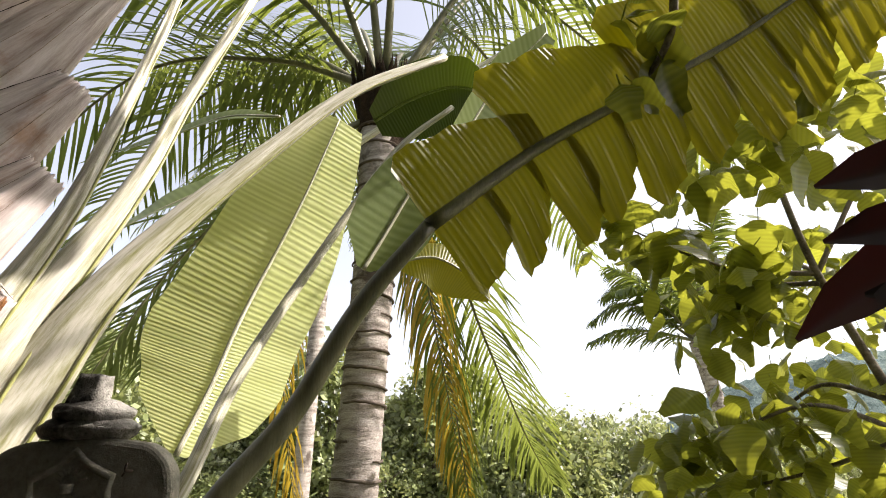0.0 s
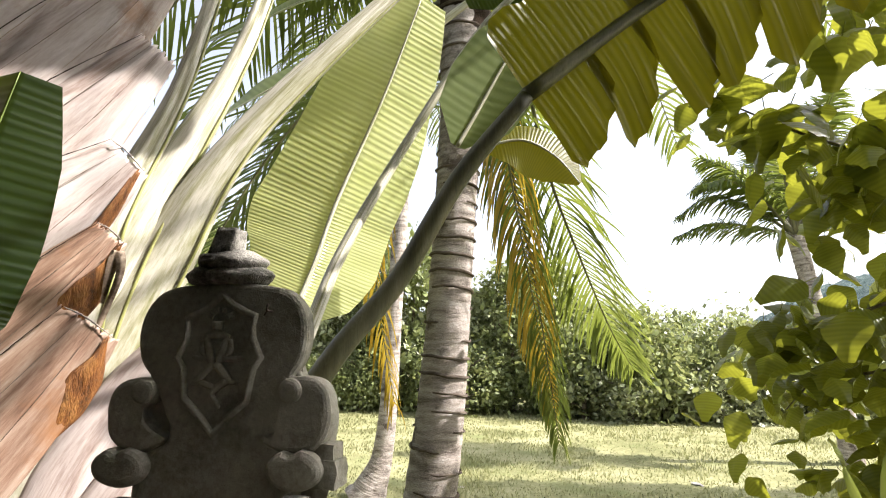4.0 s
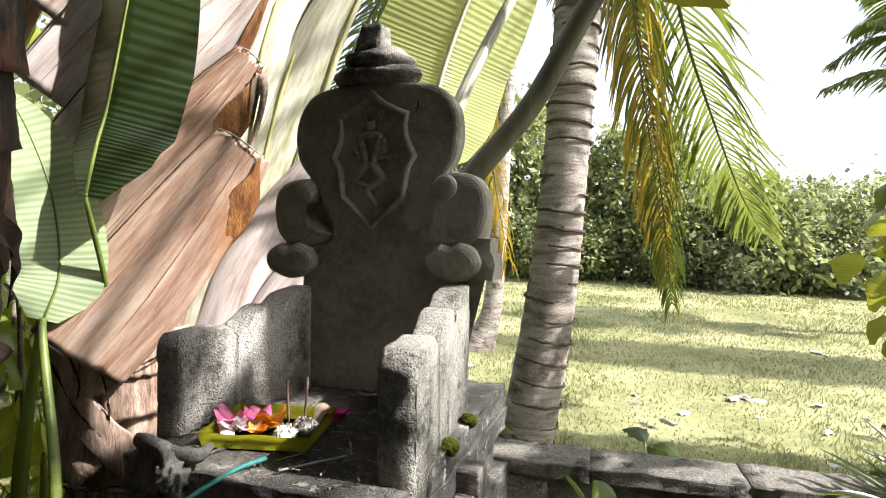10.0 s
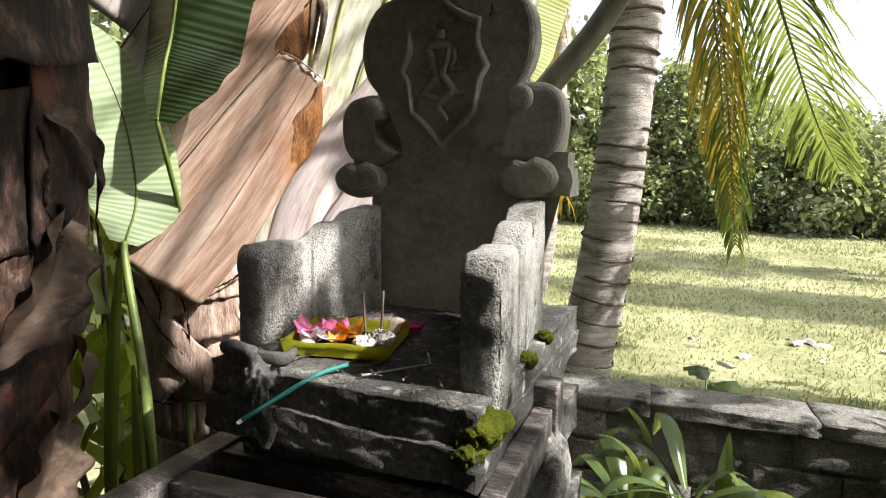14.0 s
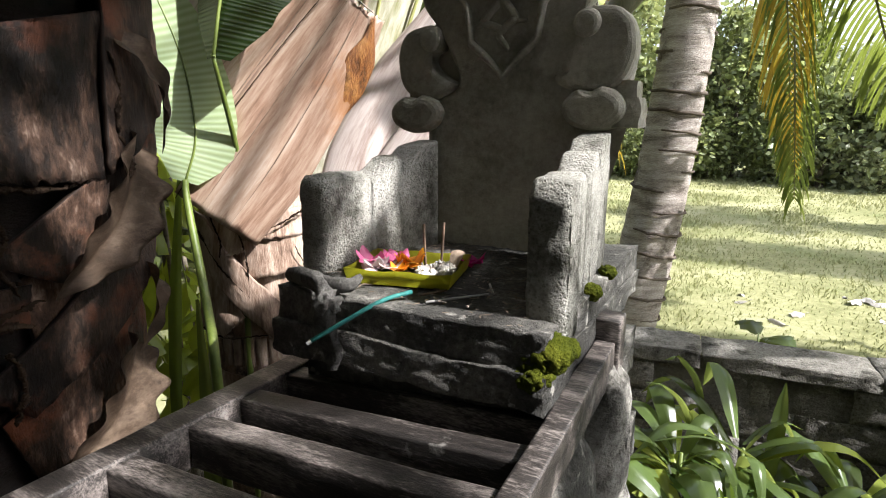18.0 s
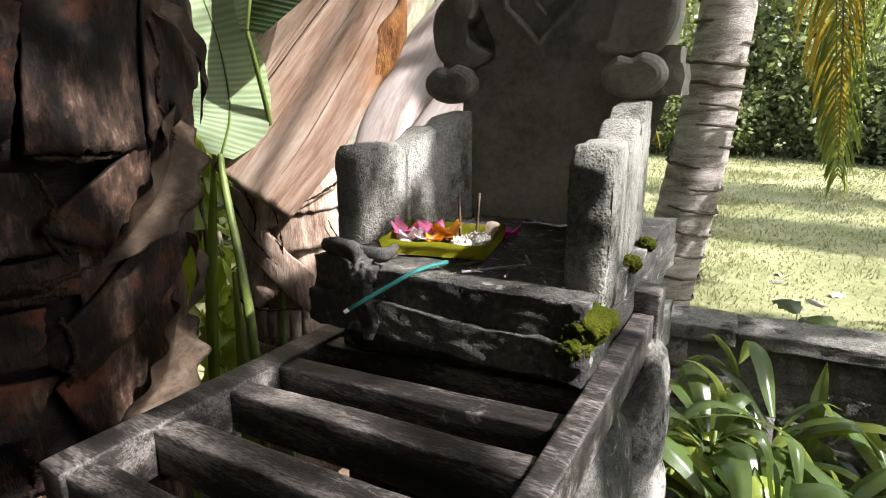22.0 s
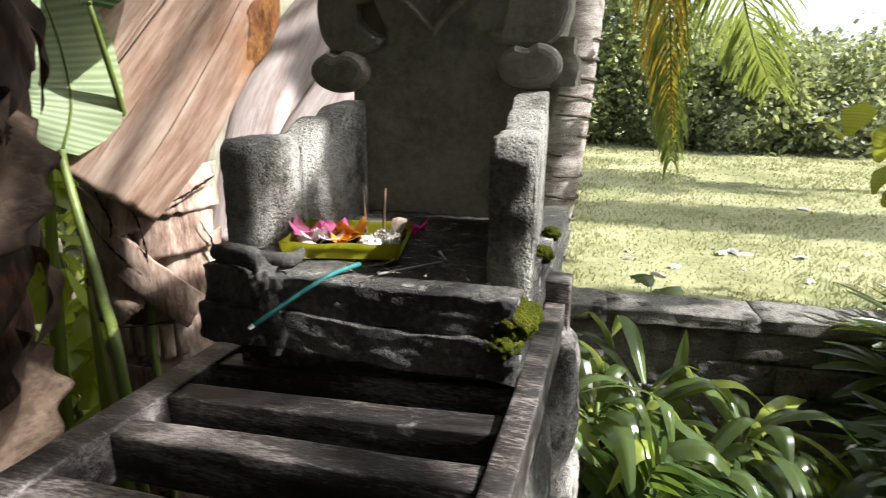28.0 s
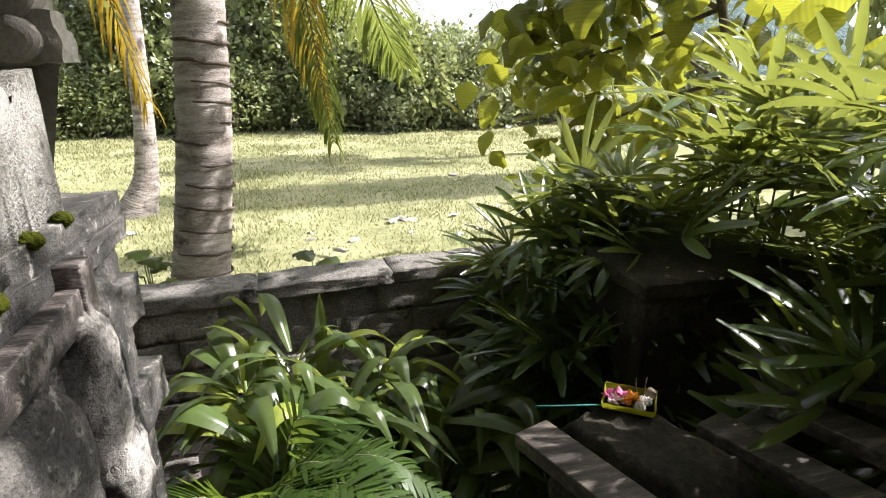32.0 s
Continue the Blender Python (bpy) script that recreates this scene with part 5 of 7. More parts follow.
    for k, (pts, rad, mat) in enumerate(stalks):
        bm = bmesh.new()
        if k < 5:
            sheath(bm, pts, rad, toward, 0.8, 0.012, 48, 8, 0.002, 140 + k)
        else:
            tube(bm, pts, rad, 12, 36, 0.8, 0.008, k)
        part("stalk", bm, mat, fp)
        if k < 3:
            # yellow-green margin along the lower side of the band
            line = spline(pts, 24)
            t = (line[-1] - line[0]).normalized()
            dn = t.cross(toward).normalized()
            dn = dn if dn.z < 0 else -dn
            bm = bmesh.new()
            tube(bm, [p + dn * (lerp_list(rad, j / 24) * 0.86) - toward * 0.004 for j, p in enumerate(line)], [0.0045, 0.004, 0.0025, 0.0015], 6, 48, 0.8)
            part("stalk_margin", bm, MARGIN, fp, "yellow-green stalk margin")
    # torn strip curling off a stalk
    bm = bmesh.new()
    blade(bm, [(-0.34, 0.20, 1.70), (-0.330, 0.20, 1.76), (-0.320, 0.20, 1.79), (-0.315, 0.20, 1.74), (-0.35, 0.18, 1.60), (-0.40, 0.15, 1.46)], [0.003, 0.008, 0.009, 0.006, 0.003, 0.001], (0.7, 0.5, 0.1), 40, 3, 0.5, 0.1)
    part("torn_strip", bm, DEAD_LEAF, fp, "dry torn strip of sheath")

    def leaf(name, pts, widths, across, mat, n=46, fold=0.2, ripple=0.02, droop=0.0, seed=0, rib=0.008, lab="", m=8, lean=0.0):
        bm = bmesh.new()
        blade(bm, pts, widths, across, n, m, fold, ripple, droop, seed, 5.0, lean)
        ob = part(name, bm, mat, fp, lab)
        bm = bmesh.new()
        tube(bm, [Vector(p) - Vector((0, 0.004, 0)) for p in pts], [rib, rib * 0.8, rib * 0.3], 8, 30)
        part("midrib", bm, PETIOLE if mat is not SHADED_BLADE else GREEN_STEM, ob)
        return ob
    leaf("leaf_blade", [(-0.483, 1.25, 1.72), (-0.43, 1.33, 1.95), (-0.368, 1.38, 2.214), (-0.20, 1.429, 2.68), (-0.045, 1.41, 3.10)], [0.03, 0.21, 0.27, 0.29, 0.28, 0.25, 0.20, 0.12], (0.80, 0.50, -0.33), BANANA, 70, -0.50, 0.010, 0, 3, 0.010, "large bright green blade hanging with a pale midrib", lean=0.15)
    leaf("leaf_blade", [(0.20, 0.69, 2.14), (0.25, 0.71, 2.24), (0.32, 0.73, 2.38), (0.40, 0.75, 2.52)], [0.02, 0.10, 0.115, 0.10, 0.05], (0.75, 0.1, -0.45), GREY_BLADE, 40, 0.25, 0.01, 0, 5, 0.006, "grey-green folded blade")
    leaf("leaf_blade", [(0.33, 0.85, 2.36), (0.45, 0.93, 2.62), (0.60, 0.96, 2.90), (0.80, 0.97, 3.14)], [0.02, 0.07, 0.09, 0.09, 0.04], (0.5, 0.6, -0.4), GREY_BLADE, 40, 0.5, 0.02, 0, 6, 0.006, "narrow pale blade seen edge-on")
    leaf("leaf_blade", [(0.22, 1.40, 2.42), (0.36, 1.42, 2.44), (0.48, 1.45, 2.38), (0.57, 1.46, 2.27)], [0.03, 0.11, 0.12, 0.10, 0.01], (0.25, 0.2, 0.6), BACKLIT, 30, 0.3, 0.01, 0.1, 7, 0.006, "drooping yellow-green blade")
    leaf("leaf_blade", [(0.17, 1.0, 2.80), (0.30, 1.02, 2.90), (0.45, 1.05, 2.97), (0.58, 1.1, 2.98)], [0.05, 0.13, 0.14, 0.12, 0.04], (0.1, 0.5, -0.6), SHADED_BLADE, 30, 0.25, 0.01, 0.1, 8, 0.006, "green blade with shade put into its colour")
    leaf("leaf_blade", [(-0.22, 1.15, 2.94), (-0.45, 1.2, 2.98), (-0.66, 1.22, 2.92), (-0.90, 1.24, 2.86)], [0.01, 0.07, 0.09, 0.08, 0.02], (0.0, 0.5, 0.6), GREY_BLADE, 30, 0.3, 0.01, 0.2, 9, 0.006, "small grey-green blade")
    leaf("leaf_blade", [(-0.40, 1.28, 2.76), (-0.52, 1.27, 2.70), (-0.66, 1.23, 2.60), (-0.80, 1.2, 2.50)], [0.06, 0.14, 0.15, 0.12, 0.04], (0.4, 0.4, 0.6), GREY_BLADE, 30, 0.2, 0.01, 0.1, 10, 0.006, "broad grey-green blade")
    # unseen blades overhead, added to keep light off the trunk and yard
    for k in range(15):
        x0 = -1.9 + 0.19 * k
        pts = [(-0.62, 0.15, 2.4), (x0 * 0.6 - 0.2, -0.15, 3.05), (x0, -0.75, 3.30 + 0.12 * (k % 3)), (x0 * 1.1, -1.5, 3.15), (x0 * 1.15, -2.1, 2.9)]
        bm = bmesh.new()
        tube(bm, pts[:3], [0.02, 0.016, 0.012], 8, 16)
        part("stalk", bm, PETIOLE, fp)
        leaf("leaf_blade", pts[1:], [0.03, 0.20, 0.26, 0.24, 0.05], (1, 0.1, 0.1), GREY_BLADE, 24, 0.2, 0.02, 0.1, 60 + k, 0.010, "large unseen blade added overhead for shade", 4)
    # two more unseen blades, added to shade the tops of the stalks
    for k, pts in enumerate(([(0.15, 0.15, 3.35), (0.45, 0.25, 3.50), (0.75, 0.35, 3.52), (1.05, 0.45, 3.42)], [(0.40, -0.05, 3.60), (0.70, 0.05, 3.80), (1.05, 0.20, 3.86), (1.40, 0.35, 3.78)])):
        leaf("leaf_blade", pts, [0.03, 0.15, 0.18, 0.16, 0.03], (-0.3, 0.9, 0.25), GREY_BLADE, 30, 0.2, 0.02, 0.1, 90 + k, 0.009, "large unseen blade added overhead for shade", 4)
    # the long torn blade overhead
    rib = [(0.378, 0.489, 2.169), (0.645, 0.546, 2.391), (0.929, 0.568, 2.565), (1.212, 0.566, 2.727), (1.466, 0.537, 2.887), (1.80, 0.50, 3.05)]
    line = spline(rib, 60)
    bm = bmesh.new()
    tube(bm, rib, [0.018, 0.015, 0.012, 0.009, 0.006, 0.003], 10, 40)
    spine = part("leaf_rib", bm, DARK_PETIOLE, fp, "olive midrib of the long torn blade")
    cuts = [0.0, 0.10, 0.18, 0.26, 0.35, 0.45, 0.55, 0.66, 0.77, 0.89, 1.0]
    for k, (a, b) in enumerate(zip(cuts, cuts[1:])):
        bm = bmesh.new()
        lobed(bm, line, max(0, a - 0.012), min(1, b + 0.004), 1, (0.17, 0.20, 0.23, 0.22, 0.24, 0.22, 0.25, 0.24, 0.22, 0.16)[k], (0.34, 0.12, -0.60), 0.35, k)
        part("lobe", bm, BACKLIT, spine)
    up = [0.0, 0.20, 0.42, 0.66, 1.0]
    for k, (a, b) in enumerate(zip(up, up[1:])):
        bm = bmesh.new()
        lobed(bm, line, max(0, a - 0.02), min(1, b + 0.02), -1, (0.20, 0.27, 0.28, 0.24)[k], (0.34, 0.25, -0.58), 0.12, 30 + k)
        part("lobe", bm, BACKLIT, spine)
    return fp


def build_dark_trunk():
    C = Vector((-0.455, -0.445, 0))
    tp = thing("sheathed_trunk", (C.x, C.y, 0), "thick dark trunk wrapped in overlapping torn brown sheaths", "palm")
    bm = bmesh.new()
    tube(bm, [C + Vector((0, 0, -0.05)), C + Vector((0, 0, 0.9)), C + Vector((-0.01, 0, 1.8)), C + Vector((-0.05, 0.0, 2.5)), C + Vector((-0.10, 0.02, 3.2))], [0.21, 0.178, 0.266, 0.24, 0.18], 40, 90, 1.0, 0.015, 9)
    part("trunk", bm, CORE_BARK, tp, "fibrous core with the shade of gaps in its colour")
    plates = [
        (((-45, 1.90), (64, 1.96), (60, 1.80), (-45, 1.70)), (0.004, 0.020)),
        (((-45, 1.74), (60, 1.84), (56, 1.68), (-45, 1.58)), (0.002, 0.018)),
        (((-45, 1.62), (54, 1.74), (50, 1.60), (-45, 1.515)), (0.001, 0.020)),
        (((5, 1.535), (34, 1.57), (26, 1.425), (1, 1.428)), (0.002, 0.014)),
        (((28, 1.60), (66, 1.66), (64, 1.525), (24, 1.428)), (0.006, 0.024)),
        (((-45, 1.54), (5, 1.53), (0, 1.44), (-45, 1.44)), (0.000, 0.010)),
        (((1, 1.372), (64, 1.545), (66, 1.435), (13, 1.345)), (0.012, 0.018)),
        (((-45, 1.44), (2, 1.414), (7, 1.352), (-45, 1.365)), (0.000, 0.008)),
        (((-45, 1.358), (10, 1.346), (8, 1.314), (-45, 1.324)), (0.001, 0.006)),
        (((8, 1.352), (60, 1.44), (60, 1.36), (10, 1.275)), (-0.002, 0.004)),
        (((-45, 1.328), (2, 1.308), (0, 1.264), (-45, 1.280)), (0.000, 0.012)),
        (((-2, 1.272), (64, 1.45), (64, 1.355), (6, 1.238)), (0.008, 0.016)),
        (((-45, 1.292), (3, 1.246), (-5, 1.212), (-45, 1.232)), (0.004, 0.020)),
        (((-45, 1.222), (-2, 1.208), (-3, 1.150), (-45, 1.160)), (0.000, 0.010)),
        (((2, 1.235), (62, 1.36), (58, 1.235), (8, 1.165)), (0.000, 0.010)),
        (((-45, 1.158), (28, 1.175), (30, 1.060), (-45, 1.045)), (0.000, 0.014)),
        (((20, 1.19), (66, 1.26), (62, 1.12), (26, 1.08)), (0.004, 0.016)),
    ]
    for k in range(6):
        z = 0.98 - 0.12 * k
        plates.append((((-45, z + 0.10), (64, z + 0.13), (60, z - 0.01), (-45, z - 0.04)), (0.0, 0.016)))
    for k, (c, lift) in enumerate(plates):
        bm = bmesh.new()
        plate(bm, C, 0.216, c, lift, 0.002, 0.005, 3 + k, 30, 16, 0.005, 0.11)
        part("sheath", bm, SHADED_PLATE, tp)
    # torn black seams, some upright through the plates, some along their feet
    for k, pts in enumerate((((27, 1.53), (29, 1.50), (27, 1.47), (30, 1.44), (28, 1.42)), ((2, 1.415), (4, 1.39), (2, 1.37), (5, 1.345)), ((-8, 1.334), (0, 1.330), (10, 1.334)), ((-14, 1.318), (-4, 1.322), (8, 1.316)), ((3, 1.30), (5, 1.27), (2, 1.24)), ((2, 1.425), (14, 1.422), (25, 1.428)), ((-6, 1.20), (-5, 1.17), (-8, 1.15)), ((20, 1.44), (40, 1.475), (58, 1.52)), ((-20, 1.52), (-12, 1.49), (-15, 1.45)))):
        bm = bmesh.new()
        ragged_line(bm, C, 0.228 + 0.11 * (pts[0][1] - 1.2), pts, 0.0028, 50 + k)
        part("ragged_seam", bm, FIBRE, tp, "ragged fibrous seam")
    # loose pointed flaps: root, middle and tip as angle and height, half width
    for k, (a0, z0, a1, z1, a2, z2, w) in enumerate(((38, 1.452, 24, 1.388, 10, 1.335, 0.034), (38, 1.255, 22, 1.205, 4, 1.165, 0.036), (47, 1.325, 40, 1.287, 33, 1.250, 0.018), (30, 1.545, 42, 1.500, 50, 1.440, 0.016))):
        def at(a, z, r):
            r += 0.11 * (z - 1.2)
            return C + Vector((math.cos(radians(a)) * r, math.sin(radians(a)) * r, z))
        pts = [at(a0, z0, 0.224), at((a0 + a1) / 2, (z0 + z1) / 2 + 0.003, 0.238), at(a1, z1, 0.244), at((a1 + a2) / 2, (z1 + z2) / 2, 0.243), at(a2, z2, 0.240)]
        d = (pts[-1] - pts[0]).normalized()
        o = Vector((math.cos(radians(a1)), math.sin(radians(a1)), 0))
        bm = bmesh.new()
        blade(bm, pts, [w * 0.7, w * 1.05, w, w * 0.85, w * 0.5, 0.001], d.cross(o), 44, 8, 0.42, 0.16, 0, 7 + k, 26)
        bmesh.ops.solidify(bm, geom=bm.faces, thickness=0.002)
        part("loose_flap", bm, FLAP, tp, "curled loose brown flap of sheath")


def build_young_plants():
    yp = thing("young_broadleaf_plant", (-0.44, -0.06, 0.6), "young plant with one shade-darkened upright leaf and one glare-paled glossy leaf", "plant")
    def leaf(pts, widths, across, mat, lab, fold=0.25, seed=0, rib=0.005, ripple=0.02):
        bm = bmesh.new()
        blade(bm, pts, widths, across, 50, 8, fold, ripple, 0, seed, 8.0)
        ob = part("leaf_blade", bm, mat, yp, lab)
        bm = bmesh.new()
        tube(bm, pts, [rib, rib * 0.8, rib * 0.3], 8, 30)
        part("midrib", bm, GREEN_STEM, ob)
    leaf([(-0.448, -0.029, 1.565), (-0.443, -0.014, 1.641), (-0.441, 0.005, 1.71), (-0.425, 0.031, 1.886), (-0.405, 0.05, 2.05)], [0.02, 0.065, 0.085, 0.09, 0.08, 0.05], (0.93, 0.25, 0.1), SHADED_BLADE, "green upright leaf with shade put into its colour", -0.6, 2, 0.003)
    leaf([(-0.541, -0.027, 1.378), (-0.530, -0.01, 1.441), (-0.535, -0.006, 1.511), (-0.558, -0.004, 1.59), (-0.60, -0.01, 1.68), (-0.64, -0.02, 1.74)], [0.020, 0.062, 0.066, 0.062, 0.054, 0.044, 0.026, 0.004], (0.62, 0.75, 0.2), SHINY_BLADE, "glossy hanging leaf with sun glare in its pale colour", 0.06, 4, 0.0022, 0.04)
    for k, (pts, r) in enumerate(((((-0.36, -0.14, 0.60), (-0.389, -0.119, 1.095), (-0.463, -0.068, 1.191), (-0.53, -0.035, 1.343), (-0.541, -0.027, 1.381)), 0.008), (((-0.50, 0.03, 0.6), (-0.51, 0.05, 1.136), (-0.505, 0.06, 1.357), (-0.448, -0.029, 1.57)), 0.006))):
        bm = bmesh.new()
        tube(bm, pts, [r, r * 0.9, r * 0.6], 10, 30)
        part("stalk", bm, GREEN_STEM, yp)
    rnd = random.Random(3)
    for k in range(1):
        x, y = -0.50 + 0.03 * k + rnd.uniform(-0.01, 0.01), -0.06 + rnd.uniform(-0.03, 0.03)
        bm = bmesh.new()
        top = 1.18 + rnd.uniform(-0.1, 0.22)
        blade(bm, [(x, y, 0.6), (x + rnd.uniform(-0.02, 0.03), y, 0.9), (x + rnd.uniform(-0.03, 0.05), y - 0.01, top)], [0.008, 0.018, 0.003], (0.8, 0.5, 0), 18, 3, 0.5)
        part("strap_leaf", bm, LILY, yp)
    # plants in the gap between the two trunks
    me = [broad_leaf_mesh("leaf", 0.16, 0.045, LIME, 61, 0.3, False), broad_leaf_mesh("leaf", 0.13, 0.035, LIME, 62, 0.5, False)]
    rnd = random.Random(29)
    for x, y, h in ((-1.05, 0.30, 1.5), (-1.25, 0.55, 1.8), (-0.95, 0.48, 1.2), (-1.5, 0.35, 2.1)):
        b = thing("leafy_shrub", (x, y, 0), "sunlit lime green shrub between the two trunks", "shrub", "shrubs between the trunks")
        for j in range(3):
            dx, dy = rnd.uniform(-0.15, 0.15), rnd.uniform(-0.15, 0.15)
            leafy_branch(b, [(x, y, 0), (x + dx * 0.5, y + dy * 0.5, h * 0.4), (x + dx, y + dy, h * 0.8), (x + dx * 1.3, y + dy * 1.3, h)], [0.012, 0.009, 0.006, 0.003], me, 34, rnd, 0.11, "stem", from_s=0.35)
    tuft = thing("strap_leaved_plant", (-0.78, 0.02, 0), "tuft of upright green strap leaves between the trunks", "plant", "strap-leaved plants by the wall")
    for k in range(3):
        x, y = -0.84 + rnd.uniform(-0.07, 0.05), 0.06 + rnd.uniform(-0.06, 0.08)
        top = rnd.uniform(1.0, 1.5)
        bm = bmesh.new()
        lean = Vector((rnd.uniform(-0.12, 0.14), rnd.uniform(-0.1, 0.1), 0))
        blade(bm, [(x, y, 0.0), Vector((x, y, top * 0.6)) + lean * 0.3, Vector((x, y, top)) + lean], [0.006, 0.012, 0.015, 0.003], (0.75, 0.6, 0), 18, 3, 0.4, 0.02, 0, k)
        part("leaf", bm, LILY, tuft)


# ---- coconut palms ----
def palm_trunk(name, pts, radii, rings, parent, seed, scars=True):
    rnd = random.Random(seed)
    line = spline(pts, rings * 3)
    bm = bmesh.new()
    seg, prev = 30, None
    for i, p in enumerate(line):
        s = i / (len(line) - 1)
        t = (line[min(i + 1, len(line) - 1)] - line[max(i - 1, 0)]).normalized()
        a, b = t.orthogonal().normalized(), None
        a = (Vector((1, 0, 0)) - t * t.x).normalized()
        b = t.cross(a)
        r = lerp_list(radii, s) * (1.0, 1.005, 1.014)[i % 3]
        if i % 3 == 0 and i:
            r *= 0.985
        ring = []
        for k in range(seg):
            an = 2 * math.pi * k / seg
            q = p + (a * math.cos(an) + b * math.sin(an)) * r
            q += t * 0.006 * noise.noise(Vector((math.cos(an) * 2, math.sin(an) * 2, (i // 3) * 3.7 + seed))) * 2 + noise.noise_vector(q * 12) * r * 0.02
            ring.append(bm.verts.new(q))
        if prev:
            for k in range(seg):
                bm.faces.new((prev[k], prev[(k + 1) % seg], ring[(k + 1) % seg], ring[k]))
        prev = ring
    tr = part(name, bm, PALM_BARK, parent, smooth=True)
    if scars:
        N = len(line) - 1
        for i in range(2, rings):
            k0 = min(i * 3, N - 1)
            p, t = line[k0], (line[k0 + 1] - line[k0 - 1]).normalized()
            a = (Vector((1, 0, 0)) - t * t.x).normalized()
            b = t.cross(a)
            r = lerp_list(radii, k0 / N) * 1.055
            bm = bmesh.new()
            start, span = rnd.uniform(0, 6.28), rnd.uniform(3.0, 5.6)
            rows = []
            for k in range(19):
                an = start + span * k / 18
                e = math.sin(math.pi * k / 18)
                q = p + (a * math.cos(an) + b * math.sin(an)) * r + t * (0.005 * math.sin(an * 1.5 + seed + i) + 0.008 * noise.noise(Vector((k * 0.5, i, seed))))
                o = (a * math.cos(an) + b * math.sin(an))
                rows.append([bm.verts.new(q - o * 0.004 - t * 0.004), bm.verts.new(q + o * (0.003 + 0.006 * e) + t * 0.002), bm.verts.new(q + o * 0.001 + t * (0.005 + 0.009 * e))])
            for r0, r1 in zip(rows, rows[1:]):
                for j in range(2):
                    bm.faces.new((r0[j], r1[j], r1[j + 1], r0[j + 1]))
            part("leaf_scar", bm, SCAR, tr)
    return tr


def frond(parent, pts, leaflets, length, width, droop, mat, seed, rib=0.02, both=True, start=0.12, label=""):
    rnd = random.Random(seed)
    bm = bmesh.new()
    tube(bm, pts, [rib, rib * 0.6, rib * 0.35, rib * 0.12], 8, 24)
    fr = part("frond", bm, DARK_PETIOLE, parent, label)
    line = spline(pts, 80)
    verts, faces = [], []
    for k in range(leaflets):
        s = start + (0.995 - start) * k / (leaflets - 1)
        x = s * 80
        i = min(int(x), 79)
        p = line[i].lerp(line[i + 1], x - i)
        t = (line[i + 1] - line[i]).normalized()
        side = t.cross(Vector((0, 0, 1)))
        side = side.normalized() if side.length > 0.05 else Vector((1, 0, 0))
        up = side.cross(t)
        ln = length * (0.45 + 0.75 * math.sin(math.pi * min(1, 0.12 + s * 0.9))) * rnd.uniform(0.85, 1.1)
        for sd in ((-1, 1) if both else (1,)):
            d = side * sd * rnd.uniform(0.8, 1.0) + t * rnd.uniform(0.5, 0.85) + up * rnd.uniform(0.0, 0.35)
            strip(verts, faces, p, d, up + side * sd * 0.3, ln, width, droop * rnd.uniform(0.6, 1.4), 5)
    tagged(raw("leaf_fringe", verts, faces, mat, fr), kind="stuff")
    return fr


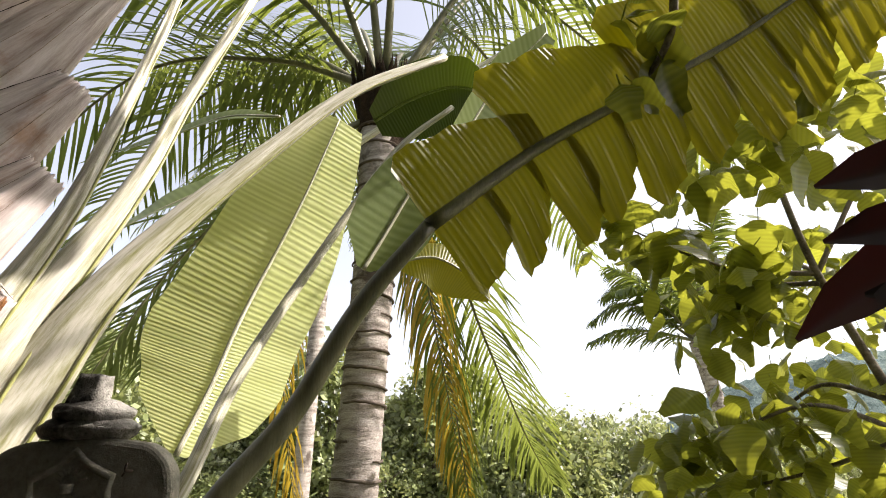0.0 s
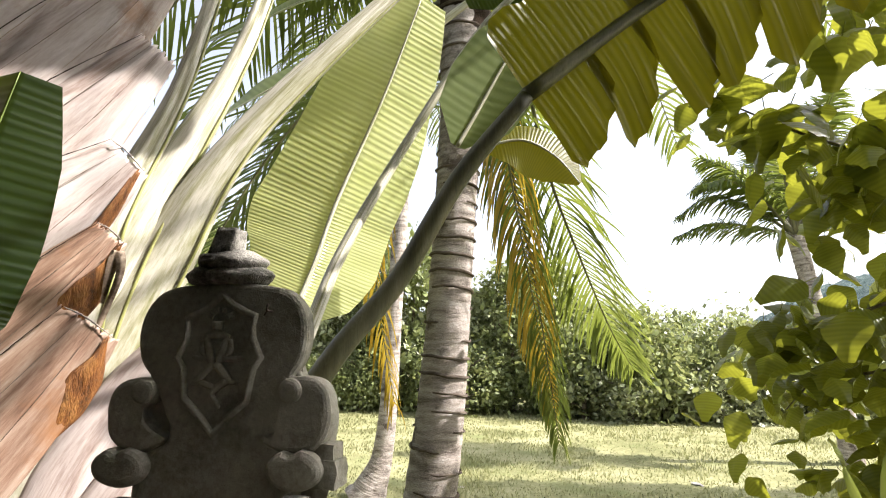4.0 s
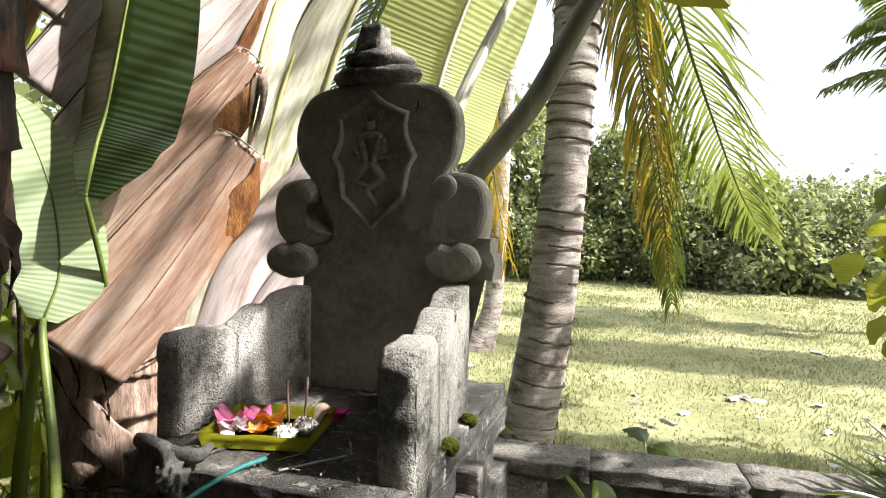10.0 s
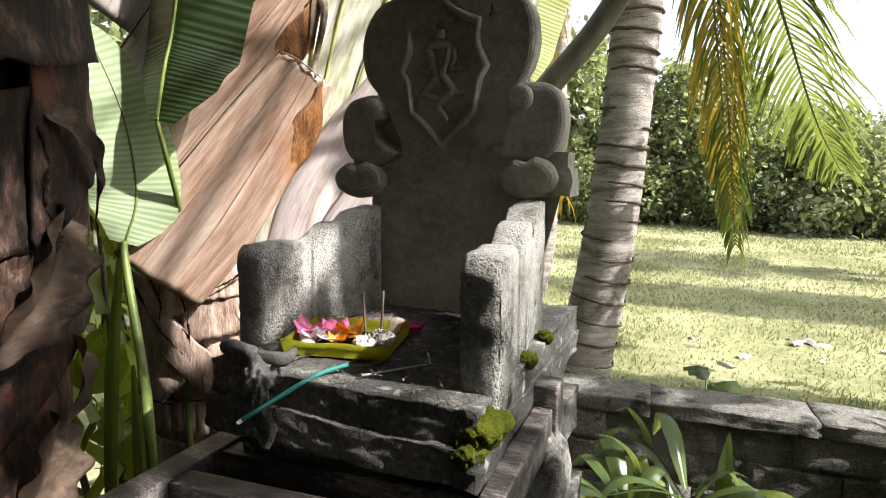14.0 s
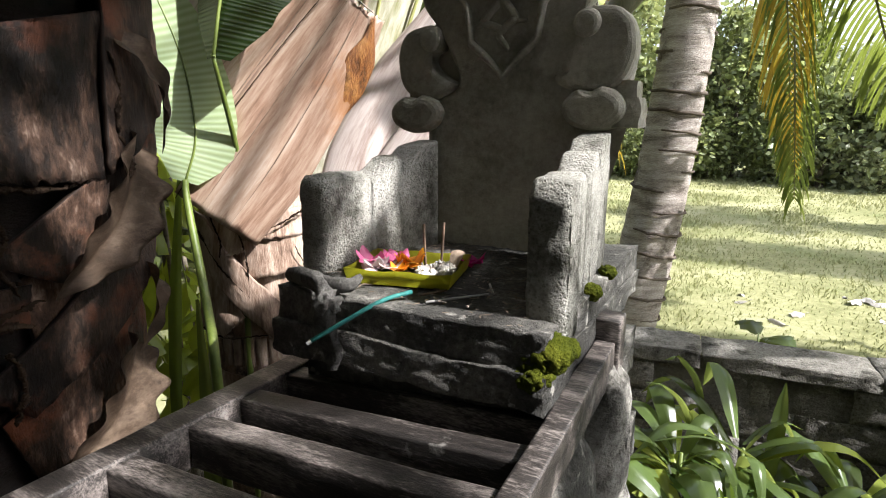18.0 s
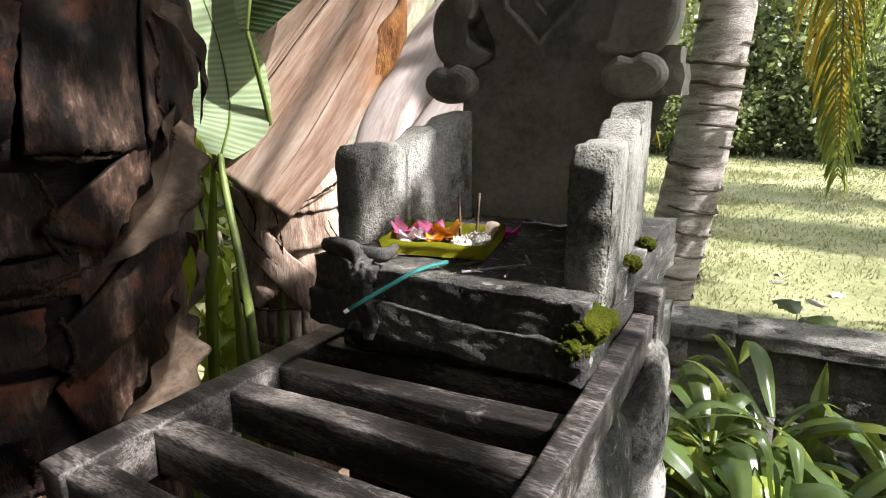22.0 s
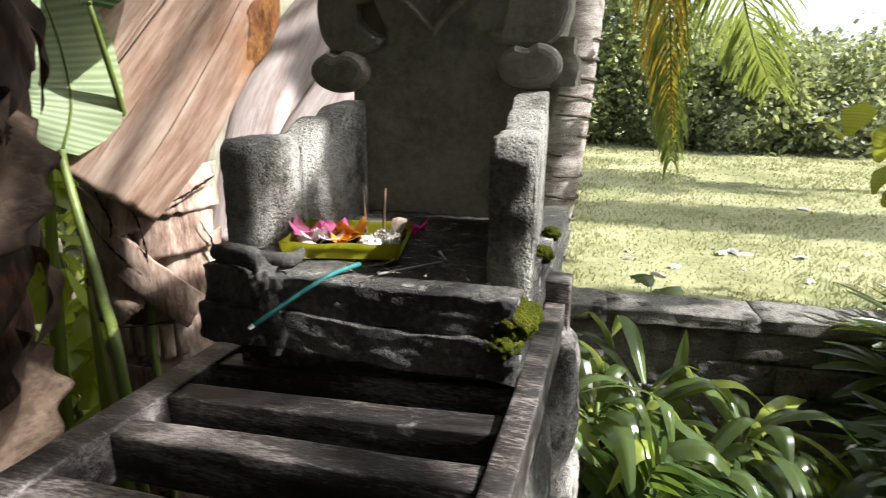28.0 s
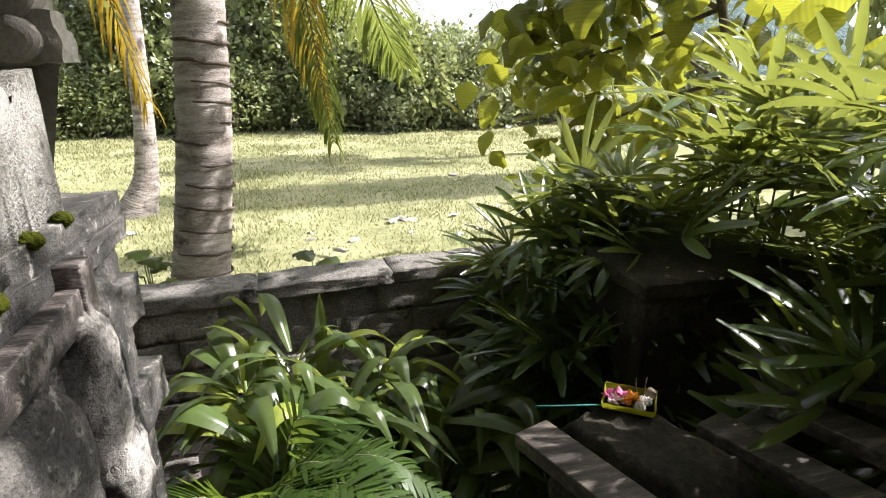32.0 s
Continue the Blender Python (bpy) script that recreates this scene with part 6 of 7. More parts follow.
def build_palms():
    cp = thing("coconut_palm", (-0.31, 2.25, 0), "coconut palm with pale ringed leaning trunk and drooping fronds", "palm")
    palm_trunk("trunk", [(-0.345, 2.22, -0.05), (-0.235, 2.25, 0.4), (-0.125, 2.27, 1.1), (-0.07, 2.28, 1.7), (-0.035, 2.3, 2.3), (0.0, 2.32, 3.0), (0.02, 2.35, 3.9)], [0.155, 0.142, 0.128, 0.116, 0.112, 0.118, 0.15], 40, cp, 3)
    top = Vector((0.02, 2.35, 3.9))
    bm = bmesh.new()
    for k in range(16):
        a = 6.283 * k / 16
        o = Vector((math.cos(a), math.sin(a), 0))
        sheath(bm, [top + o * 0.13 + Vector((0, 0, -0.55)), top + o * 0.16 + Vector((0, 0, -0.2)), top + o * 0.22 + Vector((0, 0, 0.15))], [0.08, 0.07, 0.02], o, 0.7, 0.006, 10, 5, 0.06, k)
    part("fibre_crown", bm, FIBRE, cp, "brown fibrous leaf bases")
    def arch(a, reach, rise, drop, z0=0.1):
        d = Vector((math.cos(a), math.sin(a), 0))
        return [top + d * 0.08 + Vector((0, 0, z0)), top + d * reach * 0.3 + Vector((0, 0, rise)), top + d * reach * 0.65 + Vector((0, 0, rise * 0.7)), top + d * reach + Vector((0, 0, -drop))]
    for k, (a, reach, rise, drop) in enumerate(((180, 2.6, 0.35, 0.9), (205, 2.4, 0.7, 0.5), (232, 2.2, 0.9, 0.2), (160, 2.6, 0.6, 0.6), (140, 2.4, 0.9, 0.3), (262, 2.2, 1.1, 0.2), (284, 2.3, 1.2, 0.0), (352, 2.5, 1.0, 0.3), (20, 2.7, 1.2, 0.1), (50, 2.6, 1.1, 0.4), (85, 2.6, 1.0, 0.5), (115, 2.5, 1.2, 0.2))):
        frond(cp, arch(radians(a), reach, rise, drop), 70, 0.62, 0.016, 0.9, FROND, 100 + k, 0.03)
    # old fronds hanging towards the field
    frond(cp, [(0.05, 2.45, 3.75), (0.20, 3.2, 3.55), (0.26, 3.72, 2.98), (0.38, 4.1, 2.40), (0.50, 4.35, 1.55), (0.58, 4.5, 0.9)], 80, 0.50, 0.014, 2.4, FROND, 131, 0.022, label="hanging half-dry frond")
    frond(cp, [(0.05, 2.45, 3.75), (0.35, 3.2, 3.65), (0.56, 3.75, 2.98), (0.80, 4.05, 2.38), (1.03, 4.28, 1.85), (1.22, 4.42, 1.52)], 80, 0.62, 0.015, 1.1, FROND, 132, 0.024)
    frond(cp, [(0.02, 2.5, 3.7), (0.18, 3.3, 3.3), (0.30, 3.9, 2.6), (0.42, 4.3, 1.9), (0.52, 4.5, 1.2)], 60, 0.50, 0.013, 3.0, DRY_FROND, 133, 0.016, label="yellowed dead frond")
    frond(cp, [(-0.15, 2.35, 3.7), (-0.45, 2.3, 3.3), (-0.55, 2.4, 2.6), (-0.50, 2.5, 1.9), (-0.42, 2.6, 1.35)], 50, 0.4, 0.010, 3.0, DRY_FROND, 134, 0.014, label="yellowed dead frond")
    frond(cp, [(-0.1, 2.4, 3.8), (-0.6, 2.7, 3.6), (-1.2, 2.9, 3.0), (-1.6, 3.0, 2.3)], 76, 0.62, 0.016, 1.2, FROND, 135, 0.024)
    frond(cp, [(-0.1, 2.3, 3.7), (-0.5, 2.2, 3.4), (-1.05, 2.15, 2.75), (-1.45, 2.1, 2.0)], 76, 0.55, 0.015, 0.8, FROND, 136, 0.024)
    sp = thing("slim_palm", (-1.49, 6.15, 0), "slim palm with a pale ringed trunk and flared base", "palm")
    palm_trunk("trunk", [(-1.62, 6.15, -0.03), (-1.56, 6.15, 0.10), (-1.44, 6.17, 0.45), (-1.38, 6.2, 1.1), (-1.35, 6.25, 2.2), (-1.3, 6.3, 3.6), (-1.28, 6.3, 4.6)], [0.27, 0.20, 0.125, 0.105, 0.10, 0.095, 0.09], 60, sp, 5, False)
    t2 = Vector((-1.28, 6.3, 4.6))
    for k in range(11):
        a = 6.283 * k / 11 + 0.2
        d = Vector((math.cos(a), math.sin(a), 0))
        frond(sp, [t2, t2 + d * 0.7 + Vector((0, 0, 0.8)), t2 + d * 1.5 + Vector((0, 0, 0.7)), t2 + d * 2.2 + Vector((0, 0, -0.2))], 44, 0.5, 0.016, 0.9, FROND, 200 + k, 0.025)
    fpm = thing("far_coconut_palm", (5.0, 9.6, 0), "distant coconut palm with ragged grey-green crown", "palm")
    palm_trunk("trunk", [(5.3, 9.5, -0.05), (5.2, 9.5, 1.5), (5.0, 9.5, 2.7), (4.85, 9.5, 3.7)], [0.17, 0.14, 0.13, 0.14], 30, fpm, 6, False)
    t3 = Vector((4.85, 9.5, 3.7))
    for k, (a, reach, rise, end) in enumerate(((180, 1.9, 0.25, 0.05), (170, 1.8, 0.8, 0.5), (150, 1.6, 1.3, 1.1), (120, 1.5, 1.6, 1.6), (90, 1.5, 1.7, 1.9), (70, 1.6, 1.5, 1.6), (40, 1.7, 1.2, 1.0), (10, 1.9, 0.8, 0.4), (-20, 1.8, 0.4, 0.0), (200, 1.7, 0.9, 0.8), (240, 1.4, 1.4, 1.6), (280, 1.3, 1.6, 2.0), (320, 1.5, 1.2, 1.2), (188, 1.5, 1.2, 1.4), (100, 0.8, 1.9, 2.4))):
        d = Vector((math.cos(radians(a)), math.sin(radians(a)), 0))
        frond(fpm, [t3, t3 + d * reach * 0.35 + Vector((0, 0, rise * 0.7)), t3 + d * reach * 0.7 + Vector((0, 0, rise)), t3 + d * reach + Vector((0, 0, end))], 64, 0.55, 0.024, 1.0, FROND, 300 + k, 0.035)


# ---- woodland at the field's far edge ----
def leaf_cloud(seed, clumps, per, size, box_dims, low=0.0):
    """Corner and face arrays of many folded leaves in uneven clumps filling a crown."""
    rng = np.random.default_rng(seed)
    hx, hy, h = box_dims
    cs = []
    for _ in range(clumps):
        z = low + (h - low) * rng.random() ** 0.8
        f = math.sqrt(max(0.08, 1 - (abs(z - h * 0.45) / (h * 0.62)) ** 2))
        a, r = rng.uniform(0, 6.283), math.sqrt(rng.random()) * 0.5 + 0.5
        cs.append((math.cos(a) * hx * f * r, math.sin(a) * hy * f * r, z, rng.uniform(0.2, 0.42) * min(hx, 1.2)))
    verts, faces = [], []
    for cx, cy, cz, cr in cs:
        P = rng.normal(0, 0.62, (per, 3)) * cr + (cx, cy, cz)
        D = rng.normal(0, 1, (per, 3)) + (0, 0, -0.35)
        D /= np.linalg.norm(D, axis=1)[:, None]
        U = rng.normal(0, 1, (per, 3)) + (0.3, -0.3, 0.9)
        S = np.cross(D, U)
        S /= np.linalg.norm(S, axis=1)[:, None] + 1e-6
        L = size * rng.uniform(0.35, 1.3, (per, 1))
        b = len(verts)
        q = np.stack([P, P + D * L * 0.5 + S * L * 0.30, P + D * L, P + D * L * 0.5 - S * L * 0.30], 1).reshape(-1, 3)
        verts.extend(q.tolist())
        for k in range(per):
            s = b + 4 * k
            faces.append((s, s + 1, s + 2, s + 3))
    return verts, faces


def build_woodland():
    kinds = []
    for k, (hx, h, mat, nm, clumps, size, lab) in enumerate(((1.4, 5.2, FAR_LEAF, "woodland_tree", 120, 0.24, "dense broad-leaved tree at the field edge"), (1.2, 3.4, PALE_BUSH, "woodland_tree", 90, 0.22, "bushy dark green tree at the field edge"), (1.2, 2.3, FAR_LEAF, "shrub", 90, 0.17, "dense green shrub at the field edge"), (0.9, 1.2, PALE_BUSH, "shrub", 40, 0.15, "low pale green sunlit shrub"))):
        t = thing(nm, (0, 0, 0), lab, "tree" if nm != "shrub" else "shrub", "trees along the field edge")
        bm = bmesh.new()
        rnd = random.Random(k)
        tube(bm, [(0, 0, -0.1), (0.05, 0, h * 0.3), (0.0, 0.05, h * 0.6), (0.1, 0, h * 0.85)], [0.09, 0.07, 0.05, 0.02], 8, 16)
        for j in range(6):
            a = j * 1.05
            z = h * (0.25 + 0.09 * j)
            tube(bm, [(0.03, 0, z), (math.cos(a) * hx * 0.4, math.sin(a) * hx * 0.4, z + h * 0.12), (math.cos(a) * hx * 0.75, math.sin(a) * hx * 0.75, z + h * 0.2)], [0.035, 0.025, 0.008], 6, 8)
        part("trunk", bm, BRANCH, t)
        v, f = leaf_cloud(50 + k, clumps, 46, size, (hx, hx * 0.8, h), 0.05 if k else 0.35)
        raw("crown", v, f, mat, t)
        kinds.append(t)
    rnd = random.Random(9)
    spots = []
    for k in range(17):
        x = -11 + 0.92 * k
        spots.append((0 if rnd.random() < 0.55 else 1, x + rnd.uniform(-0.3, 0.3), 17.6 + rnd.uniform(-0.5, 1.2), rnd.uniform(0.62, 1.15) * (1.0 if x < 0.5 else 0.82 if x < 3 else 0.68)))
    for k in range(17):
        x = -10 + 0.95 * k
        spots.append((2, x + rnd.uniform(-0.4, 0.4), 16.4 + rnd.uniform(-0.5, 0.6), rnd.uniform(0.45, 1.15)))
    for k in range(14):
        x = 3.2 + 0.9 * k
        spots.append((3 if k % 3 else 2, x + rnd.uniform(-0.3, 0.3), 15.8 + rnd.uniform(-0.4, 1.6), rnd.uniform(0.8, 1.2)))
        spots.append((3, 1.2 + 0.55 * k, 15.4 + rnd.uniform(-0.3, 0.8), rnd.uniform(0.7, 1.35)))
    for k in range(16):
        x = 3 + 1.5 * k
        spots.append((0 if k % 3 else 1, x, 23 + rnd.uniform(-1, 4), rnd.uniform(0.5, 0.66)))
    for k in range(14):
        spots.append((k % 2, -8.5 - rnd.uniform(0, 2), -1 + 1.35 * k, rnd.uniform(0.9, 1.2)))
    for x, y, s in ((-4.6, 2.4, 1.0), (-5.0, 1.2, 1.1), (-5.2, 3.6, 1.0), (-5.6, 0.2, 1.2), (-4.9, 4.9, 1.0)):
        spots.append((2, x, y, s))
    # tall slender trees east of the field, added out of view so their shade lies across the grass
    for x, y, sx, sy, sz in ((10.2, 7.2, 0.8, 0.50, 2.05), (11.2, 7.25, 0.8, 0.45, 2.25), (10.7, 6.75, 0.8, 0.40, 2.1), (6.2, 3.68, 0.35, 0.2, 1.22), (6.45, 3.55, 0.35, 0.22, 1.25)):
        copy_thing(kinds[0], Matrix.LocRotScale((x, y, ground_z(x, y)), Euler((0, 0, 0)), (sx, sy, sz)))
    for i, x, y, s in spots:
        m = Matrix.LocRotScale((x, y, ground_z(x, y)), Euler((0, 0, rnd.uniform(0, 6.28))), (s, s, s * rnd.uniform(0.9, 1.1)))
        if s:
            copy_thing(kinds[i], m)
    for i, t in enumerate(kinds):
        t.location = (-13 - 2.2 * i, 18.5, 0)
    # wooded hill far behind
    verts, faces = [], []
    nx, ny = 120, 30
    for j in range(ny):
        for i in range(nx):
            x = -30 + 130 * i / (nx - 1)
            y = 60 + 60 * j / (ny - 1)
            rise = 15 * math.exp(-((x - 66) / 24) ** 2) * math.sin(math.pi * 0.5 * min(1, j / 16)) + 2.0 * min(1, j / 10)
            verts.append((x, y, rise + 1.4 * noise.noise(Vector((x * 0.3, y * 0.3, 0))) + 0.7 * noise.noise(Vector((x * 1.1, y * 1.1, 4))) + 0.5))
    faces = [(j * nx + i, j * nx + i + 1, (j + 1) * nx + i + 1, (j + 1) * nx + i) for j in range(ny - 1) for i in range(nx - 1)]
    tagged(raw("backdrop", verts, faces, HILL, None, smooth=True), "hazy wooded hill beyond the field", "hill", kind="structure")


# ---- broad-leaved tree over the yard ----
def broad_leaf_mesh(name, length, width, mat, seed, cup=0.3, heart=True):
    bm = bmesh.new()
    blade(bm, [(0, 0, 0), (length * 0.33, 0, length * 0.04), (length * 0.66, 0, length * 0.0), (length, 0, -length * 0.16)], [0.25 * width if heart else 0.05 * width, 0.9 * width, 1.0 * width, 0.85 * width, 0.5 * width, 0.02], (0, 1, 0), 14, 4, cup, 0.06, 0, seed, 10)
    tube(bm, [(-length * 0.25, 0, 0.01), (0, 0, 0)], [0.002, 0.002], 5, 2)
    ob = part(name, bm, mat)
    me = ob.data
    bpy.data.objects.remove(ob)
    return me


def leafy_branch(parent, pts, radii, meshes, count, rnd, spread=0.16, name="branch", leaf_name="leaf", size=(0.7, 1.2), from_s=0.3):
    bm = bmesh.new()
    tube(bm, pts, radii, 8, 24, 1.0, 0.04, 3)
    br = part(name, bm, BRANCH, parent)
    line = spline(pts, 40)
    off = base_of(br)
    for k in range(count):
        s = from_s + (1 - from_s) * rnd.random()
        p = line[int(s * 40)] + Vector((rnd.gauss(0, spread), rnd.gauss(0, spread), rnd.gauss(0, spread * 0.7)))
        ob = new(leaf_name, meshes[rnd.randrange(len(meshes))])
        ob.parent = br
        z = rnd.uniform(size[0], size[1])
        ob.matrix_basis = Matrix.LocRotScale(p - off, Euler((rnd.gauss(0, 0.5), rnd.uniform(0.1, 1.2), rnd.uniform(0, 6.28))), (z, z, z))
    return br


def build_broad_tree():
    t = thing("broad_leaved_tree", (2.45, 2.2, 0), "broad-leaved tree with large yellow-green backlit leaves", "tree")
    bm = bmesh.new()
    tube(bm, [(2.55, 2.25, -0.05), (2.5, 2.2, 0.6), (2.48, 1.95, 1.4), (2.42, 2.0, 1.9), (2.2, 1.95, 2.5), (2.05, 1.85, 3.1), (1.9, 1.7, 3.8)], [0.05, 0.04, 0.026, 0.022, 0.018, 0.015, 0.012], 12, 40, 1.0, 0.04, 2)
    part("trunk", bm, BRANCH, t)
    me = [broad_leaf_mesh("leaf", 0.17, 0.074, TEAK, 1), broad_leaf_mesh("leaf", 0.20, 0.086, TEAK, 2, 0.15), broad_leaf_mesh("leaf", 0.15, 0.068, TEAK, 3, 0.5)]
    rnd = random.Random(15)
    for pts, cnt, sp in (
        ([(2.45, 2.0, 1.75), (2.1, 2.1, 1.9), (1.75, 2.3, 1.78), (1.45, 2.4, 1.75)], 34, 0.10),
        ([(2.42, 2.0, 1.9), (2.25, 2.3, 2.0), (1.95, 2.6, 1.65), (1.7, 2.7, 1.35)], 30, 0.12),
        ([(2.2, 1.95, 2.5), (1.95, 2.05, 2.55), (1.65, 2.0, 2.62), (1.2, 1.97, 2.85)], 40, 0.10),
        ([(2.2, 1.95, 2.45), (2.0, 2.2, 2.5), (1.85, 2.3, 2.3)], 26, 0.12),
        ([(2.05, 1.85, 3.1), (1.85, 1.6, 3.0), (1.6, 1.2, 2.95), (1.4, 0.75, 2.95)], 60, 0.17),
        ([(2.48, 1.95, 1.4), (2.7, 2.1, 1.7), (2.9, 2.2, 2.2), (3.0, 2.2, 2.8)], 46, 0.22),
        ([(2.48, 1.95, 1.4), (2.3, 2.2, 1.3), (2.1, 2.5, 1.15), (1.95, 2.7, 1.0)], 40, 0.16),
        ([(2.2, 1.95, 2.5), (2.5, 1.8, 3.0), (2.8, 1.5, 3.4), (3.0, 1.2, 3.7)], 44, 0.25),
        ([(2.45, 2.0, 1.75), (2.2, 2.4, 1.6), (1.95, 2.9, 1.5), (1.8, 3.3, 1.45)], 40, 0.16),
        ([(2.48, 1.95, 1.4), (2.7, 2.5, 1.5), (2.8, 3.0, 1.7), (2.9, 3.5, 1.9)], 46, 0.25),
        ([(2.2, 1.95, 2.5), (2.4, 2.4, 2.7), (2.6, 2.9, 2.8), (2.8, 3.3, 2.9)], 46, 0.25),
    ):
        leafy_branch(t, pts, [0.014, 0.010, 0.007, 0.003], me, int(cnt * 1.9), rnd, sp * 1.2)
    # unseen branches, added to dapple the dark trunk, armrests and slats with shade
    leafy_branch(t, [(2.3, 1.0, 4.4), (2.2, 0.3, 4.3), (2.05, -0.25, 3.95), (2.0, -0.80, 3.75)], [0.010, 0.008, 0.006, 0.003], me, 75, rnd, 0.15, from_s=0.66)
    leafy_branch(t, [(2.2, 0.3, 4.15), (2.3, -0.2, 3.6), (2.1, -0.45, 3.2), (2.0, -0.6, 2.9)], [0.012, 0.010, 0.007, 0.003], me, 7, rnd, 0.15, from_s=0.5)
    leafy_branch(t, [(2.3, 1.0, 4.4), (1.75, 0.1, 3.7), (1.25, -0.30, 3.0), (1.08, -0.50, 2.62)], [0.010, 0.008, 0.006, 0.003], me, 11, rnd, 0.11, from_s=0.66)
    leafy_branch(t, [(2.4, 1.9, 2.2), (2.1, 0.9, 2.7), (1.75, 0.30, 3.0), (1.58, 0.08, 3.06), (1.5, -0.07, 3.06)], [0.010, 0.008, 0.006, 0.004, 0.003], me, 8, rnd, 0.07, from_s=0.60)
    leafy_branch(t, [(2.2, 0.9, 2.6), (1.5, 0.35, 2.78), (1.30, 0.10, 2.77), (1.42, -0.18, 2.75), (1.43, -0.42, 2.73), (1.34, -0.60, 2.68)], [0.008, 0.006, 0.005, 0.004, 0.003, 0.002], me, 13, random.Random(12), 0.022, size=(0.32, 0.5), from_s=0.45)
    leafy_branch(t, [(2.2, 0.9, 2.6), (1.9, 0.3, 2.75), (1.65, -0.12, 2.78), (1.55, -0.28, 2.76), (1.5, -0.44, 2.70)], [0.010, 0.008, 0.006, 0.004, 0.003], me, 3, rnd, 0.05, size=(0.4, 0.6), from_s=0.62)
    for pts in ([(2.48, 1.95, 1.3), (2.6, 1.2, 1.4), (2.5, 0.6, 1.5), (2.4, 0.1, 1.6)],):
        leafy_branch(t, pts, [0.014, 0.010, 0.007, 0.003], me, 60, rnd, 0.2)
    # bare crooked twig over the long blade
    b2 = thing("overhanging_branch", (0.95, 0.5, 2.6), "grey crooked branch with a few green leaves overhead", "branch")
    me2 = [broad_leaf_mesh("leaf", 0.13, 0.045, TEAK, 4, 0.3)]
    leafy_branch(b2, [(1.25, 0.2, 3.3), (1.02, 0.36, 2.85), (0.99, 0.46, 2.66), (0.93, 0.54, 2.58), (0.86, 0.56, 2.56)], [0.014, 0.012, 0.010, 0.007, 0.003], me2, 12, rnd, 0.06)
    leafy_branch(b2, [(1.25, 0.2, 3.3), (1.45, 0.44, 3.26), (1.62, 0.54, 3.22), (1.8, 0.6, 3.2)], [0.010, 0.007, 0.005, 0.003], me, 18, rnd, 0.08, from_s=0.35)


# ---- yard planting on the right ----
def fan_leaf_mesh(name, blades, length, width, seed, spread=2.6, droop=0.5):
    verts, faces = [], []
    rnd = random.Random(seed)
    for k in range(blades):
        a = -spread / 2 + spread * k / (blades - 1)
        ln = length * (1 - 0.18 * abs(a)) * rnd.uniform(0.9, 1.08)
        d = Vector((math.cos(a), math.sin(a), rnd.uniform(-0.05, 0.12)))
        side = Vector((-math.sin(a), math.cos(a), 0))
        q = Vector((0, 0, 0))
        s0 = len(verts)
        n = 7
        for i in range(n + 1):
            s = i / n
            w = width * (0.25 + 1.6 * s) * (1 - s ** 3) + 0.002
            if s > 0.93:
                w = width * 0.35
            verts += [tuple(q - side * w), tuple(q + Vector((0, 0, -w * 0.35))), tuple(q + side * w)]
            d = (d + Vector((0, 0, -droop * (0.4 + s) / n))).normalized()
            q = q + d * (ln / n)
        for i in range(n):
            b = s0 + 3 * i
            faces += [(b, b + 1, b + 4, b + 3), (b + 1, b + 2, b + 5, b + 4)]
    me = bpy.data.meshes.new(name)
    me.from_pydata(verts, [], faces)
    me.materials.append(RHAPIS)
    me.polygons.foreach_set("use_smooth", [True] * len(me.polygons))
    return me


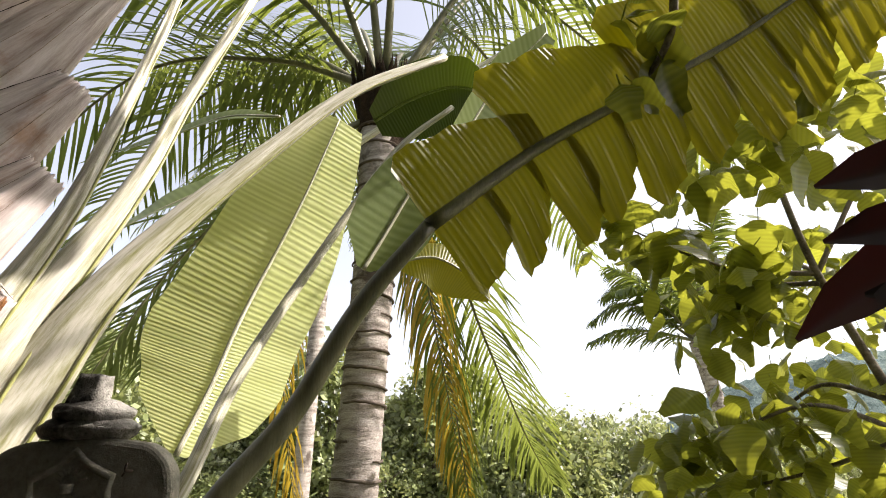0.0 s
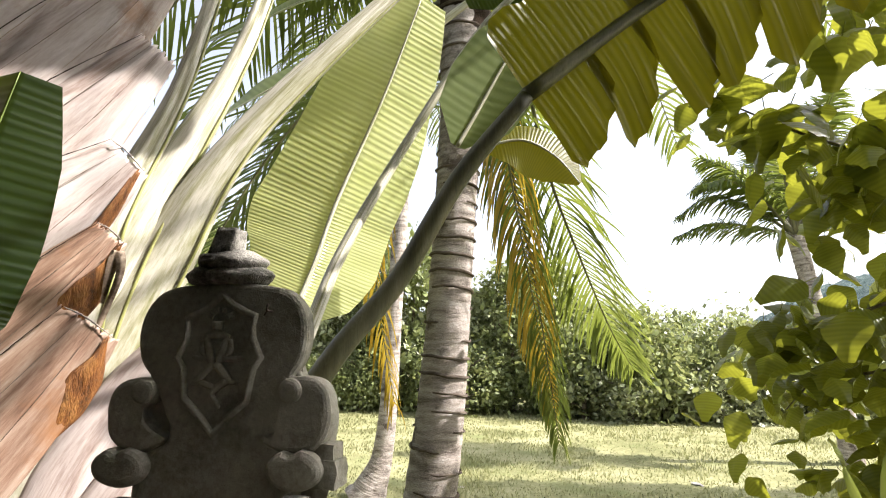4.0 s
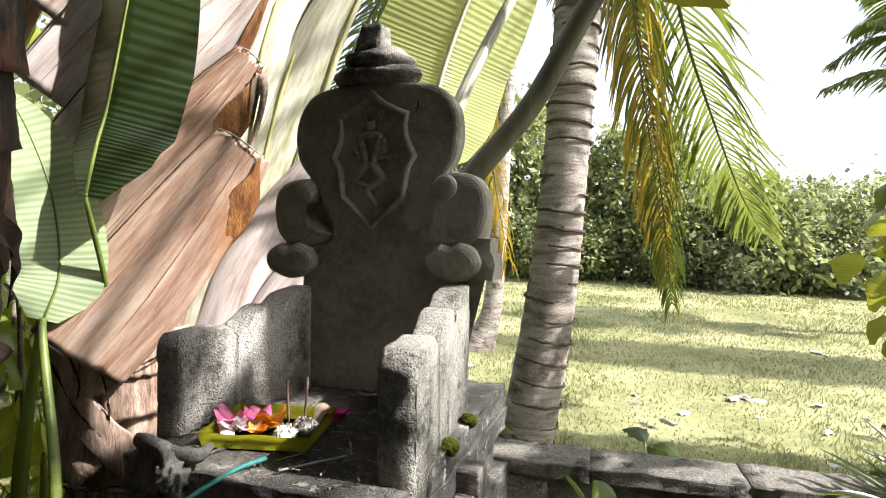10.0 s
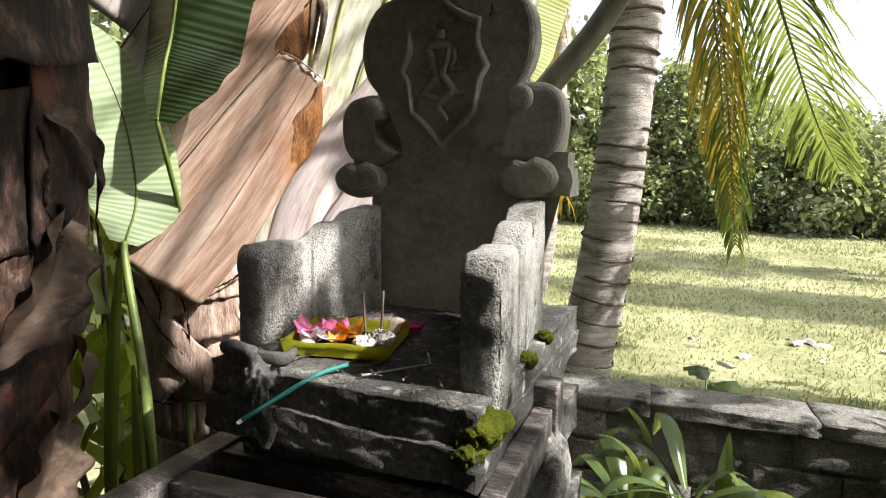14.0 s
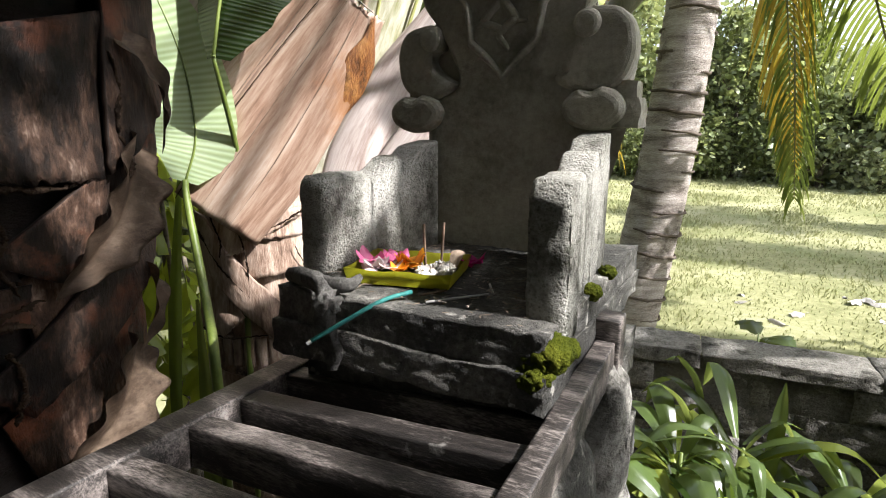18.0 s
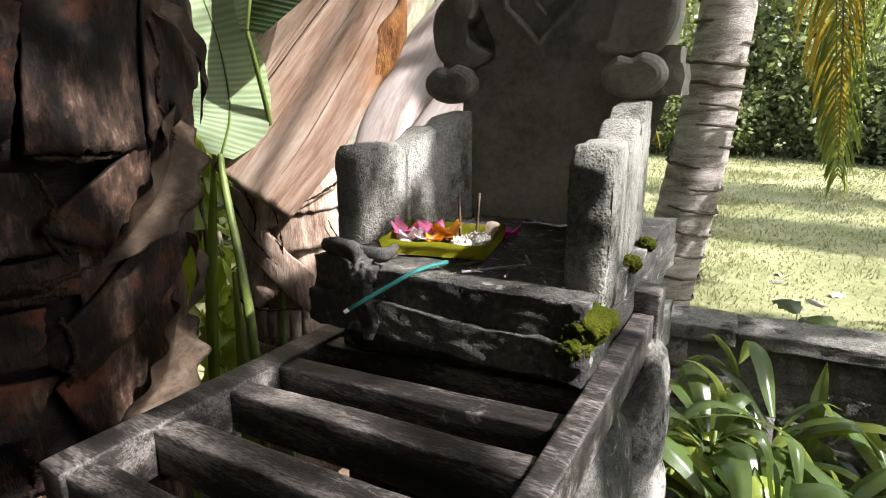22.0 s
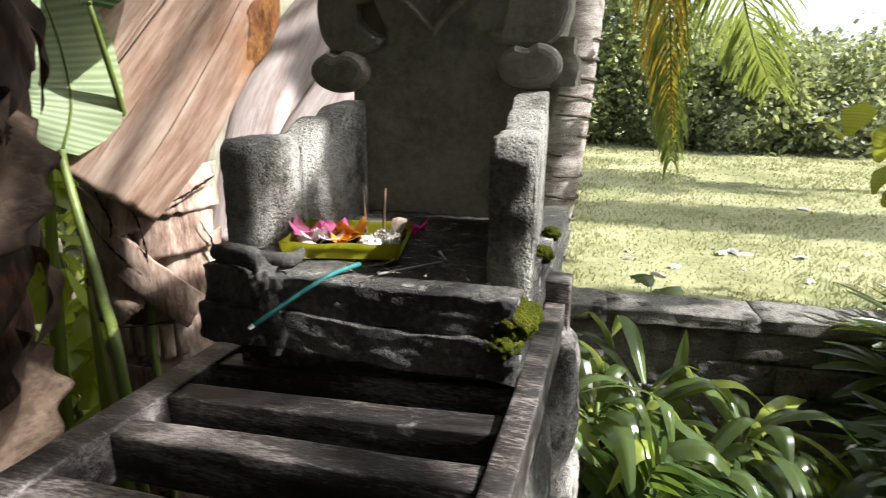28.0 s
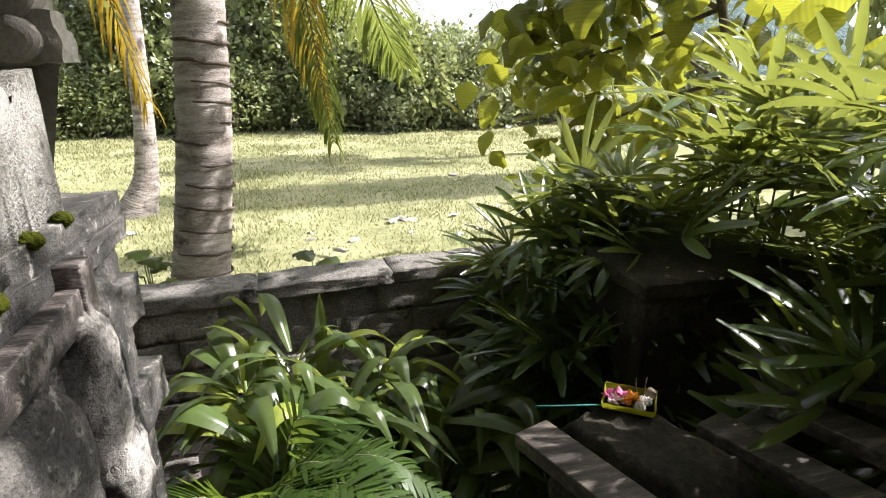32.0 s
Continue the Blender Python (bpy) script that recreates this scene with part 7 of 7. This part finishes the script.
def build_lady_palms():
    kinds = [fan_leaf_mesh("fan_leaf", 7, 0.25, 0.0105, 1), fan_leaf_mesh("fan_leaf", 8, 0.23, 0.0095, 2, 3.2, 0.9), fan_leaf_mesh("fan_leaf", 6, 0.27, 0.0125, 3, 2.2, 0.5), fan_leaf_mesh("fan_leaf", 5, 0.22, 0.0135, 4, 1.8, 1.2)]
    rnd = random.Random(64)
    clumps = [((1.02, 0.84, 0), 0.15, 40, 1.00), ((1.25, 0.86, 0), 0.18, 46, 1.12), ((1.22, 0.62, 0), 0.17, 48, 1.10), ((1.48, 0.58, 0), 0.20, 54, 1.34), ((1.62, 0.25, 0), 0.18, 54, 1.36), ((1.52, 0.0, 0), 0.16, 58, 1.40), ((1.80, 0.7, 0), 0.22, 48, 1.46), ((1.02, 0.60, 0), 0.13, 34, 0.84), ((1.30, -0.02, 0), 0.16, 30, 0.95), ((1.62, -0.30, 0), 0.2, 44, 1.36)]
    for (x, y, z), spread, count, top in clumps:
        c = thing("lady_palm", (x, y, z), "clump of glossy dark green fan-leaved lady palm canes", "palm", "lady palms by the wall")
        count = int(count * 1.35)
        for k in range(count):
            a = rnd.uniform(0, 6.28)
            r = spread * math.sqrt(rnd.random())
            zz = top * (0.40 + 0.60 * (k / count) ** 0.8) + rnd.uniform(-0.06, 0.06)
            p = Vector((x + math.cos(a) * r, y + math.sin(a) * r, zz))
            foot = Vector((x + math.cos(a) * r * 0.35, y + math.sin(a) * r * 0.35, 0))
            if k % 4 == 0:
                bm = bmesh.new()
                tube(bm, [foot, foot.lerp(p, 0.6), p], [0.007, 0.006, 0.003], 6, 6)
                part("cane", bm, GREEN_STEM, c)
            ob = new("fan_leaf", kinds[rnd.randrange(4)])
            ob.parent = c
            up = (k / count)
            yaw = a + rnd.uniform(-0.9, 0.9)
            ob.matrix_basis = Matrix.LocRotScale(p - Vector((x, y, z)), Euler((rnd.gauss(0, 0.35), -0.95 * up + rnd.uniform(-0.4, 0.8), yaw)), (rnd.uniform(0.75, 1.15),) * 3)
    # dark squared stone behind the second rack, its shade put into the colour
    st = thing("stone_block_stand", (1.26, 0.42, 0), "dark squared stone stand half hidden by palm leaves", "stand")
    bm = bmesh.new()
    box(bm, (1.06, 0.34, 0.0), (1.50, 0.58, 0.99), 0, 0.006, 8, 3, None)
    part("body", bm, SHADED_BLOCK, st)
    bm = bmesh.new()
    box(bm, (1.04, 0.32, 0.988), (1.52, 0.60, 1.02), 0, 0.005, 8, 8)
    part("top_slab", bm, SHADED_BLOCK, st)


def build_strap_plants():
    rnd = random.Random(12)
    # leafy clumps of broad lance-shaped leaves on short stems
    for j, (cx, cy, top, n) in enumerate(((0.19, 0.50, 0.90, 24), (0.30, 0.58, 0.90, 26), (0.24, 0.36, 0.82, 24), (0.38, 0.42, 0.82, 24), (0.50, 0.56, 0.84, 22), (0.44, 0.26, 0.72, 18), (0.62, 0.46, 0.76, 20), (0.76, 0.52, 0.74, 18))):
        c = thing("strap_leaved_plant", (cx, cy, 0), "clump of arching glossy green lance-shaped leaves before the wall", "plant", "strap-leaved plants by the wall")
        for k in range(int(n * 1.5)):
            a = rnd.uniform(0, 6.28)
            o = Vector((math.cos(a), math.sin(a), 0))
            z0 = top - rnd.uniform(0.06, 0.32)
            b = Vector((cx, cy, z0)) + o * 0.012
            ln = rnd.uniform(0.15, 0.30)
            rise = rnd.uniform(0.15, 0.75)
            w = ln * rnd.uniform(0.07, 0.105)
            e = math.cos(rise)
            pts = [b, b + o * ln * 0.33 * e + Vector((0, 0, ln * 0.33 * math.sin(rise) + 0.02)), b + o * ln * 0.68 * e + Vector((0, 0, ln * 0.5 * math.sin(rise) + 0.015)), b + o * ln * e + Vector((0, 0, ln * 0.45 * math.sin(rise) - rnd.uniform(0.01, 0.07)))]
            bm = bmesh.new()
            blade(bm, pts, [w * 0.25, w * 0.75, w, w * 0.95, w * 0.6, 0.001], (-o.y, o.x, rnd.uniform(-0.5, 0.5)), 14, 3, 0.28, 0.03, 0, k)
            part("leaf", bm, LILY if k % 9 else LIME, c)
        bm = bmesh.new()
        tube(bm, [(cx, cy, 0), (cx, cy, 0.35), (cx + 0.01, cy, top - 0.08)], [0.018, 0.012, 0.004], 8, 8)
        part("stem", bm, GREEN_STEM, c)
    # a few long arching leaves and one upright leaf over the clumps
    for k, (pts, w) in enumerate((([(0.23, 0.62, 0.70), (0.20, 0.60, 0.86), (0.155, 0.58, 0.92), (0.11, 0.56, 0.93)], 0.014), ([(0.24, 0.60, 0.70), (0.22, 0.66, 0.88), (0.17, 0.70, 0.94), (0.13, 0.73, 0.92)], 0.013), ([(0.36, 0.62, 0.68), (0.365, 0.63, 0.80), (0.37, 0.64, 0.90), (0.372, 0.64, 0.955)], 0.016), ([(0.42, 0.50, 0.70), (0.34, 0.50, 0.84), (0.24, 0.48, 0.88), (0.14, 0.46, 0.85)], 0.012))):
        c = thing("strap_leaved_plant", pts[0], "single long pale green leaf rising over the clumps", "plant", "strap-leaved plants by the wall")
        bm = bmesh.new()
        blade(bm, pts, [w * 0.4, w * 0.8, w, w * 0.9, w * 0.5, 0.001], (0.55, -0.65, 0.3) if k != 2 else (0.9, 0.2, 0), 24, 3, 0.3, 0.02, 0, k)
        part("leaf", bm, LILY, c)
        bm = bmesh.new()
        x, y, z = pts[0]
        tube(bm, [(x, y, 0), (x, y, z * 0.5), (x, y, z + 0.02)], [0.006, 0.005, 0.004], 6, 6)
        part("stem", bm, GREEN_STEM, c)
    fe = thing("fern", (0.23, 0.25, 0), "dark green feathery fern at the foot of the wall", "fern")
    for k in range(30):
        a = rnd.uniform(-2.6, 1.4)
        o = Vector((math.cos(a), math.sin(a), 0))
        b = Vector((0.23, 0.25, 0.56))
        reach = rnd.uniform(0.18, 0.36)
        frond(fe, [b - Vector((0, 0, 0.56)) if k == 0 else b, b + o * reach * 0.3 + Vector((0, 0, 0.20)), b + o * reach * 0.75 + Vector((0, 0, 0.24)), b + o * reach * 1.2 + Vector((0, 0, 0.12))], 36, 0.075, 0.007, 0.5, FERN, 500 + k, 0.003)


def build_second_rack():
    rk = thing("timber_pallet", (0.95, -0.1, 0), "low dark timber pallet rack with worn boards", "pallet")
    rot = Matrix.Rotation(radians(20), 3, "Z")
    def bar(name, end, lo, hi, mat, seed):
        bm = bmesh.new()
        box(bm, lo, hi, 0.003, 0.002, 0, seed)
        bmesh.ops.rotate(bm, verts=bm.verts, matrix=rot)
        bmesh.ops.translate(bm, verts=bm.verts, vec=Vector(end))
        part(name, bm, mat, rk)
    for k, (x, y, w) in enumerate(((0.70, 0.10, 0.034), (1.002, 0.049, 0.033), (1.167, 0.076, 0.036), (1.318, 0.125, 0.038), (1.46, 0.16, 0.038))):
        bar("board", (x, y, 0.862), (-w, -0.62, 0.0), (w, 0.0, 0.028), PALE_WOOD, k)
    for d in (-0.05, -0.26, -0.50):
        bar("bearer", (1.00, 0.06, 0.80), (-0.36, d - 0.03, 0.0), (0.46, d + 0.03, 0.060), WOOD, 9)
    for x, y in ((-0.33, -0.50), (0.43, -0.50), (-0.33, -0.05), (0.43, -0.05)):
        bar("leg", (1.00, 0.06, 0.0), (x - 0.025, y - 0.025, -0.02), (x + 0.025, y + 0.025, 0.802), WOOD, 4)
    # the boulder uses the same stone, with shade in its colour
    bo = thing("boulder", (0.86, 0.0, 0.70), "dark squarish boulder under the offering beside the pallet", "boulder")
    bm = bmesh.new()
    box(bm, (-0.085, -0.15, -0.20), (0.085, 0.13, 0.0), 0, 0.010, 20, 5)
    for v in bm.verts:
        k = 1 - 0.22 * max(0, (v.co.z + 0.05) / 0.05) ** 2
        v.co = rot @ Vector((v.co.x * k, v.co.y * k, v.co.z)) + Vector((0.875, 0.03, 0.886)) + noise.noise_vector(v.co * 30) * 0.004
    part("rock", bm, SHADED_BLOCK, bo)
    leaf_tray((0.893, 0.118, 0.8925), radians(-35), 0.72, "small yellow palm-leaf tray of red and orange petals on a boulder")
    s = thing("teal_incense_stick", (0.78, 0.13, 0.893), "thin teal incense stick leaning off the boulder", "incense stick")
    bm = bmesh.new()
    tube(bm, [(0.855, 0.118, 0.8945), (0.727, 0.143, 0.896)], [0.0016, 0.0016], 7)
    part("stick", bm, TEAL, s)


def build_red_leaves():
    rp = thing("red_leaved_shrub", (1.25, -0.05, 0), "dark red glossy leaved shrub at the yard edge", "shrub")
    bm = bmesh.new()
    tube(bm, [(1.45, -0.15, 0), (1.40, -0.05, 1.0), (1.30, 0.05, 1.7), (1.22, 0.10, 2.05)], [0.016, 0.014, 0.010, 0.005], 8, 20)
    part("stem", bm, BRANCH, rp)
    for k, (a, b, w) in enumerate((((1.22, 0.08, 2.06), (1.02, 0.17, 2.075), 0.035), ((1.24, 0.1, 1.98), (1.03, 0.20, 1.99), 0.032), ((1.20, 0.12, 1.97), (0.99, 0.27, 1.845), 0.036), ((1.26, 0.1, 1.85), (1.07, 0.2, 1.90), 0.03), ((1.25, 0.05, 2.02), (1.15, 0.0, 2.25), 0.035), ((1.26, 0.04, 2.0), (1.4, -0.1, 2.2), 0.035))):
        bm = bmesh.new()
        a, b = Vector(a), Vector(b)
        blade(bm, [a, a.lerp(b, 0.4) + Vector((0, 0, 0.015)), b], [0.008, w * 1.2, w * 1.6, w * 1.2, 0.004], (0.2, 0.2, 0.9), 16, 4, 0.25, 0.03, 0, k)
        part("leaf", bm, RED_LEAF, rp)


def build_field_details():
    rnd = random.Random(6)
    me = [broad_leaf_mesh("dry_leaf", 0.15, 0.045, PALE_DRY, 11, 0.9), broad_leaf_mesh("dry_leaf", 0.12, 0.04, PALE_DRY, 12, 0.6)]
    spots = [(1.19, 5.0), (1.25, 4.95), (1.3, 5.08), (1.1, 5.1), (1.22, 5.15), (0.75, 4.4), (1.25, 4.5), (1.85, 5.0), (0.6, 4.0), (0.95, 3.0), (1.03, 3.05), (1.2, 3.0), (0.88, 2.9), (1.7, 4.3), (2.1, 4.7), (2.4, 5.3), (0.35, 4.5), (0.3, 4.7), (1.5, 3.6), (-1.35, 5.2), (2.4, 7.6), (-0.6, 6.8)]
    for x, y in spots:
        z = ground_z(x, y)
        t = thing("fallen_leaf", (x, y, z + 0.016), "curled dry grey-brown leaf lying on the grass", "leaf", "fallen leaves on the field")
        ob = new("leaf", me[rnd.randrange(2)])
        ob.parent = t
        s = rnd.uniform(0.8, 1.5)
        ob.matrix_basis = Matrix.LocRotScale((0, 0, 0.005), Euler((rnd.uniform(-0.5, 0.5), rnd.uniform(-0.3, 0.3), rnd.uniform(0, 6.28))), (s, s, s))
    for j, (cx, cy) in enumerate(((0.36, 1.55), (-0.32, 1.75))):
        p = thing("broad_weed", (cx, cy, 0), "lobed broad-leaved weed growing behind the wall", "weed", "weeds behind the wall")
        for k in range(6):
            a = k * 1.05 + rnd.uniform(-0.2, 0.2)
            o = Vector((math.cos(a), math.sin(a), 0))
            bm = bmesh.new()
            h = 0.62 + 0.06 * (k % 3)
            b = Vector((cx, cy, h)) + o * 0.02
            blade(bm, [b, b + o * 0.06 + Vector((0, 0, 0.03)), b + o * 0.13 + Vector((0, 0, 0.0))], [0.01, 0.045, 0.05, 0.03, 0.002], (-o.y, o.x, 0), 12, 4, 0.2, 0.15, 0, k, 30)
            part("leaf", bm, LILY, p)
            bm = bmesh.new()
            tube(bm, [(cx, cy, 0), (cx + 0.01, cy, 0.4), tuple(b)], [0.006, 0.005, 0.003], 6, 8)
            part("stalk", bm, GREEN_STEM, p)
    po = thing("bare_sapling", (4.05, 15.6, 0), "thin pale bare sapling at the field edge", "sapling")
    bm = bmesh.new()
    tube(bm, [(4.05, 15.6, -0.05), (4.06, 15.6, 0.6), (4.02, 15.62, 1.3)], [0.035, 0.03, 0.02], 8, 12)
    part("stem", bm, BRANCH, po)


build_enclosure()
build_fan_plant()
build_dark_trunk()
build_young_plants()
build_palms()
build_broad_tree()
build_lady_palms()
build_strap_plants()
build_second_rack()
build_red_leaves()
build_field_details()
build_woodland()
build_grass()
build_wall()
